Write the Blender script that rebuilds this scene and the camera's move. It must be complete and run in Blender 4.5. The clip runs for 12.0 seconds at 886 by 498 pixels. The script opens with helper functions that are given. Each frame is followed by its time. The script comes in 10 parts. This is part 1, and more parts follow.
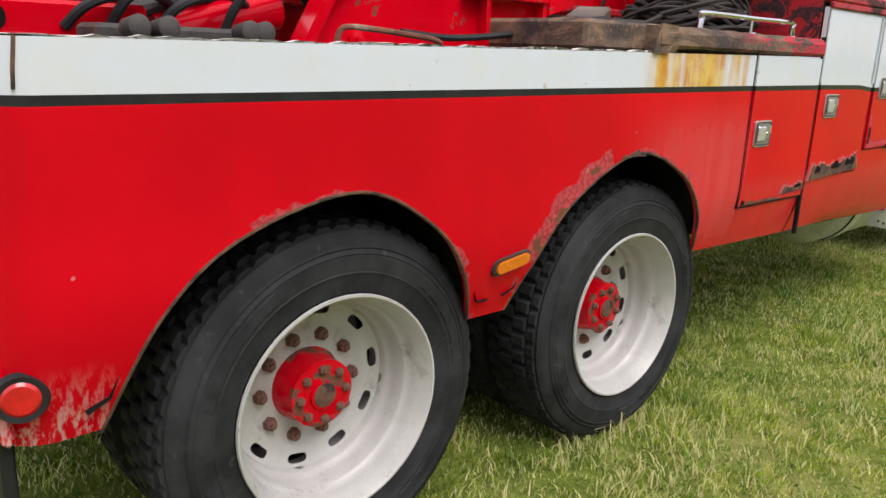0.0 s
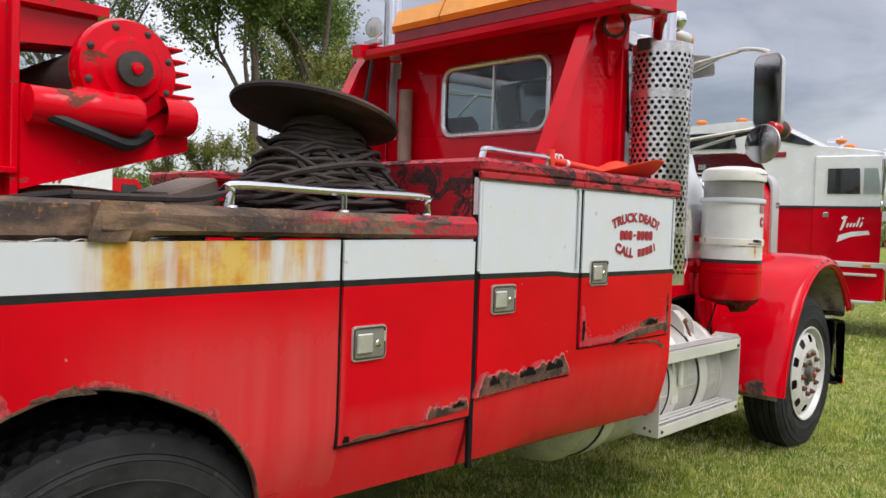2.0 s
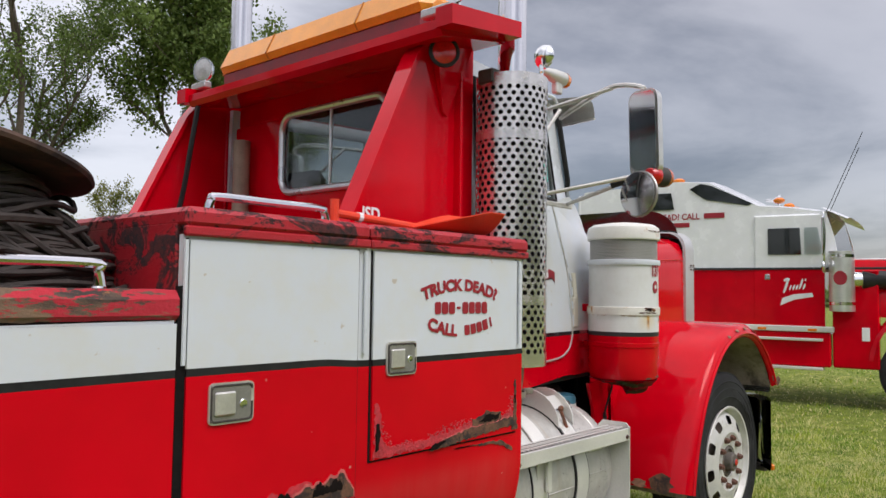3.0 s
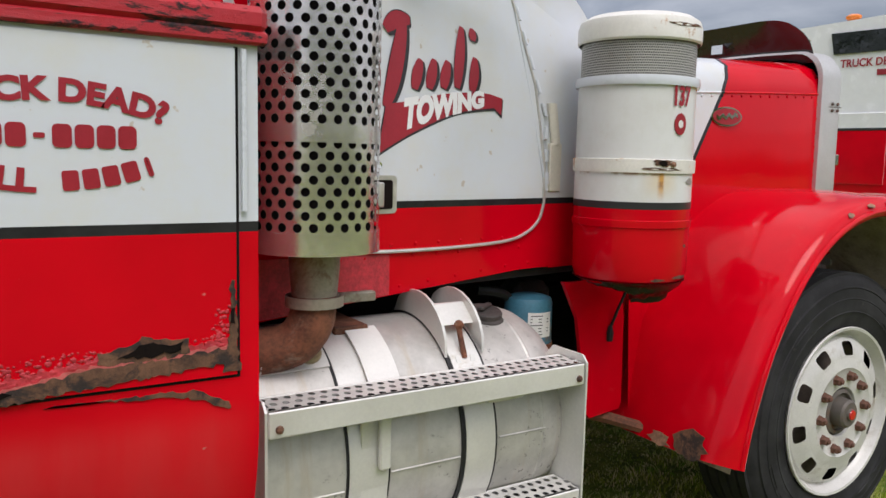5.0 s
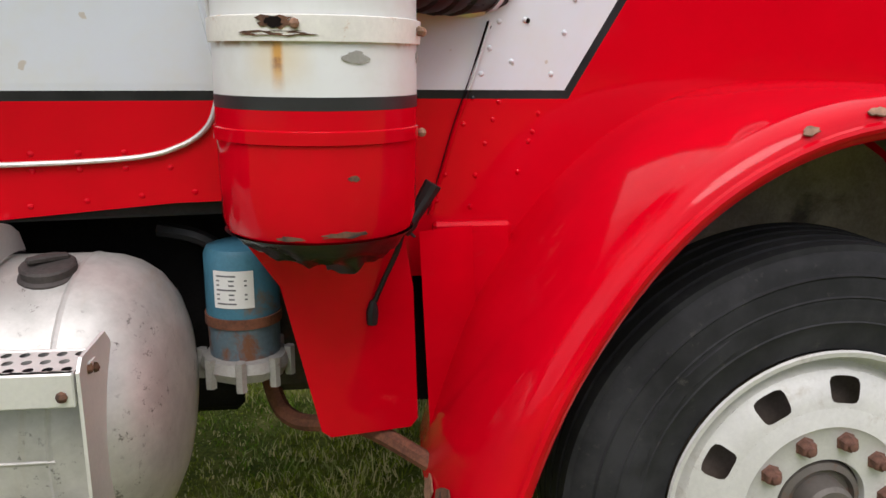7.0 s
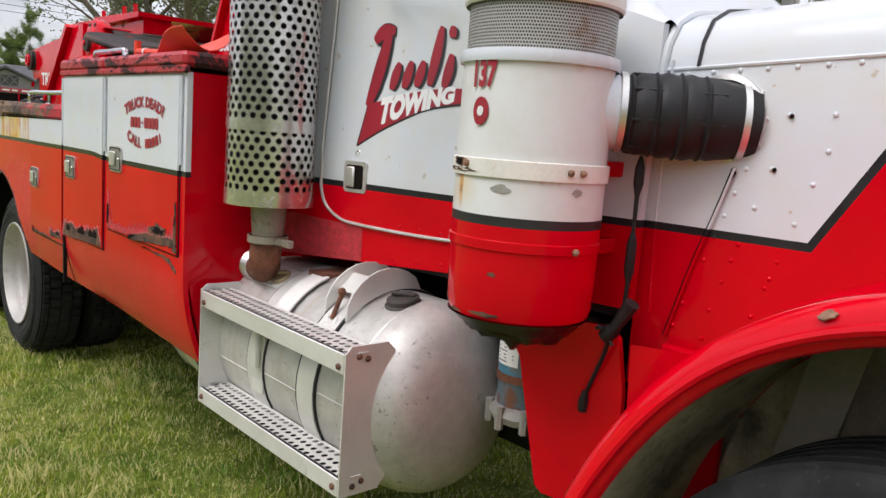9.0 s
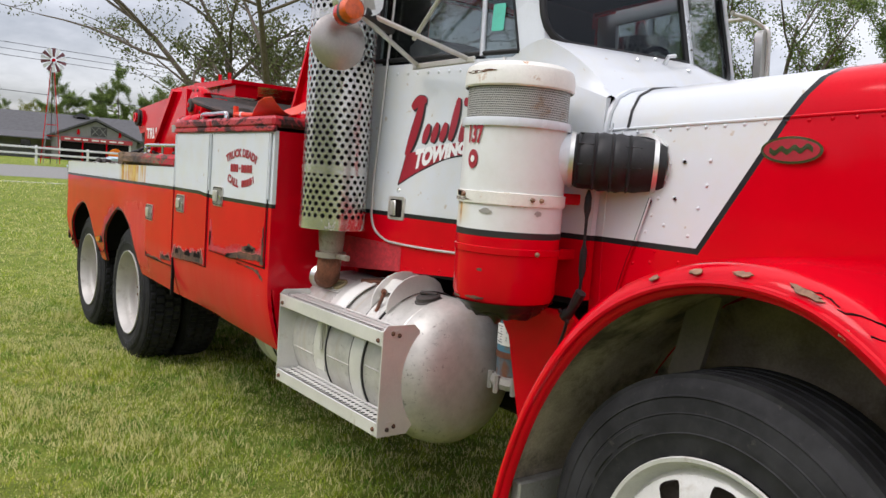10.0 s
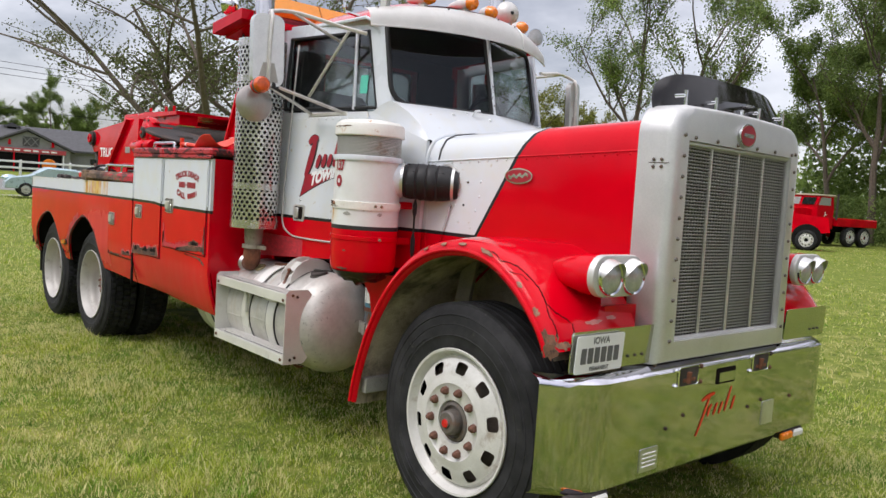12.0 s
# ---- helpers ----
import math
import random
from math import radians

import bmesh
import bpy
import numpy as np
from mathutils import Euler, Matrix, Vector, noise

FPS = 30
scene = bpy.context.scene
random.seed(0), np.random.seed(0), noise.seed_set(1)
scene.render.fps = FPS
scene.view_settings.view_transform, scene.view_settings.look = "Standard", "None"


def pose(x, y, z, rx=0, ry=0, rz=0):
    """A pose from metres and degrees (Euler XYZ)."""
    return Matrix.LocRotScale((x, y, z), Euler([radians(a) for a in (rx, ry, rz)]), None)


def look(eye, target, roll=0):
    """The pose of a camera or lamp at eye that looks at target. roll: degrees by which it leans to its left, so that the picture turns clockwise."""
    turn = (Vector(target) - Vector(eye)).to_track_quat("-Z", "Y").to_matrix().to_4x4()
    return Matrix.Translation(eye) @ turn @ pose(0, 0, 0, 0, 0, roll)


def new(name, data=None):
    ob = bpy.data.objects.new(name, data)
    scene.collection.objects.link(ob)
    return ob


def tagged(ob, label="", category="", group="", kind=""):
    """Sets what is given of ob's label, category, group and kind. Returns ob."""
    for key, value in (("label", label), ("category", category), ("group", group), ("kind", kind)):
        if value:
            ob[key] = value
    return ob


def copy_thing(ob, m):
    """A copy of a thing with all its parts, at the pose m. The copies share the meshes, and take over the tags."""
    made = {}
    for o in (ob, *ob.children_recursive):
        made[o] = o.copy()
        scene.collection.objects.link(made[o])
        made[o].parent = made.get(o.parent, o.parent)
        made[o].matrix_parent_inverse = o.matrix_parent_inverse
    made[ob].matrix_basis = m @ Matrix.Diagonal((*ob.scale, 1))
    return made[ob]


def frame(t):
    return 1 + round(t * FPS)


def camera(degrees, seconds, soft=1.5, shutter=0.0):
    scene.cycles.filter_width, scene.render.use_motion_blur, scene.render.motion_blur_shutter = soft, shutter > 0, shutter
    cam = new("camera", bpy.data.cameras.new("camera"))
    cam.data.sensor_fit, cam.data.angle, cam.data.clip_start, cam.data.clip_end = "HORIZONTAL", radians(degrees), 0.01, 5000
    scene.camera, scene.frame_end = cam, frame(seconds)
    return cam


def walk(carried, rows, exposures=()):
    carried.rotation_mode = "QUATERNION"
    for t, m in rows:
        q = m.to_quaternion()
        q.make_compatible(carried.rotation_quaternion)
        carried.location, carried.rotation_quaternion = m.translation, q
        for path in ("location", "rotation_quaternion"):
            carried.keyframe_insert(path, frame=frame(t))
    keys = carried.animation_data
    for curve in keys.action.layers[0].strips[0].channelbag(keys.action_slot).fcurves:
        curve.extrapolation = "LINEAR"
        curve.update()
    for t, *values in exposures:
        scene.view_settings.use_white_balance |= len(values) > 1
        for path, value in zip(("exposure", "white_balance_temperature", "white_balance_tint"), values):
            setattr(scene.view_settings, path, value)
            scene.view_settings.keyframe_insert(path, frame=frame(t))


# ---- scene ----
cam = camera(59.9, 12.0)
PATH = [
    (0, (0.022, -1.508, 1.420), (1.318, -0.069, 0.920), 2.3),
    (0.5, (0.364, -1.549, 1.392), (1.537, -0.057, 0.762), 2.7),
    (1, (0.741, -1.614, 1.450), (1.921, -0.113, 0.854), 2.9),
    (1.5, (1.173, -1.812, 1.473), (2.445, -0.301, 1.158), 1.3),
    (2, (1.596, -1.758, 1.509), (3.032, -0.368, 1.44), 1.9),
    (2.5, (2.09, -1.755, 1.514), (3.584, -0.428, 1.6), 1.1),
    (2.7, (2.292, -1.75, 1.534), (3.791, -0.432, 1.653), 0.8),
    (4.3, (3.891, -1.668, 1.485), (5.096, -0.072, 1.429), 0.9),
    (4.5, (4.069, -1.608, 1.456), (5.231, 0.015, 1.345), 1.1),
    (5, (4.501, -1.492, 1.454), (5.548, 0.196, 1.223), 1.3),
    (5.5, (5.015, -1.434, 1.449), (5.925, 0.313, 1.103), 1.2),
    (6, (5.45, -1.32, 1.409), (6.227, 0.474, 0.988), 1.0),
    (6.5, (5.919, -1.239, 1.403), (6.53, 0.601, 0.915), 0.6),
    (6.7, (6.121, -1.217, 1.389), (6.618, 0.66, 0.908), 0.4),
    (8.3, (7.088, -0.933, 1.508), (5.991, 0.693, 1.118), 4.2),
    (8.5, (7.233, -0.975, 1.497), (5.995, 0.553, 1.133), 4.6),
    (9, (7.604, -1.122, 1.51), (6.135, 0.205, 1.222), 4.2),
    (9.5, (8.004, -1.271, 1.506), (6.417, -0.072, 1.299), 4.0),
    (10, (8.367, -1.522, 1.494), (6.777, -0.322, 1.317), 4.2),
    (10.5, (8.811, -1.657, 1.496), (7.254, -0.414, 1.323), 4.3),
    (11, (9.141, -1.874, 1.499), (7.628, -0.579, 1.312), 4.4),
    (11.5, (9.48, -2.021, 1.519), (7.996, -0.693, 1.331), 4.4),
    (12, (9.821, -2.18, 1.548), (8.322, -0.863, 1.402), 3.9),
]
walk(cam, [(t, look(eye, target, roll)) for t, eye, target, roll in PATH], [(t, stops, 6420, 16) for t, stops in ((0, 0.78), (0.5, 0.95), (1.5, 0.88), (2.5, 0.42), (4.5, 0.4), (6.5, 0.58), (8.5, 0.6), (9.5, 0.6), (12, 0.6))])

# ---- world and light: an overcast day ----
world = bpy.data.worlds.new("overcast_sky")
scene.world = world
world.use_nodes = True
wn = world.node_tree
wn.nodes.clear()


def wnode(kind, **values):
    n = wn.nodes.new(kind)
    for key, value in values.items():
        n.inputs[key].default_value = value
    return n


SUN_UP, SUN_TURN = radians(52), radians(200)
sky = wn.nodes.new("ShaderNodeTexSky")
sky.sky_type, sky.sun_disc = "NISHITA", False
sky.sun_elevation, sky.sun_rotation = SUN_UP, SUN_TURN
coord = wn.nodes.new("ShaderNodeTexCoord")
split = wn.nodes.new("ShaderNodeSeparateXYZ")
wn.links.new(coord.outputs["Generated"], split.inputs[0])
lift = wn.nodes.new("ShaderNodeMath")
lift.operation = "ADD"
wn.links.new(split.outputs["Z"], lift.inputs[0])
lift.inputs[1].default_value = 0.22
flat = wn.nodes.new("ShaderNodeVectorMath")
flat.operation = "DIVIDE"
wn.links.new(coord.outputs["Generated"], flat.inputs[0])
wn.links.new(lift.outputs[0], flat.inputs[1])
cloud = wnode("ShaderNodeTexNoise", Scale=1.15, Detail=7.0, Roughness=0.55, Distortion=0.25)
wn.links.new(flat.outputs[0], cloud.inputs["Vector"])
spread = wn.nodes.new("ShaderNodeMapRange")
spread.interpolation_type = "SMOOTHSTEP"
spread.inputs["From Min"].default_value, spread.inputs["From Max"].default_value = 0.30, 0.66
wn.links.new(cloud.outputs["Fac"], spread.inputs["Value"])
tones = wn.nodes.new("ShaderNodeMix")
tones.data_type = "RGBA"
wn.links.new(spread.outputs[0], tones.inputs["Factor"])
tones.inputs["A"].default_value, tones.inputs["B"].default_value = (0.34, 0.345, 0.36, 1), (1.0, 1.0, 1.0, 1)
high = wn.nodes.new("ShaderNodeMath")
high.operation, high.use_clamp = "MULTIPLY_ADD", False
up_only = wn.nodes.new("ShaderNodeMath")
up_only.operation = "MAXIMUM"
wn.links.new(split.outputs["Z"], up_only.inputs[0])
up_only.inputs[1].default_value = 0.0
wn.links.new(up_only.outputs[0], high.inputs[0])
high.inputs[1].default_value, high.inputs[2].default_value = 0.90, 0.36
bank = wn.nodes.new("ShaderNodeVectorMath")
bank.operation = "DOT_PRODUCT"
wn.links.new(coord.outputs["Generated"], bank.inputs[0])
bank.inputs[1].default_value = Vector((0.80, 0.42, 0.36)).normalized()
bank_edge = wn.nodes.new("ShaderNodeMapRange")
bank_edge.interpolation_type = "SMOOTHSTEP"
bank_edge.inputs["From Min"].default_value, bank_edge.inputs["From Max"].default_value = 0.84, 0.985
bank_edge.inputs["To Min"].default_value, bank_edge.inputs["To Max"].default_value = 1.0, 0.52
wn.links.new(bank.outputs["Value"], bank_edge.inputs["Value"])
banked = wn.nodes.new("ShaderNodeMath")
banked.operation = "MULTIPLY"
wn.links.new(high.outputs[0], banked.inputs[0])
wn.links.new(bank_edge.outputs[0], banked.inputs[1])
grey = wnode("ShaderNodeBackground", Strength=1.0)
wn.links.new(banked.outputs[0], grey.inputs["Strength"])
wn.links.new(tones.outputs["Result"], grey.inputs["Color"])
blue = wnode("ShaderNodeBackground", Strength=0.03)
wn.links.new(sky.outputs["Color"], blue.inputs["Color"])
both = wn.nodes.new("ShaderNodeAddShader")
wn.links.new(grey.outputs[0], both.inputs[0])
wn.links.new(blue.outputs[0], both.inputs[1])
wout = wn.nodes.new("ShaderNodeOutputWorld")
wn.links.new(both.outputs[0], wout.inputs["Surface"])

sun = new("sun", bpy.data.lights.new("sun", "SUN"))
sun.data.energy, sun.data.angle, sun.data.color = 1.5, radians(35), (1.0, 0.97, 0.93)
sun.matrix_world = look((3.0, -7.5, 11.0), (4.2, 0, 0))

# ---- mesh tools ----
class Geo:
    """Vertices and faces of one mesh."""

    def __init__(self):
        self.v, self.f = [], []

    def add(self, verts, faces):
        n = len(self.v)
        self.v += [tuple(p) for p in verts]
        self.f += [tuple(i + n for i in face) for face in faces]
        return self

    def join(self, other, m=None):
        return self.add([m @ Vector(p) for p in other.v] if m else other.v, other.f)

    def box(self, a, b, r=0.004, m=None):
        """A box from corner a to corner b with chamfered edges."""
        lo, hi = [min(p, q) for p, q in zip(a, b)], [max(p, q) for p, q in zip(a, b)]
        r = min([r] + [(q - p) * 0.45 for p, q in zip(lo, hi)])
        at, verts = {}, []
        for c in range(8):
            s = [(c >> k) & 1 for k in range(3)]
            for k in range(3):
                p = [(hi[j] if s[j] else lo[j]) for j in range(3)]
                for j in range(3):
                    if j != k:
                        p[j] += -r if s[j] else r
                at[c, k] = len(verts)
                verts.append(Vector(p))
        faces = []
        for k in range(3):
            i, j = [q for q in range(3) if q != k]
            for side in range(2):
                ring = [side << k | (u << i) | (w << j) for u, w in ((0, 0), (1, 0), (1, 1), (0, 1))]
                faces.append([at[c, k] for c in ring])
            for u in range(2):
                for w in range(2):
                    c0 = (u << i) | (w << j)
                    c1 = c0 | (1 << k)
                    faces.append([at[c0, i], at[c1, i], at[c1, j], at[c0, j]])
        for c in range(8):
            faces.append([at[c, 0], at[c, 1], at[c, 2]])
        return self.add([m @ p for p in verts] if m else verts, faces)

    def rings(self, loops, closed=True, caps=True):
        """Skin over loops of equal length."""
        n, verts, faces = len(loops[0]), [], []
        for loop in loops:
            verts += list(loop)
        for i in range(len(loops) - 1):
            for j in range(n if closed else n - 1):
                k = (j + 1) % n
                faces.append([i * n + j, i * n + k, (i + 1) * n + k, (i + 1) * n + j])
        if caps and closed:
            faces.append(list(range(n))[::-1])
            faces.append([(len(loops) - 1) * n + j for j in range(n)])
        return self.add(verts, faces)

    def tube(self, points, r, n=10, caps=True):
        """A round bar along points; r may be a list."""
        pts = [Vector(p) for p in points]
        loops, up = [], None
        for i, p in enumerate(pts):
            way = (pts[min(i + 1, len(pts) - 1)] - pts[max(i - 1, 0)]).normalized()
            if up is None:
                up = way.orthogonal().normalized()
            side = way.cross(up).normalized()
            up = side.cross(way).normalized()
            rr = r[i] if isinstance(r, (list, tuple)) else r
            loops.append([p + rr * (math.cos(t) * up + math.sin(t) * side) for t in [2 * math.pi * k / n for k in range(n)]])
        return self.rings(loops, True, caps)

    def lathe(self, profile, origin, axis, n=48, closed=False):
        """Turn (distance along axis, radius) round the axis."""
        o, ax = Vector(origin), Vector(axis).normalized()
        up = ax.orthogonal().normalized()
        side = ax.cross(up)
        loops = [[o + d * ax + r * (math.cos(t) * up + math.sin(t) * side) for t in [2 * math.pi * k / n for k in range(n)]] for d, r in profile]
        if closed:
            loops.append(loops[0])
        return self.rings(loops, True, False)

    def slab(self, outline, place, thick):
        """A flat outline of (u, w), placed by place(u, w, depth), with a thickness."""
        n = len(outline)
        verts = [Vector(place(u, w, 0)) for u, w in outline] + [Vector(place(u, w, thick)) for u, w in outline]
        faces = [list(range(n))[::-1], [n + i for i in range(n)]]
        faces += [[i, (i + 1) % n, n + (i + 1) % n, n + i] for i in range(n)]
        return self.add(verts, faces)

    def sheet(self, place, us, ws, thick=None):
        """A grid of place(u, w); with thick, place(u, w, depth) twice and a rim."""
        nu, nw = len(us), len(ws)
        grid = lambda d: [Vector(place(u, w) if d is None else place(u, w, d)) for u in us for w in ws]
        cells = [(i * nw + j, (i + 1) * nw + j, (i + 1) * nw + j + 1, i * nw + j + 1) for i in range(nu - 1) for j in range(nw - 1)]
        if thick is None:
            return self.add(grid(None), cells)
        m = nu * nw
        rim = [i * nw for i in range(nu)] + [(nu - 1) * nw + j for j in range(1, nw)] + [i * nw + nw - 1 for i in range(nu - 2, -1, -1)] + list(range(nw - 2, 0, -1))
        faces = cells + [tuple(m + i for i in c[::-1]) for c in cells] + [(a, b, m + b, m + a) for a, b in zip(rim, rim[1:] + rim[:1])]
        return self.add(grid(0) + grid(thick), faces)

    def pierced(self, place, nu, nw, hole=0.33, k=8, stagger=True, wide=1.0, turn=0.0, square=2.0):
        """A sheet over the unit square with a round hole in each cell."""
        verts, faces = [], []
        for j in range(nw):
            for i in range(nu):
                n = len(verts)
                for q in range(k):
                    t = 2 * math.pi * q / k + turn
                    c, s = math.cos(t), math.sin(t)
                    e = 0.5 / max(abs(c), abs(s))
                    q_ = (abs(c) ** square + abs(s) ** square) ** (-1 / square)
                    for du, dw in ((c * e, s * e), (c * q_ * hole * wide, s * q_ * hole)):
                        verts.append(Vector(place((i + 0.5 + du + (0.5 if stagger and j % 2 else 0)) / nu, (j + 0.5 + dw) / nw)))
                faces += [(n + 2 * q, n + 2 * ((q + 1) % k), n + 2 * ((q + 1) % k) + 1, n + 2 * q + 1) for q in range(k)]
        return self.add(verts, faces)

    def ball(self, centre, r, n=16, squash=(1, 1, 1), m=None):
        loops = []
        for i in range(n // 2 + 1):
            a = math.pi * i / (n // 2)
            loops.append([Vector((r * squash[0] * max(math.sin(a), 1e-3) * math.cos(2 * math.pi * k / n), r * squash[1] * max(math.sin(a), 1e-3) * math.sin(2 * math.pi * k / n), r * squash[2] * math.cos(a))) for k in range(n)])
        loops = [[(m @ p if m else p) + Vector(centre) for p in loop] for loop in loops]
        return self.rings(loops, True, False)


CAB_TAPER = ((5.0, 1.038), (5.02, 1.036), (5.41, 0.963), (6.10, 0.838), (6.48, 0.775), (6.6, 0.76))
CAB_LOW = ((5.0, 0.0), (5.43, 0.0), (6.06, 0.06), (6.2, 0.055), (6.48, 0.0))
CAB_HIGH = ((5.0, 0.0), (5.4, 0.0), (5.9, -0.06), (6.1, -0.095), (6.3, -0.10), (6.5, 0.0))
plan = {"taper": None, "middle": 1.25, "cab": False}


def drawn_in(p):
    """The cab narrows towards the hood, and the shell is a little narrower than the hood's drawing."""
    x, y, z = p
    y = plan["middle"] + (y - 1.25) * float(np.interp(x, *zip(*plan["taper"])))
    if plan["cab"]:
        high = min(1.0, max(0.0, (z - 1.6) / 0.4))
        if plan["cab"] == "tall":
            z += 0.10 * max(0.0, z - 1.95)
        x += (1 - high) * float(np.interp(x, *zip(*CAB_LOW))) + high * float(np.interp(x, *zip(*CAB_HIGH)))
    return (x, y, z)


def part(name, geo, material, parent=None, label="", angle=35, fix=True):
    """One mesh object, under a thing or a part."""
    mesh = bpy.data.meshes.new(name)
    if isinstance(geo, Geo):
        if plan["taper"]:
            geo = Geo().add([drawn_in(p) for p in geo.v], geo.f)
        mesh.from_pydata([tuple(p) for p in geo.v], [], geo.f)
    else:
        mesh = geo
        mesh.name = name
    if fix:
        bm = bmesh.new()
        bm.from_mesh(mesh)
        bmesh.ops.remove_doubles(bm, verts=bm.verts, dist=1e-5)
        bmesh.ops.recalc_face_normals(bm, faces=bm.faces)
        bm.to_mesh(mesh)
        bm.free()
    mesh.polygons.foreach_set("use_smooth", [True] * len(mesh.polygons))
    mesh.set_sharp_from_angle(angle=radians(angle))
    mesh.materials.append(material)
    ob = new(name, mesh)
    if parent:
        ob.parent = parent
    if label:
        ob["label"] = label
    return ob


def again(ob, name=None, m=None, parent=None):
    """Another part on the same mesh."""
    o = new(name or ob.name.split(".")[0], ob.data)
    o.parent = parent or ob.parent
    if "label" in ob:
        o["label"] = ob["label"]
    if m:
        o.matrix_basis = m
    return o


def thing(name, label, category, group="", kind="", m=None):
    """A top-level Empty that parents its parts."""
    return tagged(new(name), label, category, group, kind) if m is None else place_thing(tagged(new(name), label, category, group, kind), m)


def place_thing(ob, m):
    ob.matrix_basis = m
    return ob


def smooth_line(points, steps=8, closed=False):
    """A rounded line through points (Catmull-Rom)."""
    pts = [Vector(p) for p in points]
    n, out = len(pts), []
    for i in range(n if closed else n - 1):
        p0, p1, p2, p3 = (pts[(i - 1) % n], pts[i], pts[(i + 1) % n], pts[(i + 2) % n]) if closed else (pts[max(i - 1, 0)], pts[i], pts[i + 1], pts[min(i + 2, n - 1)])
        for s in range(steps):
            t = s / steps
            out.append(0.5 * (2 * p1 + (p2 - p0) * t + (2 * p0 - 5 * p1 + 4 * p2 - p3) * t * t + (3 * p1 - p0 - 3 * p2 + p3) * t ** 3))
    if not closed:
        out.append(pts[-1])
    return out


def letters(text, height, bold=0.0, shear=0.0, place=None, spacing=1.0, width=0.0):
    """Flat letters from the built-in font as a Geo; place(u, w) puts each point, u centred, w from the base line."""
    curve = bpy.data.curves.new("letters", "FONT")
    curve.body, curve.size, curve.offset, curve.shear, curve.align_x, curve.space_character = text, height / 0.7, bold, shear, "CENTER", spacing
    curve.resolution_u = 4
    ob = bpy.data.objects.new("letters", curve)
    scene.collection.objects.link(ob)
    bpy.context.view_layer.update()
    mesh = bpy.data.meshes.new_from_object(ob)
    bpy.data.objects.remove(ob)
    bpy.data.curves.remove(curve)
    half = max(abs(p.co.x) for p in mesh.vertices)
    k = width / 2 / half if width else 1.0
    g = Geo().add([place(p.co.x * k, p.co.y) for p in mesh.vertices], [tuple(f.vertices) for f in mesh.polygons])
    bpy.data.meshes.remove(mesh)
    return g


def rounded(w, h, r, n=5):
    """The outline of a rounded rectangle about the origin."""
    out = []
    for cx, cy, a in ((w / 2 - r, h / 2 - r, 0), (r - w / 2, h / 2 - r, 90), (r - w / 2, r - h / 2, 180), (w / 2 - r, r - h / 2, 270)):
        out += [(cx + r * math.cos(radians(a + 90 * i / n)), cy + r * math.sin(radians(a + 90 * i / n))) for i in range(n + 1)]
    return out


def other_side(g):
    """The same Geo on the truck's other side."""
    o = Geo()
    return o.add([(x, 2.5 - y, z) for x, y, z in g.v], [f[::-1] for f in g.f])

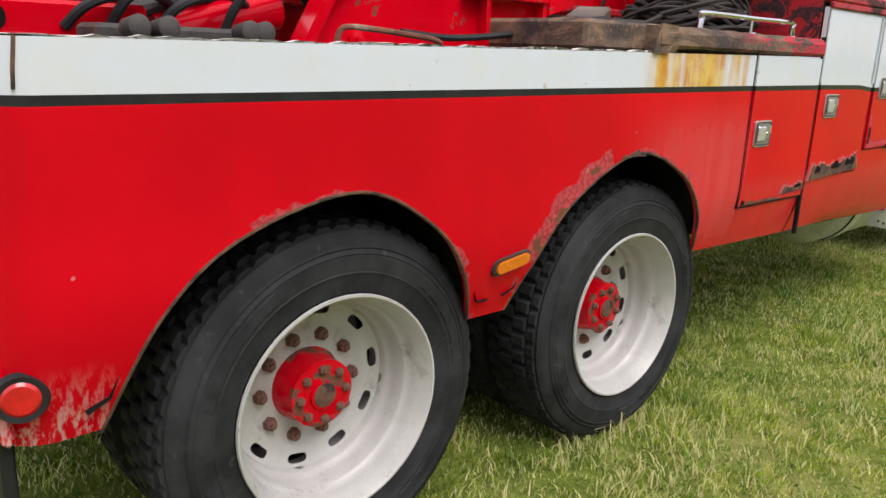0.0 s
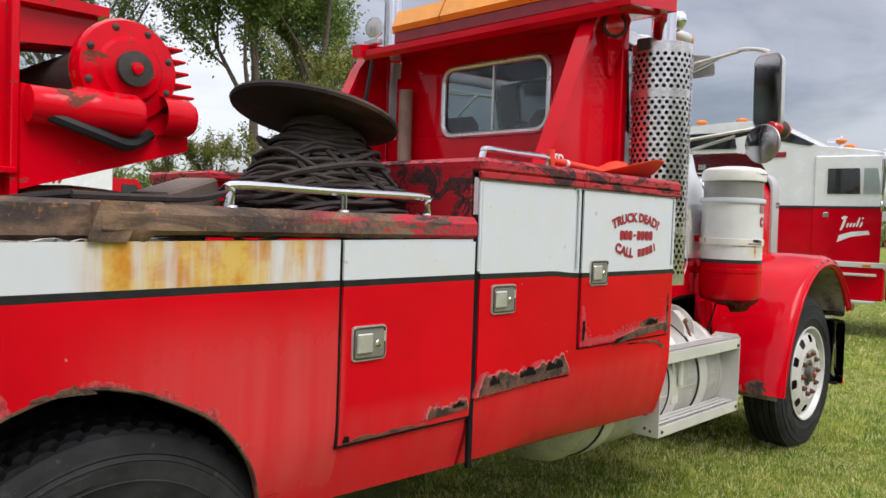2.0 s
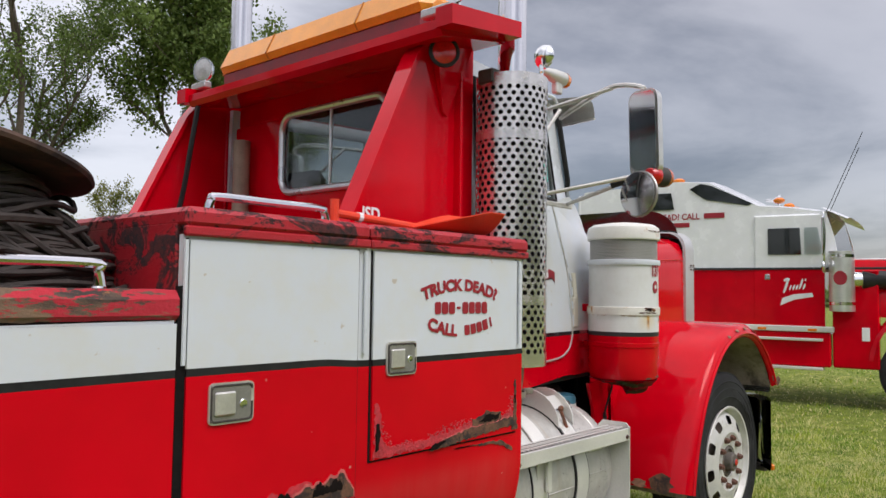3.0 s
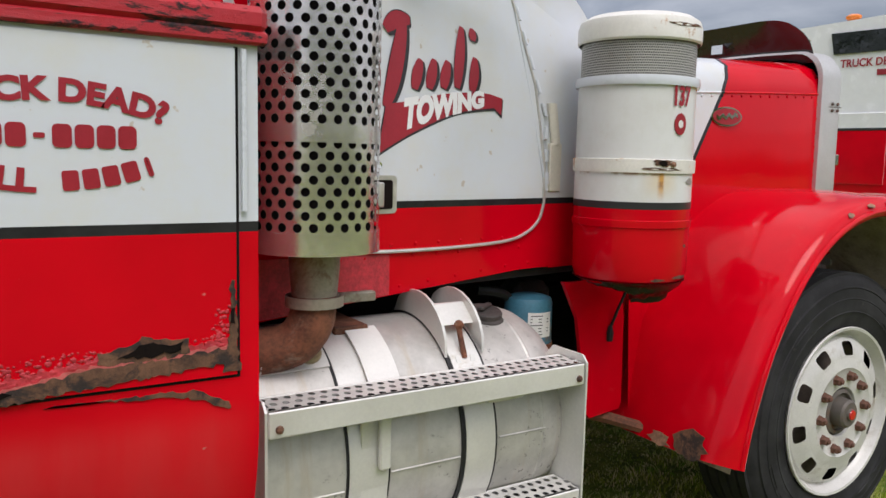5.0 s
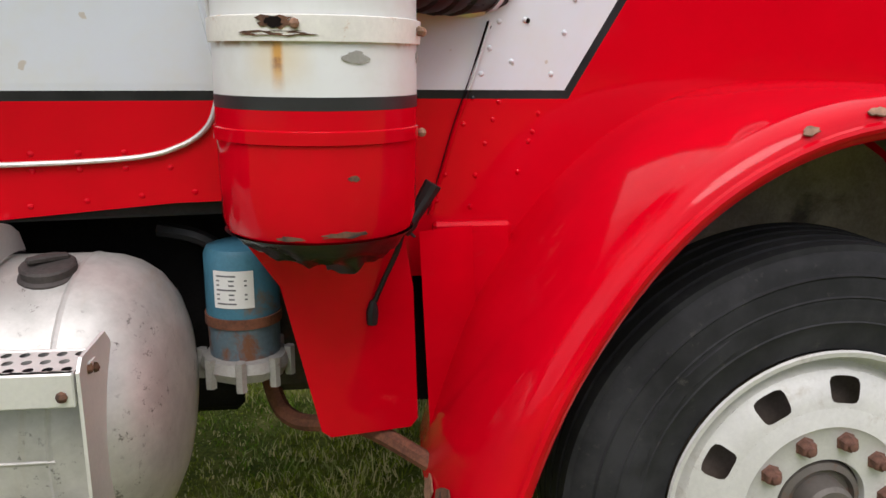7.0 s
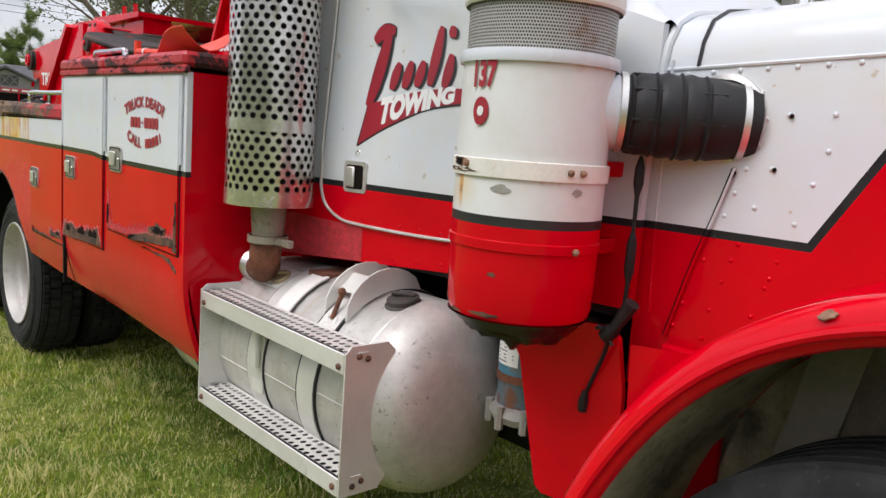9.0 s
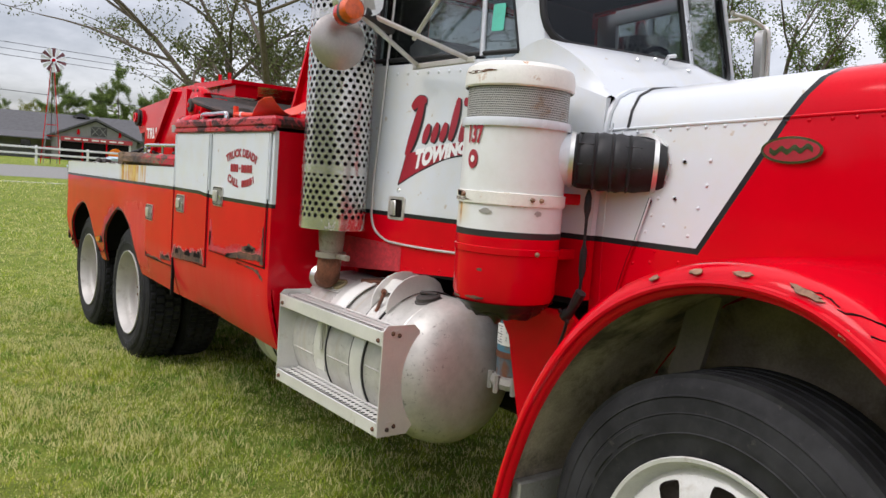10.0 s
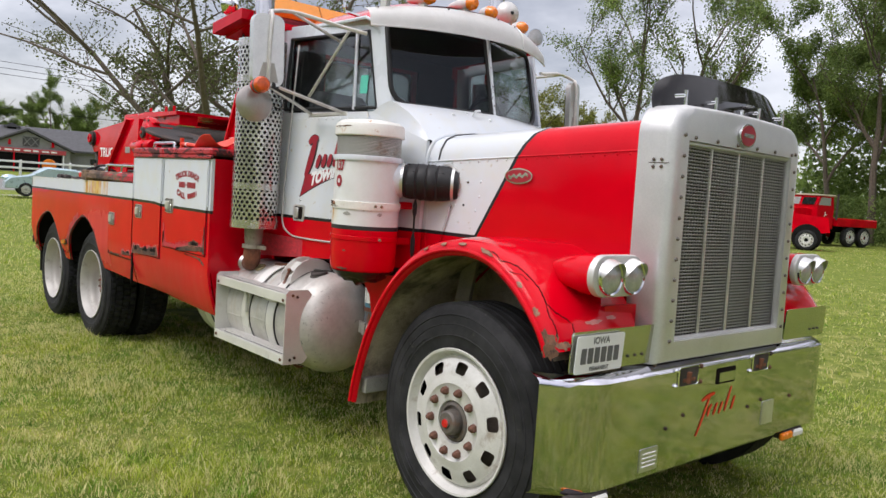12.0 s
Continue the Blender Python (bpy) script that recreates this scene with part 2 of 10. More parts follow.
# ---- materials ----
class Nodes:
    """A small shorthand for shader nodes."""

    def __init__(self, name):
        self.mat = bpy.data.materials.new(name)
        self.mat.use_nodes = True
        self.t = self.mat.node_tree
        self.bsdf = self.t.nodes["Principled BSDF"]
        self.obj = self.t.nodes.new("ShaderNodeTexCoord").outputs["Object"]
        sep = self.t.nodes.new("ShaderNodeSeparateXYZ")
        self.t.links.new(self.obj, sep.inputs[0])
        self.x, self.y, self.z = sep.outputs

    def put(self, socket, value):
        if isinstance(value, bpy.types.NodeSocket):
            self.t.links.new(value, socket)
        else:
            socket.default_value = value

    def m(self, op, a, b=0.0, c=0.0, clamp=False):
        n = self.t.nodes.new("ShaderNodeMath")
        n.operation, n.use_clamp = op, clamp
        for socket, value in zip(n.inputs, (a, b, c)):
            self.put(socket, value)
        return n.outputs[0]

    def mix(self, fac, a, b):
        n = self.t.nodes.new("ShaderNodeMix")
        n.data_type = "RGBA"
        for key, value in (("Factor", fac), ("A", a), ("B", b)):
            value = (*value, 1.0) if isinstance(value, tuple) and len(value) == 3 else value
            self.put(n.inputs[key] if key == "Factor" else [s for s in n.inputs if s.name == key and s.type == "RGBA"][0], value)
        return [s for s in n.outputs if s.type == "RGBA"][0]

    def blend(self, fac, a, b):
        n = self.t.nodes.new("ShaderNodeMix")
        n.data_type = "FLOAT"
        self.put(n.inputs[0], fac)
        self.put(n.inputs[2], a)
        self.put(n.inputs[3], b)
        return n.outputs[0]

    def stretch(self, sx, sy, sz):
        n = self.t.nodes.new("ShaderNodeVectorMath")
        n.operation = "MULTIPLY"
        self.t.links.new(self.obj, n.inputs[0])
        n.inputs[1].default_value = (sx, sy, sz)
        return n.outputs[0]

    def nz(self, scale, detail=4.0, rough=0.6, vec=None, dist=0.0):
        n = self.t.nodes.new("ShaderNodeTexNoise")
        self.t.links.new(vec or self.obj, n.inputs["Vector"])
        n.inputs["Scale"].default_value, n.inputs["Detail"].default_value = scale, detail
        n.inputs["Roughness"].default_value, n.inputs["Distortion"].default_value = rough, dist
        return n.outputs["Fac"]

    def cells(self, scale, vec=None, feature="F1", out="Distance"):
        n = self.t.nodes.new("ShaderNodeTexVoronoi")
        n.feature = feature
        self.t.links.new(vec or self.obj, n.inputs["Vector"])
        n.inputs["Scale"].default_value = scale
        return n.outputs[out]

    def band(self, value, lo, hi):
        n = self.t.nodes.new("ShaderNodeMapRange")
        n.interpolation_type = "SMOOTHSTEP"
        self.put(n.inputs["Value"], value)
        n.inputs["From Min"].default_value, n.inputs["From Max"].default_value = lo, hi
        return n.outputs[0]

    def bump(self, height, strength=0.3, distance=0.002):
        n = self.t.nodes.new("ShaderNodeBump")
        n.inputs["Strength"].default_value, n.inputs["Distance"].default_value = strength, distance
        self.put(n.inputs["Height"], height)
        self.t.links.new(n.outputs[0], self.bsdf.inputs["Normal"])

    def done(self, color, rough, metal=0.0, coat=0.0, **more):
        color = (*color, 1.0) if isinstance(color, tuple) and len(color) == 3 else color
        self.put(self.bsdf.inputs["Base Color"], color)
        self.put(self.bsdf.inputs["Roughness"], rough)
        self.put(self.bsdf.inputs["Metallic"], metal)
        self.put(self.bsdf.inputs["Coat Weight"], coat)
        self.bsdf.inputs["Coat Roughness"].default_value = 0.06
        for key, value in more.items():
            self.put(self.bsdf.inputs[key.replace("_", " ")], value)
        return self.mat


def plain(name, color, rough=0.5, metal=0.0, coat=0.0, vary=0.15, scale=6.0, fine=120.0, bump=0.08, dirt=None, dirt_at=(0.55, 0.75), dirt_scale=4.0, **more):
    """A surface with variation at two scales and, where given, dirt or rust in patches."""
    n = Nodes(name)
    a, b = n.nz(scale, 5), n.nz(fine, 3)
    shade = n.m("ADD", n.m("MULTIPLY", a, 0.7), n.m("MULTIPLY", b, 0.3))
    dark, light = tuple(c * (1 - vary) for c in color), tuple(min(c * (1 + vary), 1) for c in color)
    col = n.mix(n.band(shade, 0.3, 0.7), dark, light)
    r = n.m("ADD", n.m("MULTIPLY", n.m("SUBTRACT", a, 0.5), 0.25), rough, clamp=True)
    met = metal
    if dirt:
        mask = n.band(n.nz(dirt_scale, 8, 0.7, dist=0.3), *dirt_at)
        col = n.mix(mask, col, dirt)
        r = n.blend(mask, r, 0.85)
        met = n.blend(mask, metal, 0.0) if metal else 0.0
    if bump:
        n.bump(n.m("ADD", b, n.m("MULTIPLY", a, 0.5)), bump, 0.002)
    return n.done(col, r, met, coat, **more)


RED, WHITE, BLACK, RUST = (0.62, 0.001, 0.010), (0.63, 0.665, 0.71), (0.018, 0.018, 0.02), (0.16, 0.065, 0.03)
PINK, ORANGE = (0.50, 0.075, 0.075), (0.62, 0.26, 0.04)


def painted_sides():
    """Two-tone truck paint: white over a black line over red, with chips, rust and streaks."""
    n = Nodes("two_tone_paint")
    big, mid, fine = n.nz(1.3, 4), n.nz(9, 6, 0.65), n.nz(70, 4)
    red = n.mix(n.band(big, 0.3, 0.7), tuple(c * 0.86 for c in RED), tuple(c * 1.08 for c in RED))
    streak = n.nz(1.0, 5, 0.6, n.stretch(16, 16, 0.8))
    # sun-faded panel between the middle wheel and the first locker door
    faded_and_bounce = n.m("MULTIPLY", n.m("MULTIPLY", n.band(n.x, 2.15, 2.55), n.band(n.x, 3.02, 2.99)), n.m("MULTIPLY", n.band(n.z, 0.62, 0.8), n.band(n.z, 1.32, 1.1)))
    faded_and_bounce = n.m("MULTIPLY", faded_and_bounce, n.m("ADD", n.m("MULTIPLY", streak, 0.9), 0.1))
    # lower locker sides: pink streaks, plus light bounced off the grass as colour
    low = n.m("MULTIPLY", n.m("MULTIPLY", n.band(n.x, 2.7, 2.9), n.band(n.x, 5.0, 4.9)), n.band(n.z, 0.98, 0.90))
    faded_and_bounce = n.m("MAXIMUM", n.m("MULTIPLY", faded_and_bounce, 0.75), n.m("MULTIPLY", low, n.m("MULTIPLY", streak, 0.35)))
    red = n.mix(faded_and_bounce, red, (0.58, 0.10, 0.09))
    # rust that creeps round the wheel arches
    creep = None
    for cx, cz, a, b in ((1.03, 0.60, 0.53, 0.48), (2.245, 0.64, 0.53, 0.47)):
        e = n.m("SQRT", n.m("ADD", n.m("POWER", n.m("DIVIDE", n.m("SUBTRACT", n.x, cx), a), 2.0), n.m("POWER", n.m("DIVIDE", n.m("SUBTRACT", n.z, cz), b), 2.0)))
        near = n.m("MULTIPLY", n.band(e, 1.19 if cx > 2 else 1.10, 0.98), n.band(n.x, cx - 0.6, cx - 0.2) if cx < 2 else 1.0)
        creep = near if creep is None else n.m("MAXIMUM", creep, near)
    creep = n.m("MULTIPLY", n.m("MULTIPLY", creep, n.blend(n.band(n.x, 1.5, 1.75), 0.72, 1.0)), n.m("MULTIPLY", n.band(n.y, 0.3, 0.2), n.blend(n.band(n.nz(2.4, 2), 0.42, 0.58), 0.55, 1.0)))
    edge = n.band(n.m("ADD", creep, n.m("MULTIPLY", n.m("SUBTRACT", mid, 0.5), 1.5)), 0.66, 0.74)
    red = n.mix(edge, red, n.mix(n.band(fine, 0.4, 0.6), PINK, (0.34, 0.03, 0.035)))
    deep = n.band(n.m("ADD", creep, n.m("MULTIPLY", n.m("SUBTRACT", mid, 0.5), 1.5)), 1.02, 1.08)
    # road spray behind the last wheel
    spray = n.m("MULTIPLY", n.m("MULTIPLY", n.band(n.x, 0.62, 0.40), n.band(n.z, 0.80, 0.62)), n.band(n.nz(1.0, 5, 0.7, n.stretch(55, 10, 18)), 0.47, 0.6))
    red = n.mix(n.m("MULTIPLY", spray, 0.6), red, (0.62, 0.55, 0.50))
    chips = n.m("MULTIPLY", n.band(n.nz(19, 2, 0.4), 0.755, 0.77), n.band(n.x, 5.2, 5.0))
    red = n.mix(n.m("MULTIPLY", chips, 0.7), red, (0.55, 0.25, 0.22))
    white = n.mix(n.band(n.nz(5, 6, 0.7), 0.35, 0.75), WHITE, (0.63, 0.64, 0.62))
    # brown runs under the rotten ledge
    runs = n.m("MULTIPLY", n.m("MULTIPLY", n.band(n.x, 2.26, 2.36), n.band(n.x, 2.93, 2.86)), n.m("MULTIPLY", n.band(n.z, 1.30, 1.44), n.band(n.y, 0.3, 0.2)))
    wash = n.band(n.nz(1.0, 4, 0.6, n.stretch(11, 11, 1.2)), 0.26, 0.56)
    white = n.mix(n.m("MULTIPLY", n.m("MULTIPLY", n.band(n.x, 2.22, 2.3), n.band(n.x, 2.95, 2.9)), n.m("MULTIPLY", wash, n.band(n.y, 0.3, 0.2))), white, n.mix(n.band(mid, 0.4, 0.65), (0.66, 0.44, 0.11), (0.56, 0.23, 0.03)))
    specks = n.band(n.nz(22, 3, 0.5), 0.70, 0.73)
    white = n.mix(n.m("MULTIPLY", specks, 0.6), white, (0.45, 0.36, 0.24))
    # the white field ends on the hood in a slanting line
    zz = n.m("ADD", n.z, n.m("MULTIPLY", n.m("MAXIMUM", n.m("SUBTRACT", 3.6, n.x), 0.0), 0.0065))
    zz = n.m("ADD", zz, n.m("MULTIPLY", n.m("MULTIPLY", n.band(n.x, 4.0, 4.2), n.band(n.x, 5.01, 5.0)), 0.012))
    slant = n.m("SUBTRACT", n.m("SUBTRACT", n.x, 6.89), n.m("MULTIPLY", n.m("SUBTRACT", n.z, 1.345), 0.585))
    up = n.m("MULTIPLY", n.m("GREATER_THAN", zz, 1.336), n.m("LESS_THAN", slant, 0.0))
    line = n.m("MULTIPLY", n.m("GREATER_THAN", zz, 1.316), n.m("LESS_THAN", slant, 0.022))
    col = n.mix(line, red, n.mix(n.band(mid, 0.3, 0.7), BLACK, (0.03, 0.03, 0.032)))
    col = n.mix(up, col, white)
    col = n.mix(n.m("MULTIPLY", deep, n.m("SUBTRACT", 1.0, up)), col, RUST)
    rough = n.blend(n.m("MAXIMUM", faded_and_bounce, edge), n.m("ADD", 0.03, n.m("MULTIPLY", big, 0.08)), 0.75)
    coat = 0.0
    n.bump(n.m("ADD", n.m("ADD", n.m("MULTIPLY", n.nz(1.7, 2), 5.0), n.m("MULTIPLY", fine, 0.05)), n.m("MULTIPLY", edge, n.m("MULTIPLY", mid, 2.0))), 0.25, 0.004)
    return n.done(col, rough, 0.0, coat, Specular_IOR_Level=0.17)


def red_paint(name, scuff=0.35, chip=PINK):
    n = Nodes(name)
    big, mid, fine = n.nz(1.6, 4), n.nz(11, 7, 0.68, dist=0.4), n.nz(90, 4)
    col = n.mix(n.band(big, 0.3, 0.7), tuple(c * 0.82 for c in RED), tuple(c * 1.08 for c in RED))
    col = n.mix(n.band(mid, 0.6, 0.95), col, (0.60, 0.06, 0.05))
    worn = n.band(n.m("ADD", mid, n.m("MULTIPLY", n.m("SUBTRACT", big, 0.5), 0.4)), 0.80 - 0.3 * scuff, 0.83 - 0.3 * scuff)
    col = n.mix(worn, col, n.mix(n.band(fine, 0.4, 0.6), chip, RUST))
    n.bump(n.m("ADD", n.m("MULTIPLY", n.nz(2.2, 1), 3.0), n.m("ADD", n.m("MULTIPLY", fine, 0.08), n.m("MULTIPLY", worn, -0.6))), 0.25, 0.004)
    return n.done(col, n.blend(worn, n.m("ADD", 0.035, n.m("MULTIPLY", mid, 0.07)), 0.85), 0.0, 0.0, Specular_IOR_Level=0.22)


def peeling_top():
    """Red paint flaking off black primer and rust, on the locker tops."""
    n = Nodes("peeling_red_and_black")
    a, b = n.nz(7, 9, 0.75, n.stretch(0.6, 1, 1.6), 0.6), n.nz(60, 4)
    col = n.mix(n.band(a, 0.50, 0.54), (0.42, 0.012, 0.022), n.mix(n.band(b, 0.35, 0.65), (0.012, 0.010, 0.012), (0.09, 0.02, 0.02)))
    n.bump(n.m("ADD", a, n.m("MULTIPLY", b, 0.4)), 0.6, 0.006)
    return n.done(col, n.blend(n.band(a, 0.50, 0.54), 0.4, 0.9), 0.0)


def rotten_steel():
    n = Nodes("rotten_steel")
    a, b = n.nz(5, 8, 0.7, n.stretch(0.7, 1, 1.5), 0.5), n.nz(55, 5)
    col = n.mix(n.band(a, 0.35, 0.65), (0.045, 0.032, 0.028), (0.24, 0.15, 0.09))
    col = n.mix(n.band(b, 0.58, 0.72), col, (0.30, 0.13, 0.05))
    col = n.mix(n.m("MULTIPLY", n.band(n.nz(6, 7, 0.7, n.stretch(0.5, 1, 2.2)), 0.47, 0.50), n.band(n.x, 2.75, 3.15)), col, (0.45, 0.02, 0.035))
    n.bump(n.m("ADD", a, n.m("MULTIPLY", b, 0.6)), 0.8, 0.008)
    return n.done(col, 0.88, 0.0)


def perforated_gauze():
    n = Nodes("fine_wire_gauze")
    sep = n.m("ARCTAN2", n.m("SUBTRACT", n.y, 0.315), n.m("SUBTRACT", n.x, 6.35))
    u, w = n.m("MULTIPLY", sep, 0.195 / 0.0075), n.m("DIVIDE", n.z, 0.0075)
    du = n.m("SUBTRACT", n.m("FRACT", n.m("ADD", u, n.m("MULTIPLY", n.m("FLOORED_MODULO", n.m("FLOOR", w), 2.0), 0.5))), 0.5)
    dw = n.m("SUBTRACT", n.m("FRACT", w), 0.5)
    hole = n.band(n.m("SQRT", n.m("ADD", n.m("MULTIPLY", du, du), n.m("MULTIPLY", dw, dw))), 0.38, 0.30)
    stain = n.band(n.nz(9, 6, 0.7), 0.55, 0.7)
    col = n.mix(hole, n.mix(stain, (0.45, 0.44, 0.41), (0.30, 0.19, 0.10)), (0.02, 0.02, 0.02))
    return n.done(col, 0.5, n.m("MULTIPLY", n.m("SUBTRACT", 1.0, hole), 0.4))


def worn_tank():
    """Oxidised aluminium: pale chalky areas, duller metal, brown runs and dark specks."""
    n = Nodes("oxidised_tank_aluminium")
    big, mid, fine = n.nz(2.2, 5, 0.6), n.nz(12, 6, 0.7), n.nz(130, 3)
    run = n.nz(1.0, 5, 0.65, n.stretch(14, 3, 1.3))
    col = n.mix(n.band(n.m("ADD", n.m("MULTIPLY", big, 0.6), n.m("MULTIPLY", mid, 0.4)), 0.36, 0.62), (0.42, 0.41, 0.38), (0.62, 0.605, 0.565))
    col = n.mix(n.m("MULTIPLY", n.band(run, 0.54, 0.72), 0.55), col, (0.46, 0.38, 0.26))
    speck = n.m("MULTIPLY", n.band(n.nz(38, 5, 0.75), 0.58, 0.66), n.band(n.nz(3.2, 3), 0.47, 0.62))
    col = n.mix(n.m("MULTIPLY", speck, 0.85), col, (0.10, 0.09, 0.08))
    n.bump(n.m("ADD", n.m("MULTIPLY", n.nz(5, 2), 1.2), n.m("MULTIPLY", fine, 0.3)), 0.12, 0.003)
    return n.done(col, n.m("ADD", 0.44, n.m("MULTIPLY", big, 0.14)), 0.42)


def stained_can():
    """Chalky white paint with a rust run below the clamp and brown seams."""
    n = Nodes("rust_stained_white")
    mid, fine = n.nz(7, 6, 0.7), n.nz(60, 4)
    turn = n.m("ADD", n.m("ARCTAN2", n.m("SUBTRACT", n.y, 0.315), n.m("SUBTRACT", n.x, 6.35)), 1.885)
    off = n.m("ABSOLUTE", n.m("ADD", turn, n.m("MULTIPLY", n.m("SUBTRACT", n.nz(14, 4, 0.6, n.stretch(1, 1, 0.25)), 0.5), 0.14)))
    col = n.mix(n.band(mid, 0.35, 0.75), (0.70, 0.71, 0.70), (0.64, 0.64, 0.61))
    span = n.m("MULTIPLY", n.band(n.z, 1.335, 1.40), n.band(n.z, 1.475, 1.44))
    col = n.mix(n.m("MULTIPLY", n.m("MULTIPLY", n.band(off, 0.42, 0.05), span), 0.55), col, (0.66, 0.52, 0.30))
    col = n.mix(n.m("MULTIPLY", n.m("MULTIPLY", n.band(off, 0.085, 0.015), span), 0.9), col, n.mix(n.band(fine, 0.4, 0.65), (0.58, 0.28, 0.04), (0.30, 0.12, 0.03)))
    seam = n.m("MULTIPLY", n.m("MULTIPLY", n.band(n.z, 1.415, 1.428), n.band(n.z, 1.434, 1.430)), n.band(n.nz(9, 4, 0.7), 0.45, 0.6))
    col = n.mix(n.m("MULTIPLY", seam, 0.9), col, (0.34, 0.17, 0.06))
    col = n.mix(n.m("MULTIPLY", n.band(n.nz(5, 7, 0.7), 0.62, 0.78), 0.6), col, (0.52, 0.45, 0.32))
    return n.done(col, 0.34, 0.0, 0.0, Specular_IOR_Level=0.35)


def tyre_rubber():
    n = Nodes("tyre_rubber")
    a, b = n.nz(6, 6, 0.65), n.nz(90, 4)
    col = n.mix(n.band(a, 0.35, 0.7), (0.012, 0.012, 0.013), (0.033, 0.033, 0.035))
    col = n.mix(n.band(n.nz(30, 5, 0.7), 0.60, 0.72), col, (0.050, 0.047, 0.043))
    n.bump(n.m("ADD", a, n.m("MULTIPLY", b, 0.3)), 0.25, 0.003)
    return n.done(col, n.m("ADD", 0.58, n.m("MULTIPLY", a, 0.25)), 0.0, 0.0, Specular_IOR_Level=0.25)


def lawn(name, dark=(0.075, 0.115, 0.014), light=(0.27, 0.33, 0.05), dry=(0.46, 0.41, 0.15)):
    n = Nodes(name)
    a, b, c = n.nz(0.55, 6, 0.65), n.nz(5.0, 6, 0.7), n.nz(60, 5, 0.7)
    col = n.mix(n.band(n.m("ADD", n.m("MULTIPLY", b, 0.5), n.m("MULTIPLY", c, 0.5)), 0.35, 0.65), dark, light)
    col = n.mix(n.m("MULTIPLY", n.band(n.m("ADD", n.m("MULTIPLY", a, 0.5), n.m("MULTIPLY", b, 0.5)), 0.50, 0.66), 0.65), col, dry)
    n.bump(n.m("ADD", c, n.m("MULTIPLY", b, 2.0)), 0.9, 0.03)
    return n.done(col, 0.9, 0.0, 0.0, Specular_IOR_Level=0.2)


def thin_leaf(n, col, share):
    """Lets part of the light through a thin blade or leaf."""
    lit = n.t.nodes.new("ShaderNodeBsdfTranslucent")
    n.t.links.new(col, lit.inputs["Color"])
    mix = n.t.nodes.new("ShaderNodeMixShader")
    mix.inputs[0].default_value = share
    n.t.links.new(n.bsdf.outputs[0], mix.inputs[1])
    n.t.links.new(lit.outputs[0], mix.inputs[2])
    n.t.links.new(mix.outputs[0], n.t.nodes["Material Output"].inputs["Surface"])


def blades():
    n = Nodes("grass_blades")
    info = n.t.nodes.new("ShaderNodeNewGeometry")
    r = info.outputs["Random Per Island"]
    a, b = n.nz(0.8, 5, 0.65), n.nz(2.6, 4, 0.6)
    col = n.mix(n.m("POWER", r, 1.3), (0.23, 0.32, 0.02), (0.88, 0.94, 0.16))
    col = n.mix(n.band(b, 0.47, 0.60), col, n.mix(r, (0.05, 0.15, 0.010), (0.42, 0.70, 0.06)))
    col = n.mix(n.band(n.m("ADD", n.m("MULTIPLY", r, 0.45), n.m("MULTIPLY", a, 0.6)), 0.50, 0.60), col, (0.78, 0.72, 0.36))
    col = n.mix(n.m("MULTIPLY", n.band(n.nz(6.5, 4, 0.65), 0.50, 0.62), 0.6), col, n.mix(r, (0.04, 0.11, 0.008), (0.30, 0.50, 0.05)))
    n.done(col, 0.6, 0.0, 0.0, Specular_IOR_Level=0.3)
    thin_leaf(n, col, 0.5)
    return n.mat


def leaves(name, dark, light):
    n = Nodes(name)
    info = n.t.nodes.new("ShaderNodeNewGeometry")
    col = n.mix(info.outputs["Random Per Island"], dark, light)
    col = n.mix(n.band(n.nz(0.5, 3), 0.5, 0.75), col, tuple(min(1, c * 1.5) for c in light))
    n.done(col, 0.65, 0.0, 0.0, Specular_IOR_Level=0.25)
    thin_leaf(n, col, 0.4)
    return n.mat


def clear_glass(name, tint=(0.75, 0.82, 0.80), rough=0.02, ior=1.1):
    n = Nodes(name)
    return n.done(n.mix(n.band(n.nz(3, 4), 0.3, 0.8), tint, tuple(c * 0.93 for c in tint)), rough, 0.0, 0.0, Transmission_Weight=1.0, IOR=ior)


PAINT = painted_sides()
RED_PAINT = red_paint("red_enamel", 0.22)
WORN_RED = red_paint("scuffed_red_enamel", 0.56, (0.15, 0.035, 0.032))
PEELING = peeling_top()
ROTTEN = rotten_steel()
WHITE_PAINT = plain("white_enamel", WHITE, 0.28, coat=0.4, vary=0.05, dirt=(0.50, 0.44, 0.33), dirt_at=(0.70, 0.80), bump=0.05)
STRIPE_BLACK = plain("black_line_paint", (0.02, 0.02, 0.022), 0.4)
TYRE = tyre_rubber()
RIM_GREY = plain("silver_wheel_paint", (0.62, 0.61, 0.58), 0.42, 0.15, vary=0.10, dirt=(0.36, 0.31, 0.25), dirt_at=(0.54, 0.74), dirt_scale=7)
RIM_DULL = plain("dull_white_wheel_paint", (0.47, 0.455, 0.425), 0.45, 0.10, vary=0.10, dirt=(0.25, 0.21, 0.17), dirt_at=(0.54, 0.76), dirt_scale=8)
NUT_RUST = plain("rusty_nut", (0.13, 0.06, 0.04), 0.85, vary=0.4, scale=30, bump=0.4)
HUB_GREY = plain("greasy_grey_hub", (0.13, 0.115, 0.10), 0.6, 0.3, dirt=RUST, dirt_at=(0.5, 0.7), dirt_scale=14)
CHROME = plain("polished_chrome", (0.74, 0.75, 0.76), 0.10, 1.0, vary=0.05, bump=0.02)
MIRROR_STEEL = plain("polished_stainless", (0.66, 0.65, 0.67), 0.10, 1.0, vary=0.06, bump=0.05)
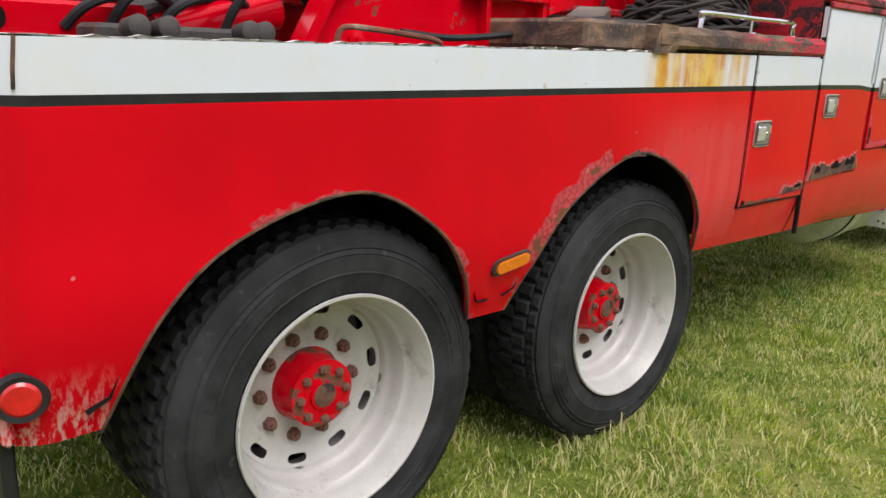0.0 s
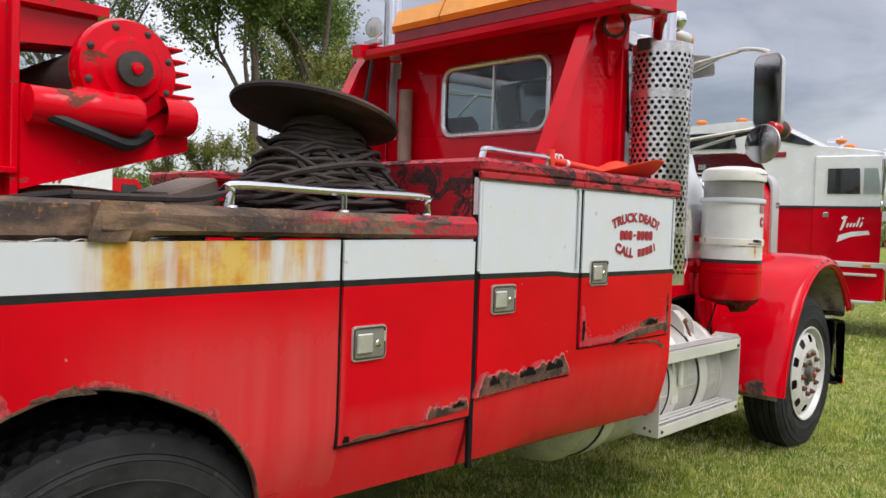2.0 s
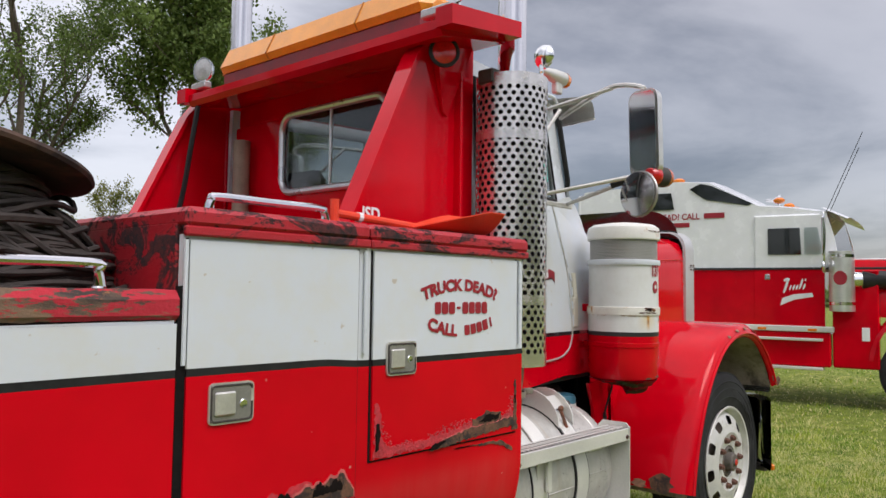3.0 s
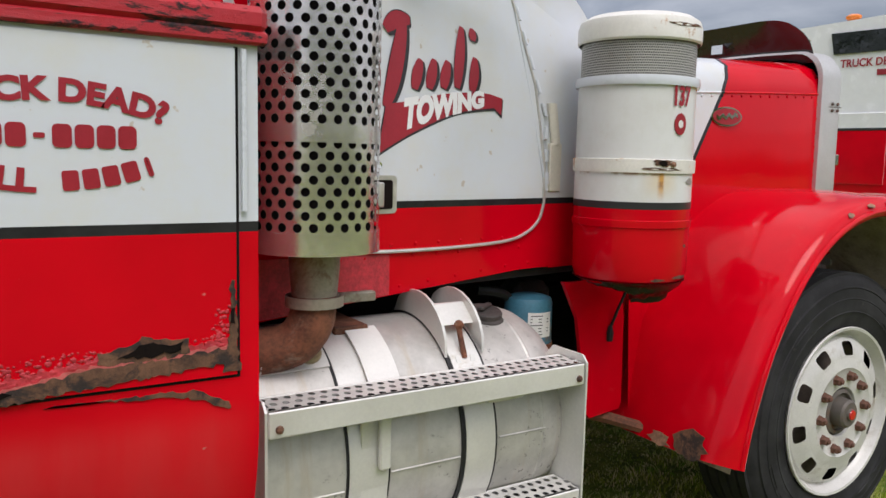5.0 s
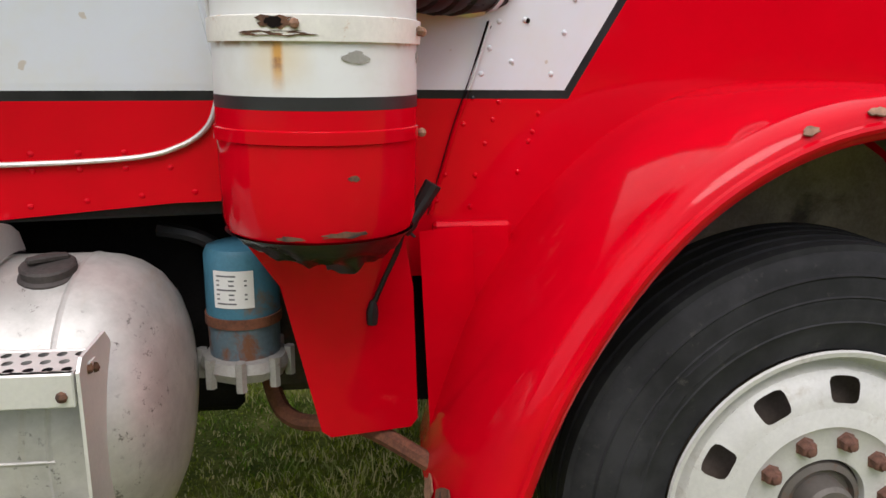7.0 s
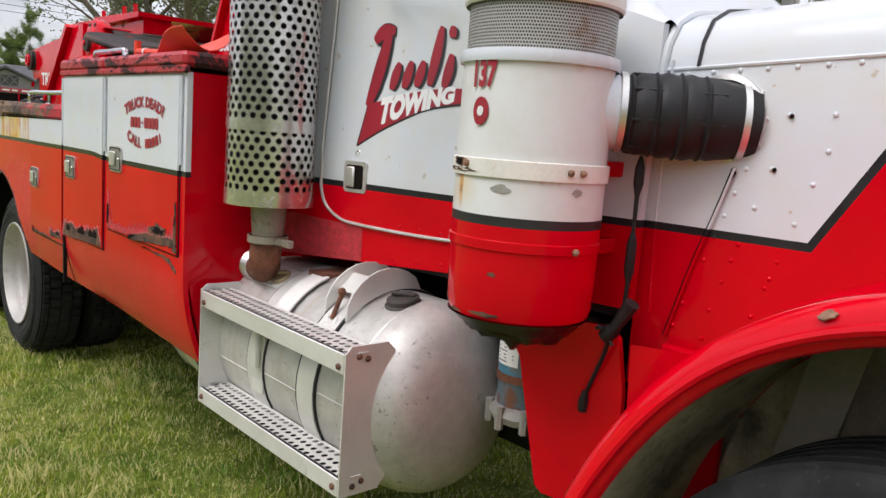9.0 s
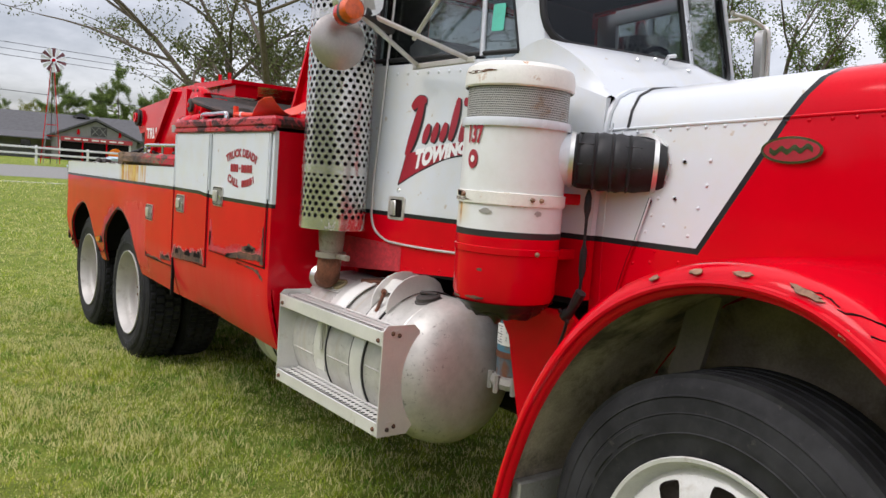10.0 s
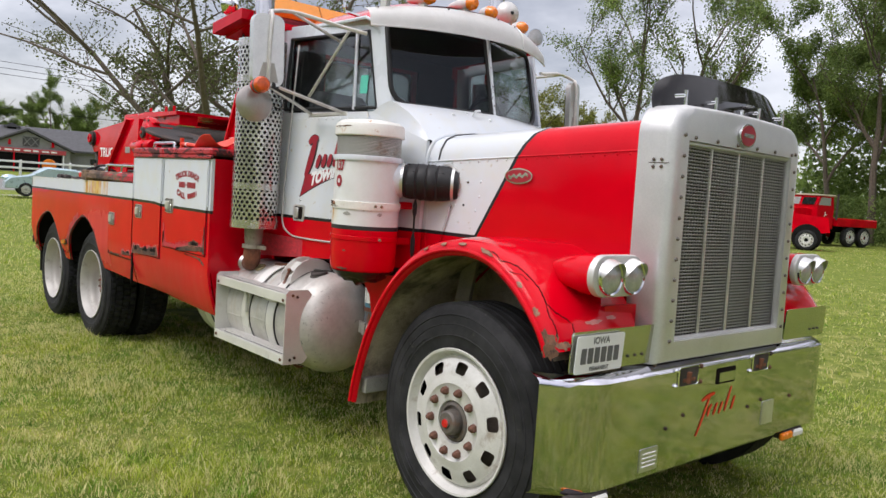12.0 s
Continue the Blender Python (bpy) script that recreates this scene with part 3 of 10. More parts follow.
BRUSHED = plain("weathered_aluminium", (0.66, 0.66, 0.64), 0.36, 0.85, vary=0.12, dirt=(0.36, 0.32, 0.25), dirt_at=(0.62, 0.85), dirt_scale=5, bump=0.06)
VISOR = plain("dull_pale_aluminium", (0.60, 0.595, 0.57), 0.45, 0.35, vary=0.08, dirt=(0.42, 0.38, 0.32), dirt_at=(0.60, 0.82), dirt_scale=6, bump=0.05)
SHELL_ALU = plain("satin_aluminium", (0.60, 0.60, 0.59), 0.38, 0.60, vary=0.10, scale=3, bump=0.04)
TANK_ALU = worn_tank()
RUST_PIPE = plain("rusty_pipe", (0.15, 0.055, 0.028), 0.85, vary=0.6, scale=14, bump=0.4, dirt=(0.33, 0.28, 0.22), dirt_at=(0.55, 0.7))
# underbody black that also stands in for shade in wells, gaps and openings
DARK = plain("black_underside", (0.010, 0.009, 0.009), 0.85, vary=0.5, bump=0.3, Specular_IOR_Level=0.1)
GREASE = plain("dirty_dark_steel", (0.045, 0.038, 0.034), 0.75, vary=0.5, scale=12, bump=0.5, dirt=RUST, dirt_at=(0.55, 0.75))
RUST_PLATE = plain("flaking_rust", (0.125, 0.06, 0.034), 0.9, vary=0.5, scale=18, bump=0.9, dirt=(0.028, 0.018, 0.015), dirt_at=(0.48, 0.6), dirt_scale=13)
# near-black for cracks; also stands in for shade inside holes, gaps and recesses
HOLE_BLACK = plain("rust_hole_edge", (0.010, 0.007, 0.006), 0.95, vary=0.4, bump=0.3, Specular_IOR_Level=0.1)
RUBBER = plain("black_rubber", (0.017, 0.017, 0.018), 0.5, vary=0.3, scale=14, bump=0.15, Specular_IOR_Level=0.3)
AMBER = plain("amber_lens", (0.78, 0.20, 0.01), 0.25, coat=0.5, vary=0.12, scale=25, bump=0.1)
DEEP_AMBER = plain("deep_amber_lens", (0.60, 0.085, 0.008), 0.2, coat=0.5, vary=0.25, scale=40, bump=0.15)
AMBER_BAR = plain("weathered_amber_plastic", (0.80, 0.30, 0.02), 0.35, coat=0.2, vary=0.12, bump=0.05)
RED_LENS = plain("red_lens", (0.55, 0.01, 0.012), 0.22, coat=0.5, vary=0.2, scale=30, bump=0.1)
CLEAR_LENS = plain("clear_lens", (0.46, 0.47, 0.46), 0.16, 0.4, vary=0.15, scale=30)
GLASS = clear_glass("window_glass", ior=1.5)
SCREEN = clear_glass("dark_screen_glass", (0.30, 0.34, 0.34), ior=1.5)
DARK_GLASS = plain("tinted_glass", (0.010, 0.014, 0.014), 0.04, vary=0.3, bump=0, Specular_IOR_Level=0.7)
SMOKED = plain("smoked_acrylic", (0.018, 0.016, 0.016), 0.06, vary=0.3, bump=0, Specular_IOR_Level=0.6)
LATCH = plain("dull_latch_steel", (0.62, 0.60, 0.565), 0.34, 0.55, vary=0.12, scale=20, bump=0.06)
# darker latch steel: the shade of the sunken pan put into its colour
PAN_SHADE = plain("latch_pan_steel", (0.30, 0.29, 0.27), 0.42, 0.5, vary=0.15, scale=20)
FLAKED = plain("flaked_white_edge", (0.62, 0.60, 0.56), 0.7, vary=0.15, scale=30, bump=0.8, dirt=(0.10, 0.06, 0.045), dirt_at=(0.50, 0.60), dirt_scale=24)
TRIM_GREY = plain("bright_window_trim", (0.68, 0.69, 0.70), 0.3, 0.7, vary=0.08)
CABIN = plain("dark_cabin_lining", (0.03, 0.03, 0.033), 0.8, vary=0.3, Specular_IOR_Level=0.2)
SEAT = plain("grey_seat_cloth", (0.16, 0.17, 0.18), 0.9, vary=0.2)
TEXT_RED = plain("dark_red_lettering", (0.32, 0.012, 0.025), 0.4, vary=0.12)
TEXT_WHITE = plain("white_lettering", (0.80, 0.80, 0.80), 0.4, vary=0.05)
ORANGE_PLASTIC = plain("orange_red_plastic", (0.76, 0.05, 0.014), 0.45, vary=0.12, bump=0.06)
ROPE = plain("greasy_wire_rope", (0.034, 0.026, 0.022), 0.75, vary=0.5, scale=25, fine=300, bump=0.8)
BLUE_CAN = plain("worn_blue_paint", (0.05, 0.17, 0.24), 0.45, vary=0.2, dirt=(0.16, 0.13, 0.10), dirt_at=(0.55, 0.7), dirt_scale=9)
PAPER = plain("white_label", (0.72, 0.72, 0.69), 0.6, vary=0.05)
INK = plain("grey_print", (0.12, 0.12, 0.12), 0.7)
GAUZE = perforated_gauze()
CAST = plain("grey_cast_metal", (0.36, 0.35, 0.32), 0.6, 0.4, vary=0.2, dirt=RUST, dirt_at=(0.6, 0.75), dirt_scale=12)
OLIVE = plain("dull_stainless_plate", (0.52, 0.53, 0.46), 0.16, 0.95, vary=0.1, bump=0.03)
LAWN, BLADES = lawn("mown_lawn"), blades()

# ---- the ground ----
def ground_height(x, y):
    """Almost level lawn with gentle unevenness, away from the truck."""
    d = min(1.0, max(0.0, (math.hypot(x - 4, y - 1) - 7) / 20))
    bank = 0.95 * min(1.0, max(0.0, (-34 - x) / 16.0)) ** 1.2
    return bank + 0.10 * d * noise.noise((x * 0.08, y * 0.08, 3.1))


steps = [-400, -250, -160, -110, -80, -60, -45] + [v for v in range(-36, 40, 3)] + [45, 60, 80, 110, 160, 250, 400]
part_ground = part("ground", Geo().sheet(lambda u, w: (u, w, ground_height(u, w)), steps, steps), LAWN, angle=80)
tagged(part_ground, "mown green and yellowish lawn reaching to the road and woods", "ground", kind="structure")

# ---- the wrecker: bed and lockers ----
truck = thing("tow_truck", "old red and white tow truck with rusty lockers on grass", "tow truck")


def tuck(z):
    """How far the side leans inward below its crease."""
    s = min(1.0, max(0.0, (0.93 - z) / 0.36))
    return 0.085 * s * s * (1.6 - 0.6 * s)


ARCHES = ([(0.485, 0.60), (0.60, 0.85), (0.79, 1.005), (1.11, 1.078), (1.36, 0.955), (1.49, 0.79), (1.545, 0.64)],
          [(1.70, 0.64), (1.76, 0.76), (1.91, 0.955), (2.25, 1.107), (2.55, 1.015), (2.70, 0.86), (2.77, 0.675)])
arch_lines = [smooth_line([(x, 0, z) for x, z in pts], 8) for pts in ARCHES]


def under_edge(x):
    for line in arch_lines:
        if line[0].x < x < line[-1].x:
            for p, q in zip(line, line[1:]):
                if p.x <= x <= q.x:
                    return p.z + (q.z - p.z) * (x - p.x) / max(q.x - p.x, 1e-6)
    if x < 0.5:
        return 0.60 + 0.02 * x
    if x < 1.72:
        return 0.64
    return 0.68 - 0.028 * (x - 2.76)


cuts = sorted({round(x, 4) for x in [0.305, 0.315, 0.33, 0.345, 0.36, 0.38, 0.40, 0.45, 1.60, 1.65, 2.9, 3.05, 3.2, 3.4, 3.56] + [p.x for line in arch_lines for p in line]})


def bed_top(x):
    """The bed side drops a little towards the tail."""
    return 1.415 + 0.0125 * (x - 0.3)


def rear_round(x):
    """The side turns in at the tail corner."""
    return 0.06 * max(0.0, (0.40 - x) / 0.09) ** 2


def bed_side(u, w, d=0):
    x, k = u, w
    low, top = under_edge(x), bed_top(x)
    z = low + (top - low) * k
    return (x, tuck(z) + d + rear_round(x), z)


panel = Geo().sheet(bed_side, cuts, [i / 16 for i in range(17)], 0.02)
bed = part("bed_side_panel", panel, PAINT, truck, "red bed side with a white upper band and rusty wheel arches")
part("bed_side_panel", other_side(panel), PAINT, truck)
# locker block ahead of the wheels
lock = Geo().sheet(lambda u, w, d=0: (u, tuck(0.60 + 1.068 * w) + d, max(0.60 + 1.068 * w, under_edge(u) * 1.0)), [3.578, 3.7, 4.0, 4.3, 4.6, 4.9, 4.992], [i / 18 for i in range(19)], 0.02)
part("locker_side", lock, PAINT, truck)
part("locker_side", other_side(lock), PAINT, truck)
front_wall = Geo().slab([(0.02, 1.668), (0.02, 0.93), (0.07, 0.70), (0.10, 0.60), (2.40, 0.60), (2.43, 0.70), (2.48, 0.93), (2.48, 1.668)], lambda u, w, d: (4.990 - d, u, w), 0.02)
part("locker_front_wall", front_wall, RED_PAINT, truck)
part("locker_rear_wall", Geo().box((3.575, 0.03, 1.44), (3.595, 0.62, 1.70)), PEELING, truck)
part("locker_rear_wall", Geo().box((3.575, 1.88, 1.44), (3.595, 2.47, 1.70)), PEELING, truck)
part("bed_floor", Geo().box((0.30, 0.05, 1.30), (4.94, 2.45, 1.36)), GREASE, truck)
part("bed_rear_wall", Geo().box((0.300, 0.07, 0.62), (0.325, 2.43, 1.41), 0.01), PAINT, truck)
part("inner_locker_wall", Geo().box((3.60, 0.60, 1.30), (4.94, 0.62, 1.72)), RED_PAINT, truck)
part("inner_locker_wall", Geo().box((3.60, 1.88, 1.30), (4.94, 1.90, 1.72)), RED_PAINT, truck)
# the flaking upper edge of the white band


def flaky_edge(x0, x1, seed):
    r = random.Random(seed)
    top = [(x0 + (x1 - x0) * i / 70, bed_top(x0 + (x1 - x0) * i / 70) + r.uniform(0.0, 0.008)) for i in range(71)]
    return Geo().slab(top + [(x1, bed_top(x1) - 0.008), (x0, bed_top(x0) - 0.008)], lambda u, w, d: (u, 0.0015 + 0.002 * r.random() + d + rear_round(u), w), 0.024)


part("top_edge", flaky_edge(0.31, 2.30, 3), FLAKED, truck, "flaking paint and rust on the top edge")
part("corner_lamp_box", Geo().box((0.280, 0.075, 1.335), (0.312, 0.22, 1.40), 0.008), RUBBER, truck)
part("corner_seam", Geo().tube([(0.366, 0.006, 1.325), (0.368, 0.006, 1.36), (0.374, 0.004, 1.417)], 0.0035, 6), RUST_PLATE, truck)


def locker_door(name, x0, x1, z0, z1):
    g = Geo().sheet(lambda u, w, d=0: (u, tuck(w) - 0.009 + d, w), [x0, x0 + 0.012, x1 - 0.012, x1], [z0, z0 + 0.012] + [z0 + (z1 - z0) * i / 8 for i in range(1, 8)] + [z1 - 0.012, z1], 0.008)
    d = part(name, g, PAINT, truck, "red and white locker door rotting along its lower edge")
    gap = Geo()
    for a, b in (((x0 - 0.008, z0 - 0.008), (x0, z1 + 0.004)), ((x1, z0 - 0.008), (x1 + 0.008, z1 + 0.004)), ((x0, z0 - 0.008), (x1, z0))):
        gap.box((a[0], tuck(z0) * 0.2 - 0.0025, a[1]), (b[0], tuck(z0) * 0.2 + 0.01, b[1]), 0.001)
    part("door_gap", gap, DARK, d)
    return d


def latch(parent, x, z, w=0.132, h=0.105):
    at = lambda u, v, d: (x + u, -0.010 - d, z + v)
    plate = part("latch_plate", Geo().slab(rounded(w, h, 0.014), at, 0.006), LATCH, parent, "bright recessed paddle latch")
    rim = [(u, v) for u, v in rounded(w * 0.86, h * 0.80, 0.01)]
    part("latch_recess", Geo().slab(rim, lambda u, v, d: (x + u, -0.0162 - d, z + v), 0.0008), PAN_SHADE, parent)
    part("latch_paddle", Geo().box((x - 0.052, -0.026, z - 0.030), (x + 0.008, -0.017, z + 0.030), 0.005), LATCH, parent)
    part("latch_lock", Geo().lathe([(0, 0.0), (0.002, 0.010), (0.0, 0.012)], (x + 0.034, -0.018, z - 0.004), (0, -1, 0), 12), CHROME, parent)
    # dark ring painted in for the shade along the pan's inner edge
    part("latch_frame", Geo().tube([(x + u, -0.017, z + v) for u, v in rounded(w * 0.9, h * 0.86, 0.012)] + [(x + w * 0.45, -0.017, z)], 0.003, 6), GREASE, parent)
    for u in (-0.44, 0.44):
        for v in (-0.40, 0.40):
            part("latch_rivet", Geo().ball((x + w * u, -0.0165, z + h * v), 0.0045, 6), HUB_GREY, parent)
    return plate


doors = [locker_door("locker_door", 2.995, 3.562, 0.845, 1.447), locker_door("locker_door", 3.592, 4.150, 0.92, 1.655), locker_door("locker_door", 4.213, 4.945, 1.02, 1.655)]
latch(doors[0], 3.094, 1.142)
latch(doors[1], 3.718, 1.243)
latch(doors[2], 4.332, 1.323)
part("vertical_gap", Geo().box((3.566, -0.004, 0.66), (3.586, 0.012, 1.54), 0.001), DARK, truck)
for x in (3.582, 4.178, 4.962):
    part("hinge_rail", Geo().tube([(x, -0.008, 1.345), (x, -0.008, 1.655)], 0.006, 8), WHITE_PAINT, truck)


def jagged(x0, x1, z0, z1, seed, y=-0.0125, rough=0.3, n=60, tilt=0.0):
    """A torn strip with an uneven, ragged upper edge; tilt lifts its far end."""
    r = random.Random(seed)
    h = z1 - z0
    waves = [(r.uniform(2, 5), r.uniform(0, 6.3), 0.5), (r.uniform(7, 13), r.uniform(0, 6.3), 0.3), (r.uniform(18, 30), r.uniform(0, 6.3), 0.2)]
    wave = lambda s: 0.5 + 0.5 * sum(a * math.sin(6.283 * f * s * 0.5 + p) for f, p, a in waves)
    ends = lambda s: min(1.0, s / 0.06, (1 - s) / 0.06)
    top, low = [], []
    for i in range(n + 1):
        s = i / n
        x = x0 + (x1 - x0) * s
        lift = tilt * s
        full = h * (1 - rough * 1.5 * wave(s) - 0.22 * rough * r.random())
        top.append((x + r.uniform(-0.002, 0.002), z0 + lift + max(0.004, full * (0.35 + 0.65 * ends(s)))))
        low.append((x, z0 + lift + h * 0.10 * r.random()))
    return Geo().slab(top + low[::-1], lambda u, w, d: (u, y + tuck(w) + d, w), 0.006)


def torn(parent, x0, x1, z0, z1, seed, holes=((0.5, 0.85),), tilt=0.0):
    part("lifted_paint", jagged(x0 - 0.03, x1 + 0.01, z0 - 0.003, z1 + 0.018, seed + 9, -0.0105, 0.45, 70, tilt), LIFTED, parent, "blistered paint along the rust")
    part("bare_edge", jagged(x0 - 0.01, x1 + 0.004, z0, z1 + 0.010, seed, -0.0116, 0.34, 70, tilt), PALE_EDGE, parent, "pale lifted paint edge")
    part("rust_strip", jagged(x0, x1, z0, z1, seed, -0.0128, 0.34, 70, tilt), RUST_PLATE, parent, "flaking brown rust")
    for k, (a, b) in enumerate(holes):
        w = x1 - x0
        part("rust_hole", jagged(x0 + w * a, x0 + w * b, z0 + tilt * a + (z1 - z0) * 0.38, z0 + tilt * a + (z1 - z0) * 0.92, seed + 4 + k, -0.0142, 0.45, 22, tilt * (b - a)), HOLE_BLACK, parent, "hole rusted through the sheet")


PALE_EDGE = plain("pale_lifted_paint", (0.50, 0.11, 0.10), 0.6, vary=0.25, scale=30, bump=0.6)
LIFTED = plain("blistered_red_paint", (0.47, 0.030, 0.042), 0.6, vary=0.3, scale=30, bump=0.8)
torn(doors[1], 3.605, 4.14, 0.90, 0.985, 3, ((0.10, 0.20), (0.42, 0.60), (0.72, 0.92)), 0.025)


def blisters(parent, line, count, seed, wide=0.03):
    """A crust of small swollen flakes along a line of (x, z, height)."""
    r = random.Random(seed)
    g = Geo()
    for _ in range(count):
        t = r.random() * (len(line) - 1)
        i = min(int(t), len(line) - 2)
        x, z, h = [a + (b - a) * (t - i) for a, b in zip(line[i], line[i + 1])]
        q = r.random() ** 1.6
        size = r.uniform(0.0022, 0.0065) * (1.1 - 0.6 * q)
        z += h * q
        g.ball((x + r.uniform(-wide, wide) * 0.4, tuck(z) - 0.0095, z), size, 6, (r.uniform(0.8, 1.5), 0.35, r.uniform(0.7, 1.1)))
    part("blistered_paint", g, LIFTED, parent, "crust of blistered pinkish red paint", angle=80)


def outline_patch(name, pts, y, mat, parent, label, seed, ragged=0.004):
    r = random.Random(seed)
    full = []
    for (a, b), (c, d) in zip(pts, pts[1:] + pts[:1]):
        n = max(2, int(math.hypot(c - a, d - b) / 0.009))
        full += [(a + (c - a) * i / n + r.uniform(-ragged, ragged), b + (d - b) * i / n + r.uniform(-ragged, ragged)) for i in range(n)]
    part(name, Geo().slab(full, lambda u, w, d: (u, y + tuck(w) + d, w), 0.004), mat, parent, label)


# the front locker door: rust along its foot, a slit, a hole and a second crack below
outline_patch("lifted_paint", [(4.222, 1.022), (4.49, 1.026), (4.66, 1.05), (4.93, 1.075), (4.93, 1.092), (4.80, 1.085), (4.66, 1.075), (4.52, 1.058), (4.36, 1.044), (4.27, 1.052), (4.25, 1.10), (4.245, 1.18), (4.226, 1.19)], -0.0108, LIFTED, doors[2], "blistered paint along the rust", 41, 0.006)
outline_patch("bare_edge", [(4.475, 1.016), (4.60, 1.026), (4.76, 1.036), (4.94, 1.052), (4.935, 1.082), (4.80, 1.076), (4.66, 1.066), (4.55, 1.046)], -0.0118, PALE_EDGE, doors[2], "pale lifted paint edge", 42)
outline_patch("rust_strip", [(4.478, 1.010), (4.60, 1.022), (4.76, 1.034), (4.94, 1.045), (4.935, 1.076), (4.80, 1.068), (4.68, 1.062), (4.60, 1.050), (4.53, 1.040)], -0.0128, RUST_PLATE, doors[2], "flaking brown rust", 43)
outline_patch("rust_hole", [(4.475, 1.014), (4.51, 1.018), (4.55, 1.036), (4.53, 1.040), (4.49, 1.030)], -0.0142, HOLE_BLACK, doors[2], "dark bare steel", 44, 0.003)
outline_patch("rust_strip", [(4.69, 1.070), (4.76, 1.066), (4.85, 1.072), (4.848, 1.10), (4.81, 1.104), (4.77, 1.112), (4.74, 1.096), (4.69, 1.088)], -0.0122, RUST_PLATE, doors[2], "flaking brown rust", 45)
outline_patch("rust_hole", [(4.72, 1.078), (4.78, 1.074), (4.835, 1.082), (4.84, 1.097), (4.805, 1.094), (4.785, 1.104), (4.76, 1.098), (4.745, 1.088)], -0.0140, HOLE_BLACK, doors[2], "hole rusted through the sheet", 46, 0.003)
outline_patch("rust_hole", [(4.228, 1.045), (4.240, 1.050), (4.247, 1.09), (4.240, 1.13), (4.230, 1.125)], -0.0142, HOLE_BLACK, doors[2], "slit rusted through the sheet", 47, 0.002)
outline_patch("rust_strip", [(4.915, 1.03), (4.95, 1.03), (4.944, 1.12), (4.942, 1.21), (4.934, 1.21), (4.930, 1.12)], -0.0126, RUST_PLATE, doors[2], "flaking brown rust", 48)
outline_patch("rust_hole", [(4.932, 1.125), (4.940, 1.125), (4.940, 1.155), (4.933, 1.155)], -0.0140, HOLE_BLACK, doors[2], "small rust hole", 49, 0.002)
outline_patch("rust_strip", [(4.60, 1.000), (4.71, 0.996), (4.80, 0.988), (4.85, 0.984), (4.935, 0.948), (4.93, 0.962), (4.87, 0.995), (4.80, 0.998)], -0.0035, RUST_PLATE, truck, "rusty split below the door", 50, 0.003)
blisters(doors[2], [(4.235, 1.03, 0.165), (4.26, 1.03, 0.10), (4.30, 1.03, 0.02), (4.36, 1.032, 0.035), (4.43, 1.032, 0.02), (4.50, 1.035, 0.05), (4.58, 1.055, 0.04), (4.66, 1.07, 0.028), (4.74, 1.075, 0.015), (4.90, 1.08, 0.02), (4.925, 1.08, 0.13)], 620, 3)
torn(doors[0], 3.36, 3.55, 0.862, 0.905, 21, ((0.6, 0.9),), 0.01)
part("rust_strip", jagged(3.01, 3.36, 0.847, 0.866, 22, -0.0118, 0.5, 22), RUST_PLATE, doors[0])
part("rust_strip", jagged(3.012, 3.035, 0.85, 0.875, 23, -0.0122, 0.3, 6), HOLE_BLACK, doors[0])
part("rust_strip", jagged(2.16, 2.30, 1.095, 1.125, 31, -0.004, 0.6, 12), RUST_PLATE, truck)
# peeling caps over the lockers
for x0, x1 in ((3.575, 4.19), (4.195, 5.008)):
    cap = Geo().box((x0, -0.022, 1.685), (x1, 0.66, 1.738), 0.014)
    cap.box((x0, -0.020, 1.664), (x1, 0.004, 1.69), 0.005)
    part("locker_cap", cap, PEELING, truck, "locker top with red paint peeling off black primer")
part("locker_cap", Geo().box((3.575, 1.84, 1.685), (5.008, 2.52, 1.738), 0.014), PEELING, truck)
# the rotten ledge between bed and lockers
ledge = Geo()
r = random.Random(12)
loops = []
for i in range(41):
    x = 2.30 + 1.265 * i / 40
    s = 0.006 * r.random()
    loops.append([(x, 0.008 - s, 1.452 - (0.03 if i < 4 else 0.0) * r.random()), (x, -0.012 - s, 1.468), (x, -0.016 + s, 1.505 + s), (x, 0.004, 1.532 - s), (x, 0.20, 1.530), (x, 0.30, 1.45)])
ledge.rings(loops, True, True)
part("rotten_ledge", ledge, ROTTEN, truck, "rusted-through steel ledge with dark flakes")
part("ledge_gap", Geo().box((2.34, 0.0, 1.452), (3.55, 0.03, 1.470), 0.002), HOLE_BLACK, truck)
part("ledge_box", Geo().box((1.98, 0.05, 1.44), (2.42, 0.50, 1.535), 0.012), ROTTEN, truck, "blackened rusty steel box")
part("torn_flap", Geo().slab([(2.27, 1.44), (2.36, 1.44), (2.40, 1.53), (2.30, 1.535)], lambda u, w, d: (u, -0.012 + d, w), 0.006), ROTTEN, truck)


def grab_rail(x0, x1, y, z, h, feet):
    pts = smooth_line([(x0, y, z), (x0 + 0.01, y, z + h * 0.7), (x0 + 0.03, y, z + h), ((x0 + x1) / 2, y, z + h), (x1 - 0.03, y, z + h), (x1 - 0.01, y, z + h * 0.7), (x1, y, z)], 5)
    bar = part("grab_rail", Geo().tube(pts, 0.012, 10), MIRROR_STEEL, truck, "polished steel grab rail")
    for x in feet:
        part("rail_foot", Geo().tube([(x, y, z), (x, y, z + h)], 0.009, 8).lathe([(0, 0.02), (0.006, 0.018), (0.008, 0.0)], (x, y, z), (0, 0, 1), 10), MIRROR_STEEL, bar)


grab_rail(2.66, 3.41, 0.07, 1.53, 0.06, (2.67, 3.05, 3.40))
grab_rail(3.70, 4.11, 0.10, 1.738, 0.045, (3.71, 4.10))
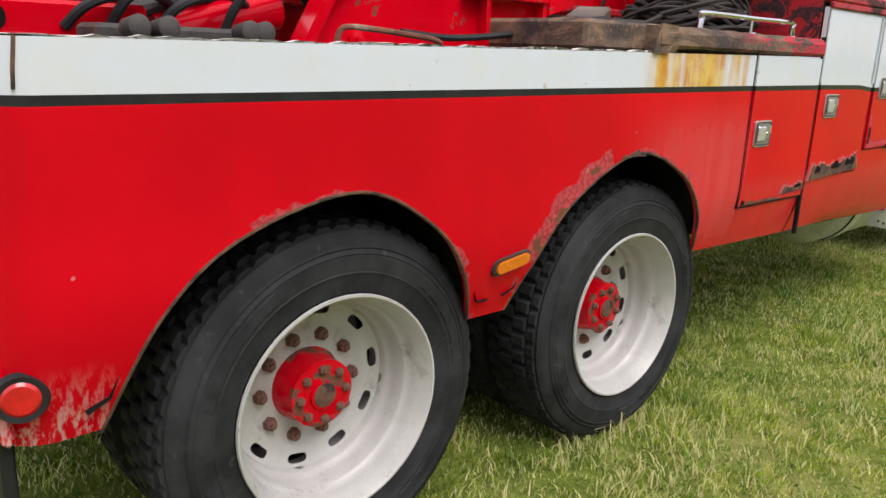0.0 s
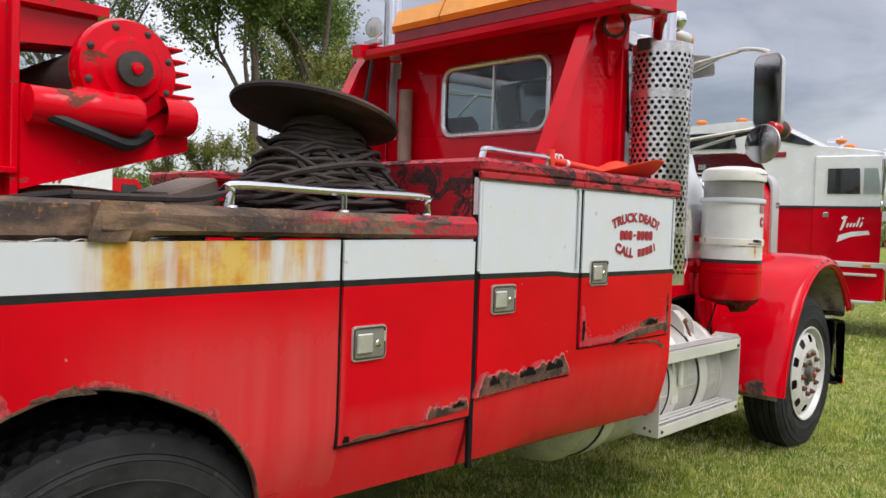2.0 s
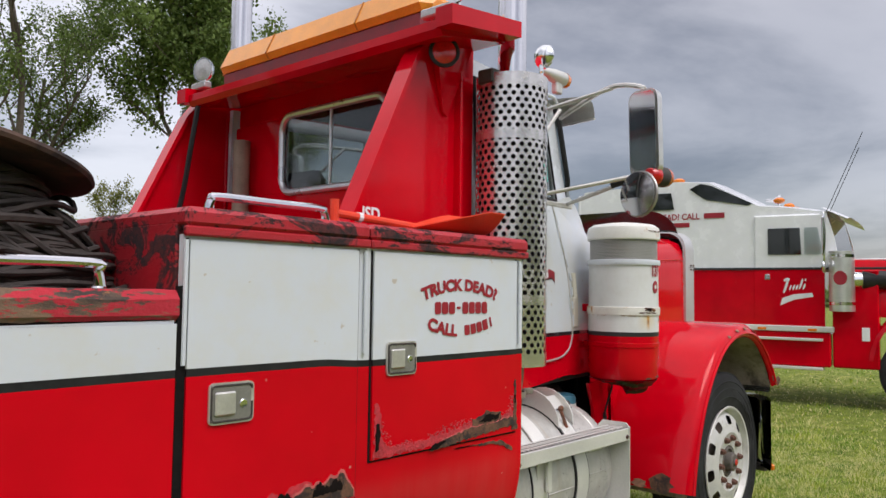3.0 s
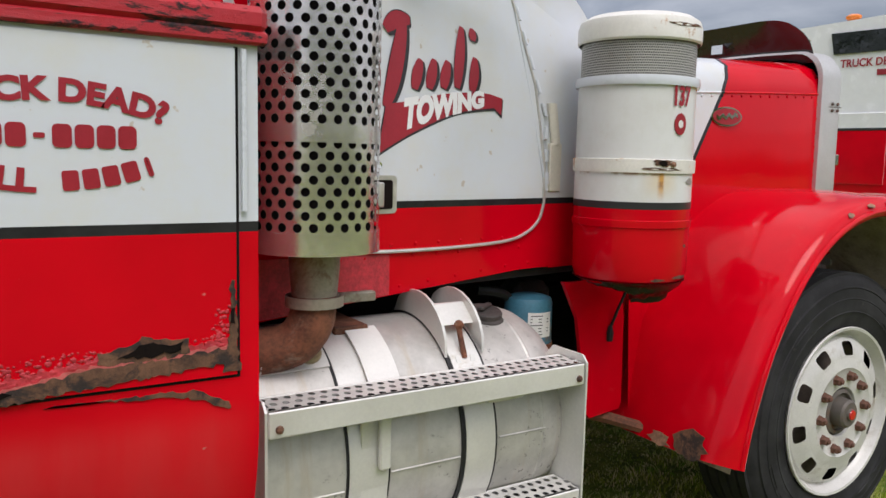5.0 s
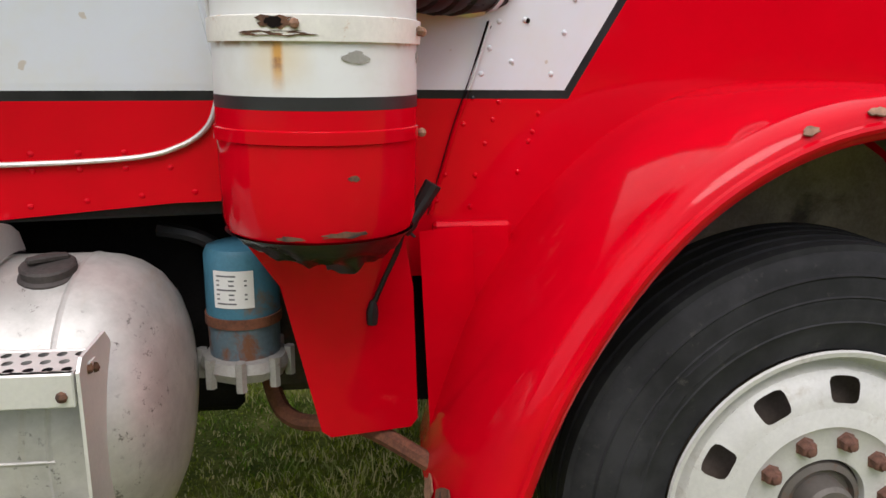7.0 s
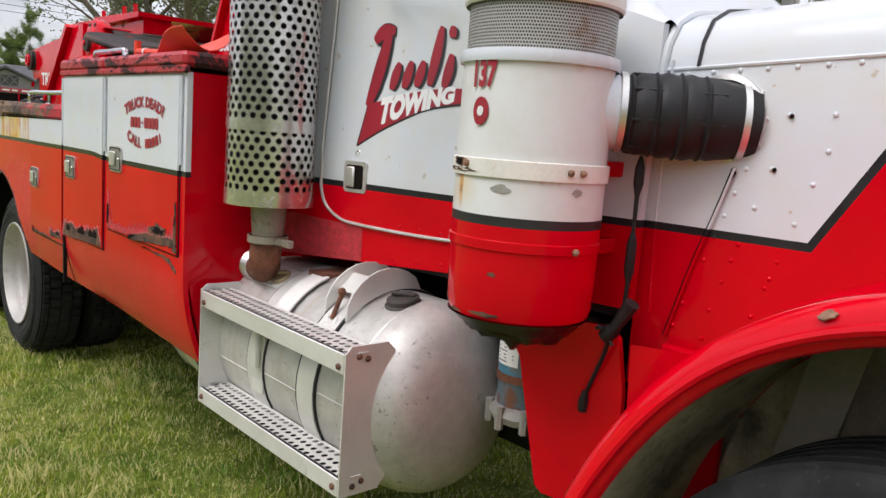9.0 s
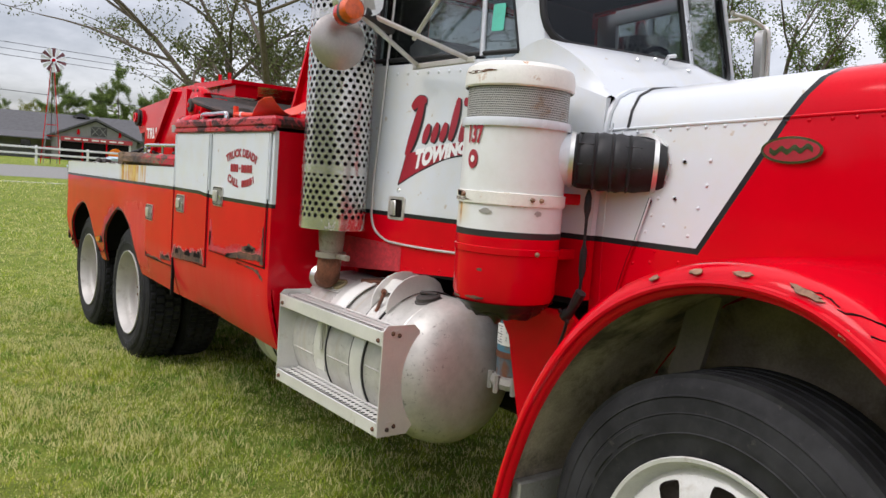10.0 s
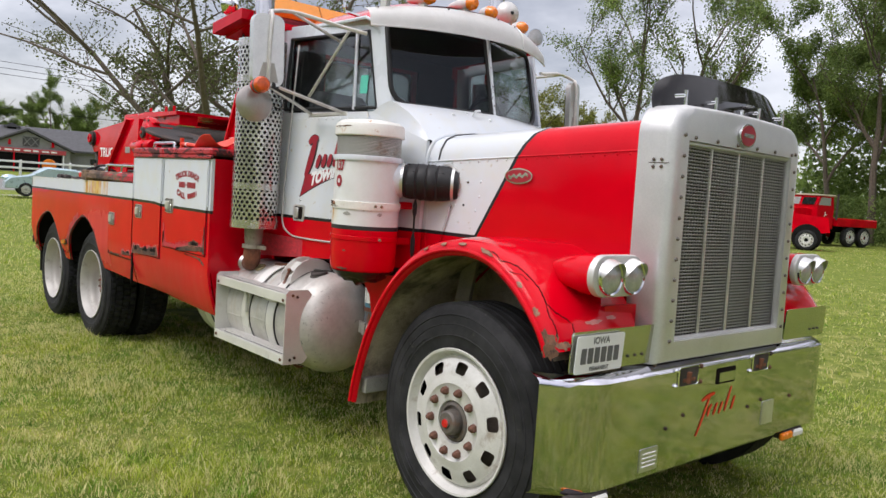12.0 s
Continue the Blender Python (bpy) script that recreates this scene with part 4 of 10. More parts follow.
# lamps along the side
at_side = lambda x, z, y=0.0: (lambda u, w, d: (x + u, tuck(z + w) + y - d, z + w))
m = part("marker_lamp", Geo().slab([(1.00 * u, w + 0.16 * u) for u, w in rounded(0.150, 0.052, 0.022)], at_side(1.663, 0.812), 0.012), GREASE, truck)
part("amber_lens", Geo().slab([(u, w + 0.16 * u) for u, w in rounded(0.128, 0.036, 0.015)], at_side(1.663, 0.812, -0.012), 0.010), AMBER, m, "amber side marker lens")
m = part("side_reflector", Geo().lathe([(0, 0.0), (0.012, 0.048), (0.0, 0.052), (-0.004, 0.054)], (0.335, 0.045, 0.735), (-0.25, -1, 0), 20), RUBBER, truck)
part("red_lens", Geo().lathe([(0.012, 0.0), (0.012, 0.030), (0.006, 0.038)], (0.335, 0.043, 0.735), (-0.25, -1, 0), 20), RED_LENS, m)
# near-black inside of the wheel wells, shade put into the colour, and the frame
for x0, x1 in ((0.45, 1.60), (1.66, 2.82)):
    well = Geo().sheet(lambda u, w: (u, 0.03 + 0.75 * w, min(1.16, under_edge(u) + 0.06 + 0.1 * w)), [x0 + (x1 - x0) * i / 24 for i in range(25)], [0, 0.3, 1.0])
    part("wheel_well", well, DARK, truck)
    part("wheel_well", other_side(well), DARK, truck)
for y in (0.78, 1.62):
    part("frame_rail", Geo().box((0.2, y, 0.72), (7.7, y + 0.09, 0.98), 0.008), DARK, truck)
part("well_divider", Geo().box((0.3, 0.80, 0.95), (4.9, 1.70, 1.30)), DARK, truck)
part("arch_edge", Geo().tube([(p.x, tuck(p.z) + 0.004, p.z) for p in arch_lines[0]], 0.006, 6), RUST_PLATE, truck)
part("arch_edge", Geo().tube([(p.x, tuck(p.z) + 0.004, p.z) for p in arch_lines[1]], 0.006, 6), RUST_PLATE, truck)
part("mud_flap_stub", Geo().box((0.30, 0.12, 0.36), (0.33, 0.75, 0.64), 0.006), RUBBER, truck)

# ---- wheels ----
def tyre_geo(lugs, width=0.27, R=0.535, bead=0.322):
    """Tyre round the y axis; its outer side faces -y at y = 0. Tread and raised sidewall marks are part of one skin."""
    w = width
    side = [(0.026, bead), (0.008, bead + 0.012), (0.001, bead + 0.050), (-0.003, bead + 0.066), (-0.005, bead + 0.069), (-0.003, bead + 0.072), (-0.0035, bead + 0.080), (-0.0035, bead + 0.082), (-0.002, bead + 0.108), (-0.002, bead + 0.110), (-0.001, bead + 0.116), (-0.003, bead + 0.119), (0.0, bead + 0.122), (0.004, R - 0.055), (0.001, R - 0.052), (0.007, R - 0.048), (0.010, R - 0.040), (0.014, R - 0.022), (0.026, R - 0.008)]
    tread = []
    if lugs:
        for y0, y1, off in ((0.034, 0.064, 0), (0.072, 0.124, 2), (0.132, 0.186, 0), (0.194, 0.240, 2)):
            tread += [(y0 - 0.001, -0.012, None), (y0, 0.0, off), (y1, 0.0, off), (y1 + 0.001, -0.012, None)]
    else:
        for y in (0.045, 0.09, 0.135, 0.18, 0.225):
            tread += [(y - 0.018, -0.008, None), (y - 0.016, 0.004, None), (y + 0.016, 0.004, None), (y + 0.018, -0.008, None)]
    n = 208 if lugs else 120
    marks = {(s * n // 360 + k) % n for s in (15, 130, 205, 300) for k in range(0, int(n * 0.13)) if k % 6 not in (0, 5)}
    loops = []
    for j, (d, r) in enumerate(side):
        loops.append([(d - (0.0035 if k in marks and j in (7, 8) else 0.0), r, k) for k in range(n)])
    for y, dr, off in tread:
        loops.append([(y, R + dr + ((0.012 if y > 0.066 else 0.004) if off is not None and (k + off) % 4 in (0, 1, 2) and (k + off) % 4 != 3 else (-0.006 if off is not None else 0.0)), k) for k in range(n)])
    for d, r in side[::-1]:
        loops.append([(w - d, r, k) for k in range(n)])
    return Geo().rings([[(r * math.cos(2 * math.pi * k / n), d, r * math.sin(2 * math.pi * k / n)) for d, r, k in loop] for loop in loops], True, False)


def dish_rim():
    prof = [(0.016, 0.301), (0.003, 0.315), (-0.004, 0.313), (-0.004, 0.307), (0.004, 0.302), (0.014, 0.298), (0.034, 0.288), (0.056, 0.281), (0.072, 0.279), (0.080, 0.272), (0.088, 0.268), (0.118, 0.264), (0.140, 0.262), (0.148, 0.254), (0.160, 0.250), (0.176, 0.247)]
    g = Geo().lathe(prof, (0, 0, 0), (0, 1, 0), 64)
    ring = lambda u, w: Vector(((0.199 + 0.048 * w) * math.cos(2 * math.pi * u), 0.186 - 0.010 * w * w, (0.199 + 0.048 * w) * math.sin(2 * math.pi * u)))
    g.pierced(ring, 10, 1, 0.29, 24, False, 0.75, 0.0, 3.4)
    g.lathe([(0.186, 0.199), (0.186, 0.188), (0.193, 0.178), (0.194, 0.15), (0.194, 0.10)], (0, 0, 0), (0, 1, 0), 60)
    g.lathe([(0.19, 0.27), (0.26, 0.27)], (0, 0, 0), (0, 1, 0), 32)
    return g


def disc_rim():
    prof = [(0.020, 0.318), (0.000, 0.333), (-0.006, 0.330), (-0.004, 0.320), (0.014, 0.312), (0.034, 0.304), (0.040, 0.296), (0.030, 0.288), (0.020, 0.284)]
    g = Geo().lathe(prof, (0, 0, 0), (0, 1, 0), 64)
    ring = lambda u, w: Vector(((0.212 + 0.072 * w) * math.cos(2 * math.pi * u), -0.006 + 0.026 * w ** 1.5, (0.212 + 0.072 * w) * math.sin(2 * math.pi * u)))
    g.pierced(ring, 10, 1, 0.36, 24, False, 0.58, 0.0, 5.0)
    g.lathe([(-0.006, 0.212), (-0.012, 0.19), (-0.015, 0.175), (-0.008, 0.166), (-0.006, 0.12), (-0.004, 0.098), (0.010, 0.094)], (0, 0, 0), (0, 1, 0), 64)
    return g


def nut(r=0.018, h=0.024):
    return Geo().lathe([(0.004, r * 1.2), (0, r * 1.2), (-0.002, r * 1.05), (-h * 0.7, r), (-h * 0.85, r * 0.82)], (0, 0, 0), (0, 1, 0), 6).lathe([(-h * 0.80, r * 0.84), (-h * 0.88, r * 0.55), (-h - 0.004, r * 0.52), (-h - 0.006, 0.0)], (0, 0, 0), (0, 1, 0), 12)


TYRE_LUG = part("tyre", tyre_geo(True, bead=0.304, R=0.490), TYRE, angle=30, fix=False).data
TYRE_RIB = part("tyre", tyre_geo(False), TYRE, angle=30, fix=False).data
RIM_DISH = part("rim", dish_rim(), RIM_DULL, angle=40).data
RIM_DISC = part("rim", disc_rim(), RIM_GREY, angle=40).data
NUT = part("lug_nut", nut(), NUT_RUST, angle=30).data
hubg = Geo().lathe([(0.20, 0.115), (0.185, 0.118), (0.12, 0.100), (0.09, 0.092), (0.088, 0.098), (0.075, 0.098), (0.072, 0.090), (0.070, 0.045), (0.062, 0.043), (0.060, 0.0)], (0, 0, 0), (0, 1, 0), 40)
HUB_RED = part("hub", hubg, red_paint("worn_hub_red", 0.9, (0.12, 0.05, 0.04)), angle=35).data
hubf = Geo().lathe([(0.03, 0.094), (0.00, 0.088), (-0.005, 0.075), (0.006, 0.070), (0.006, 0.058), (-0.035, 0.054), (-0.042, 0.046), (-0.042, 0.024), (-0.050, 0.022), (-0.052, 0.0)], (0, 0, 0), (0, 1, 0), 36)
HUB_FRONT = part("hub", hubf, HUB_GREY, angle=35).data
RUSTY_END = part("axle_end", Geo().lathe([(0.060, 0.036), (0.056, 0.034), (0.054, 0.0)], (0, 0, 0), (0, 1, 0), 20), RUST_PLATE, angle=35).data
CAPM = part("hub_cap", Geo().lathe([(-0.050, 0.02), (-0.054, 0.018), (-0.055, 0.0)], (0, 0, 0), (0, 1, 0), 16), RED_LENS, angle=30).data
DRUM = part("brake_drum", Geo().lathe([(0.07, 0.0), (0.07, 0.27), (0.10, 0.30), (0.22, 0.30)], (0, 0, 0), (0, 1, 0), 40), plain("dusty_brake_drum", (0.17, 0.135, 0.11), 0.85, vary=0.3, bump=0.3), angle=35).data
for mesh in [o for o in bpy.data.objects if o.name.split(".")[0] in ("axle_end", "brake_drum", "tyre", "rim", "lug_nut", "hub", "hub_cap")]:
    bpy.data.objects.remove(mesh)


def child(name, data, parent, m=None, label=""):
    o = new(name, data)
    o.parent = parent
    if m:
        o.matrix_basis = m
    if label:
        o["label"] = label
    return o


def wheel(x, y, z, front=False, flip=False, turn=0.0, label=""):
    w = new("wheel")
    w.parent = truck
    w.matrix_basis = Matrix.Translation((x, y, z)) @ (Matrix.Rotation(math.pi, 4, "Z") if flip else Matrix()) @ Matrix.Rotation(radians(turn), 4, "Y")
    if label:
        w["label"] = label
    child("tyre", TYRE_RIB if front else TYRE_LUG, w, None, "worn black truck tyre")
    child("rim", RIM_DISC if front else RIM_DISH, w)
    child("hub", HUB_FRONT if front else HUB_RED, w, None if front else Matrix.Translation((0, 0.035, 0)))
    for k in range(10):
        a = radians(36 * k + 10)
        child("lug_nut", NUT, w, Matrix.Translation(((0.143 if front else 0.15) * math.cos(a), -0.008 if front else 0.192, (0.143 if front else 0.15) * math.sin(a))))
    if front:
        child("brake_drum", DRUM, w)
        child("hub_cap", CAPM, w)
    else:
        child("axle_end", RUSTY_END, w, Matrix.Translation((0, 0.037, 0)))
        for k in range(8):
            a = radians(45 * k + 12)
            child("hub_bolt", NUT, w, Matrix.Translation((0.074 * math.cos(a), 0.109, 0.074 * math.sin(a))) @ Matrix.Scale(0.72, 4))
    return w


for x, z, turn in ((1.10, 0.485, 10), (2.375, 0.485, 31)):
    wheel(x, 0.055, z, False, False, turn, "outer rear wheel with a deep silver dish and a red hub")
    wheel(x, 0.62, z, False, True, turn, "inner rear wheel")
    wheel(x, 2.445, z, False, True, turn)
    wheel(x, 1.88, z, False, False, turn)
    part("rear_axle", Geo().tube([(x, 0.5, z), (x, 2.0, z)], 0.09, 14).ball((x, 1.25, z), 0.2, 16), DARK, truck)
wheel(7.33, 0.140, 0.523, True, False, 6, "front wheel with a silver ten-hole disc and rusty nuts")
wheel(7.33, 2.36, 0.523, True, True, 0)
part("front_axle", Geo().tube([(7.30, 0.3, 0.50), (7.30, 0.6, 0.42), (7.30, 1.9, 0.42), (7.30, 2.2, 0.50)], 0.055, 10), DARK, truck)

# ---- cab ----
plan.update(taper=CAB_TAPER, cab="tall")


def side_y(z):
    """The cab's side leans inward above its waist."""
    return 0.36 + 0.065 * max(0.0, z - 1.35)


def cab_piece(outline, thick=0.03, off=0.0):
    return Geo().slab(outline, lambda u, w, d: (u, side_y(w) + off + d, w), thick)


def both_sides(name, geo, mat, parent, label=""):
    a = part(name, geo, mat, parent, label)
    part(name, other_side(geo), mat, parent)
    return a


def strip_piece(x0, x1, z0, z1, thick=0.03, off=0.0):
    return Geo().sheet(lambda u, w, d=0: (u, side_y(w) + off + d, w), [x0, x1], [z0 + (z1 - z0) * i / 8 for i in range(9)], thick)


sill = lambda x: 1.035 + 0.070 * min(1.0, (x - 5.02) / 0.95)
lower = Geo().sheet(lambda u, w, d=0: (u, side_y(sill(u) + (2.0 - sill(u)) * w) + d, sill(u) + (2.0 - sill(u)) * w), [5.02, 5.3, 5.6, 5.97, 6.10], [i / 24 for i in range(25)], 0.03)
cowl_top = lambda u: 2.0 - 0.17 * (u - 6.10) / 0.38


def cowl_side(u, w, d=0):
    z = 1.10 + (cowl_top(u) - 1.10) * w
    return (u, side_y(z) + d, z)


lower.join(Geo().sheet(cowl_side, [6.10 + 0.38 * i / 6 for i in range(7)], [i / 16 for i in range(17)], 0.03))
cab = part("cab_side", lower, PAINT, truck, "white cab side over a red sill with rivets", angle=4)
part("cab_side", other_side(lower), PAINT, truck)
both_sides("cab_post", cab_piece([(5.02, 2.0), (5.20, 2.0), (5.18, 2.50), (5.02, 2.50)]), WHITE_PAINT, truck)
both_sides("cab_post", cab_piece([(6.13, 2.0), (6.20, 2.0), (6.07, 2.50), (5.99, 2.47), (5.99, 2.43)]), WHITE_PAINT, truck)
both_sides("cab_header", cab_piece([(5.18, 2.44), (6.00, 2.44), (6.06, 2.52), (5.18, 2.52)]), WHITE_PAINT, truck)
# roof: crowned, red
def roof_point(u, w):
    s = 2 * w - 1
    edge = 0.505
    crown = (1 - abs(s) ** 3.2)
    x0, x1 = 5.01, 6.10 + 0.16 * (1 - s * s)
    x = x0 + (x1 - x0) * u
    y = 1.25 + s * (1.25 - edge + (0.14 * u if s < 0 else 0.0))
    drop = 0.05 * max(0, u - 0.75) / 0.25 + 0.03 * max(0, 0.12 - u) / 0.12
    return (x, y, 2.50 + 0.18 * crown - drop * crown)


part("roof", Geo().sheet(roof_point, [i / 12 for i in range(13)], [i / 20 for i in range(21)]), RED_PAINT, truck, "red crowned cab roof")
part("roof_gutter", Geo().tube([(5.02, 0.498, 2.505), (6.02, 0.365, 2.505), (6.09, 0.37, 2.48)], 0.010, 8), WHITE_PAINT, truck)
# back wall with its sliding window
back = Geo()
for a, b in (((5.02, 0.40, 1.07), (5.05, 2.10, 2.035)), ((5.02, 0.53, 2.395), (5.05, 1.97, 2.56)), ((5.02, 0.50, 2.035), (5.05, 0.805, 2.395)), ((5.02, 1.565, 2.035), (5.05, 2.0, 2.395))):
    back.box(a, b, 0.003)
part("cab_back_wall", back, RED_PAINT, truck)
frame_line = [(5.012, 1.185 + u, 2.215 + w) for u, w in rounded(0.77, 0.37, 0.075)]
win = part("back_window", Geo().tube(frame_line + frame_line[:1], 0.017, 8), TRIM_GREY, truck, "sliding back window in a bright riveted frame")
part("pane", Geo().box((5.014, 0.80, 2.03), (5.020, 1.185, 2.40), 0.001), SCREEN, win)
part("pane", Geo().box((5.022, 1.185, 2.03), (5.028, 1.57, 2.40), 0.001), SCREEN, win)
part("mullion", Geo().box((5.006, 1.178, 2.03), (5.022, 1.192, 2.40), 0.002), TRIM_GREY, win)
# door
low_edge = smooth_line([(5.295, 0, 1.35), (5.298, 0, 1.30), (5.325, 0, 1.245), (5.385, 0, 1.210), (5.46, 0, 1.197), (5.70, 0, 1.194), (5.90, 0, 1.202), (5.985, 0, 1.224), (6.035, 0, 1.262), (6.055, 0, 1.315), (6.056, 0, 1.35)], 6)
bead = [(5.285, side_y(z) - 0.010, z) for z in (2.4, 2.0, 1.7, 1.45)] + [(p.x, side_y(1.3) - 0.010, p.z) for p in low_edge] + [(6.056, side_y(z) - 0.010, z) for z in (1.45, 1.7, 2.0)]
door_skin = strip_piece(5.295, 6.056, 1.35, 1.995, 0.012, -0.008)
door_skin.slab([(p.x, p.z) for p in low_edge], lambda u, w, d: (u, side_y(1.3) - 0.008 + d, w), 0.012)
door = part("cab_door", door_skin, PAINT, truck, "white cab door with a red lower edge", angle=4)
part("door_seal", Geo().tube(bead, 0.0055, 8), LATCH, door, "bright bead round the door")
hinge = Geo().tube([(6.066, side_y(1.35) - 0.010, 1.36), (6.066, side_y(1.97) - 0.010, 1.97)], 0.007, 8)
part("door_hinge", hinge, WHITE_PAINT, door)
for k in range(8):
    part("hinge_knuckle", Geo().tube([(6.066, side_y(1.38 + 0.074 * k) - 0.010, 1.38 + 0.074 * k), (6.066, side_y(1.42 + 0.074 * k) - 0.010, 1.42 + 0.074 * k)], 0.0095, 8), WHITE_PAINT, door)
part("door_pane", Geo().slab([(5.20, 2.02), (5.90, 2.02), (5.86, 2.44), (5.20, 2.44)], lambda u, w, d: (u, side_y(w) + 0.012 + d, w), 0.005), GLASS, door)
part("vent_pane", Geo().slab([(5.92, 2.02), (6.12, 2.02), (5.99, 2.44), (5.88, 2.44)], lambda u, w, d: (u, side_y(w) + 0.006 + d, w), 0.005), GLASS, door)
part("vent_bar", Geo().tube([(5.91, side_y(2.01) - 0.004, 2.01), (5.87, side_y(2.45) - 0.004, 2.45)], 0.012, 8), TRIM_GREY, door)
part("vent_sticker", Geo().slab(rounded(0.075, 0.10, 0.01), lambda u, w, d: (5.985 + u, side_y(2.15 + w) - 0.002 + d, 2.15 + w), 0.002), plain("green_sticker", (0.10, 0.55, 0.42), 0.5), door, "green sticker")
seal = [(5.20, 2.02), (5.20, 2.44), (5.99, 2.44), (6.13, 2.02)]
part("window_seal", Geo().tube([(x, side_y(z) - 0.003, z) for x, z in seal + seal[:1]], 0.011, 8), RUBBER, door)
other = part("cab_door", Geo().slab([(5.20, 2.02), (6.12, 2.02), (5.99, 2.44), (5.20, 2.44)], lambda u, w, d: (u, 2.5 - side_y(w) - 0.012 - d, w), 0.005), GLASS, truck)
# near-black panels added so the inside looks dim through the glass
part("cab_lining", strip_piece(5.06, 6.10, 1.12, 1.99, 0.004, 0.034), CABIN, truck)
part("cab_lining", other_side(strip_piece(5.06, 6.10, 1.12, 1.99, 0.004, 0.034)), CABIN, truck)
for a, b in (((5.053, 0.47, 1.12), (5.065, 2.03, 1.99)), ((5.053, 0.55, 2.42), (5.065, 1.95, 2.50)), ((5.053, 0.52, 1.99), (5.065, 0.79, 2.42)), ((5.053, 1.61, 1.99), (5.065, 1.98, 2.42))):
    part("cab_lining", Geo().box(a, b, 0.002), CABIN, truck)
hx, hz = 5.46, 1.355
hp = part("door_handle", Geo().slab(rounded(0.098, 0.105, 0.012), lambda u, w, d: (hx + u, side_y(hz) - 0.009 - d, hz + w), 0.006), LATCH, door, "chrome flush door handle")
# flat black patch for the shaded hollow behind the paddle
part("handle_recess", Geo().slab(rounded(0.072, 0.08, 0.008), lambda u, w, d: (hx + u, side_y(hz) - 0.0155 - d, hz + w), 0.0008), HOLE_BLACK, hp)
part("handle_paddle", Geo().box((hx - 0.028, side_y(hz) - 0.028, hz - 0.034), (hx + 0.006, side_y(hz) - 0.018, hz + 0.034), 0.004), LATCH, hp)
part("door_lock", Geo().lathe([(0, 0.0), (0.004, 0.009), (0.0, 0.012)], (hx - 0.002, side_y(1.44) - 0.008, 1.435), (0, -1, 0), 14), CHROME, door)
def rivets(points, parent, mat=None):
    for p in points:
        part("rivet", Geo().lathe([(-0.002, 0.0068), (0.0016, 0.0056), (0.0036, 0.0024), (0.0039, 0.0)], p, (0, -1, 0), 8), mat or PAINT, parent, fix=False)


rivets([(x, side_y(1.1) - 0.0005, 1.180) for x in [5.34 + 0.078 * i for i in range(9)]], cab)
rivets([(x, side_y(1.1) - 0.0005, sill(x) + 0.022) for x in [5.34 + 0.095 * i for i in range(8)]], cab)
rivets([(x, side_y(1.225) - 0.0085, 1.214) for x in [5.42 + 0.078 * i for i in range(8)]], door)
rivets([(6.155, side_y(z) + 0.008, z) for z in [1.14 + 0.085 * i for i in range(9)]], cab)
rivets([(x, side_y(1.96) - 0.0085, 1.96) for x in [5.36 + 0.07 * i for i in range(10)]], door)
part("cowl_strap", Geo().box((6.082, side_y(1.42) - 0.012, 1.355), (6.142, side_y(1.5) + 0.03, 1.515), 0.004).tube([(6.115, side_y(1.52) - 0.006, 1.51), (6.115, side_y(1.6) - 0.006, 1.645)], 0.021, 12), plain("stained_white_paint", (0.70, 0.66, 0.56), 0.5, vary=0.12, dirt=(0.40, 0.24, 0.08), dirt_at=(0.60, 0.72), dirt_scale=12), truck)
part("sill_patch", Geo().slab([(5.02, 1.04), (5.25, 1.053), (5.495, 1.072), (5.495, 1.186), (5.40, 1.190), (5.02, 1.20)], lambda u, w, d: (u, side_y(1.1) - 0.003 + d, w), 0.01), LIFTED, truck, "faded pink sill patch")
part("gap_panel", Geo().box((4.985, 0.50, 0.75), (5.02, 0.52, 1.95), 0.004), RED_PAINT, truck)
# floor, seats and wheel inside
part("cab_floor", Geo().box((5.05, 0.40, 1.07), (6.42, 2.10, 1.12)), CABIN, truck)
part("dash", Geo().box((5.95, 0.52, 1.60), (6.30, 1.98, 2.03), 0.04), CABIN, truck)
for y in (0.82, 1.70):
    seat = part("seat", Geo().box((5.20, y - 0.24, 1.35), (5.66, y + 0.24, 1.56), 0.05), SEAT, truck)
    part("seat_back", Geo().box((5.14, y - 0.23, 1.52), (5.27, y + 0.23, 2.16), 0.05), SEAT, seat)
ring = [(5.86 + 0.10 * math.sin(t) * 0.4, 1.70 + 0.22 * math.cos(t), 2.00 + 0.20 * math.sin(t)) for t in [2 * math.pi * i / 24 for i in range(25)]]
part("steering_wheel", Geo().tube(ring, 0.014, 8), CABIN, truck)
# windscreen in two flat panes that meet at a middle post
CEN = 1.23
post_edge = [Vector(drawn_in((6.20 - 0.13 * i / 4, side_y(2.0 + 0.125 * i), 2.0 + 0.125 * i))) for i in range(5)]
cowl_edge = [Vector(drawn_in(cowl_side(6.10 + 0.38 * i / 8, 1.0))) for i in range(9)]
part("headliner", Geo().box((5.06, 0.50, 2.50), (6.1, 1.95, 2.52), 0.005), CABIN, truck)
plan.update(taper=None, cab=False)
HALF = {-1: 0.685, 1: 0.60}


def ws(s, h):
    """A point of the windscreen, s across from the middle post, h up from the cowl."""
    return Vector((6.33 - (0.155 if s < 0 else 0.20) * abs(s) - 0.12 * h, CEN + s * HALF[-1 if s < 0 else 1] * (1 - 0.02 * h), 2.05 + 0.50 * h))


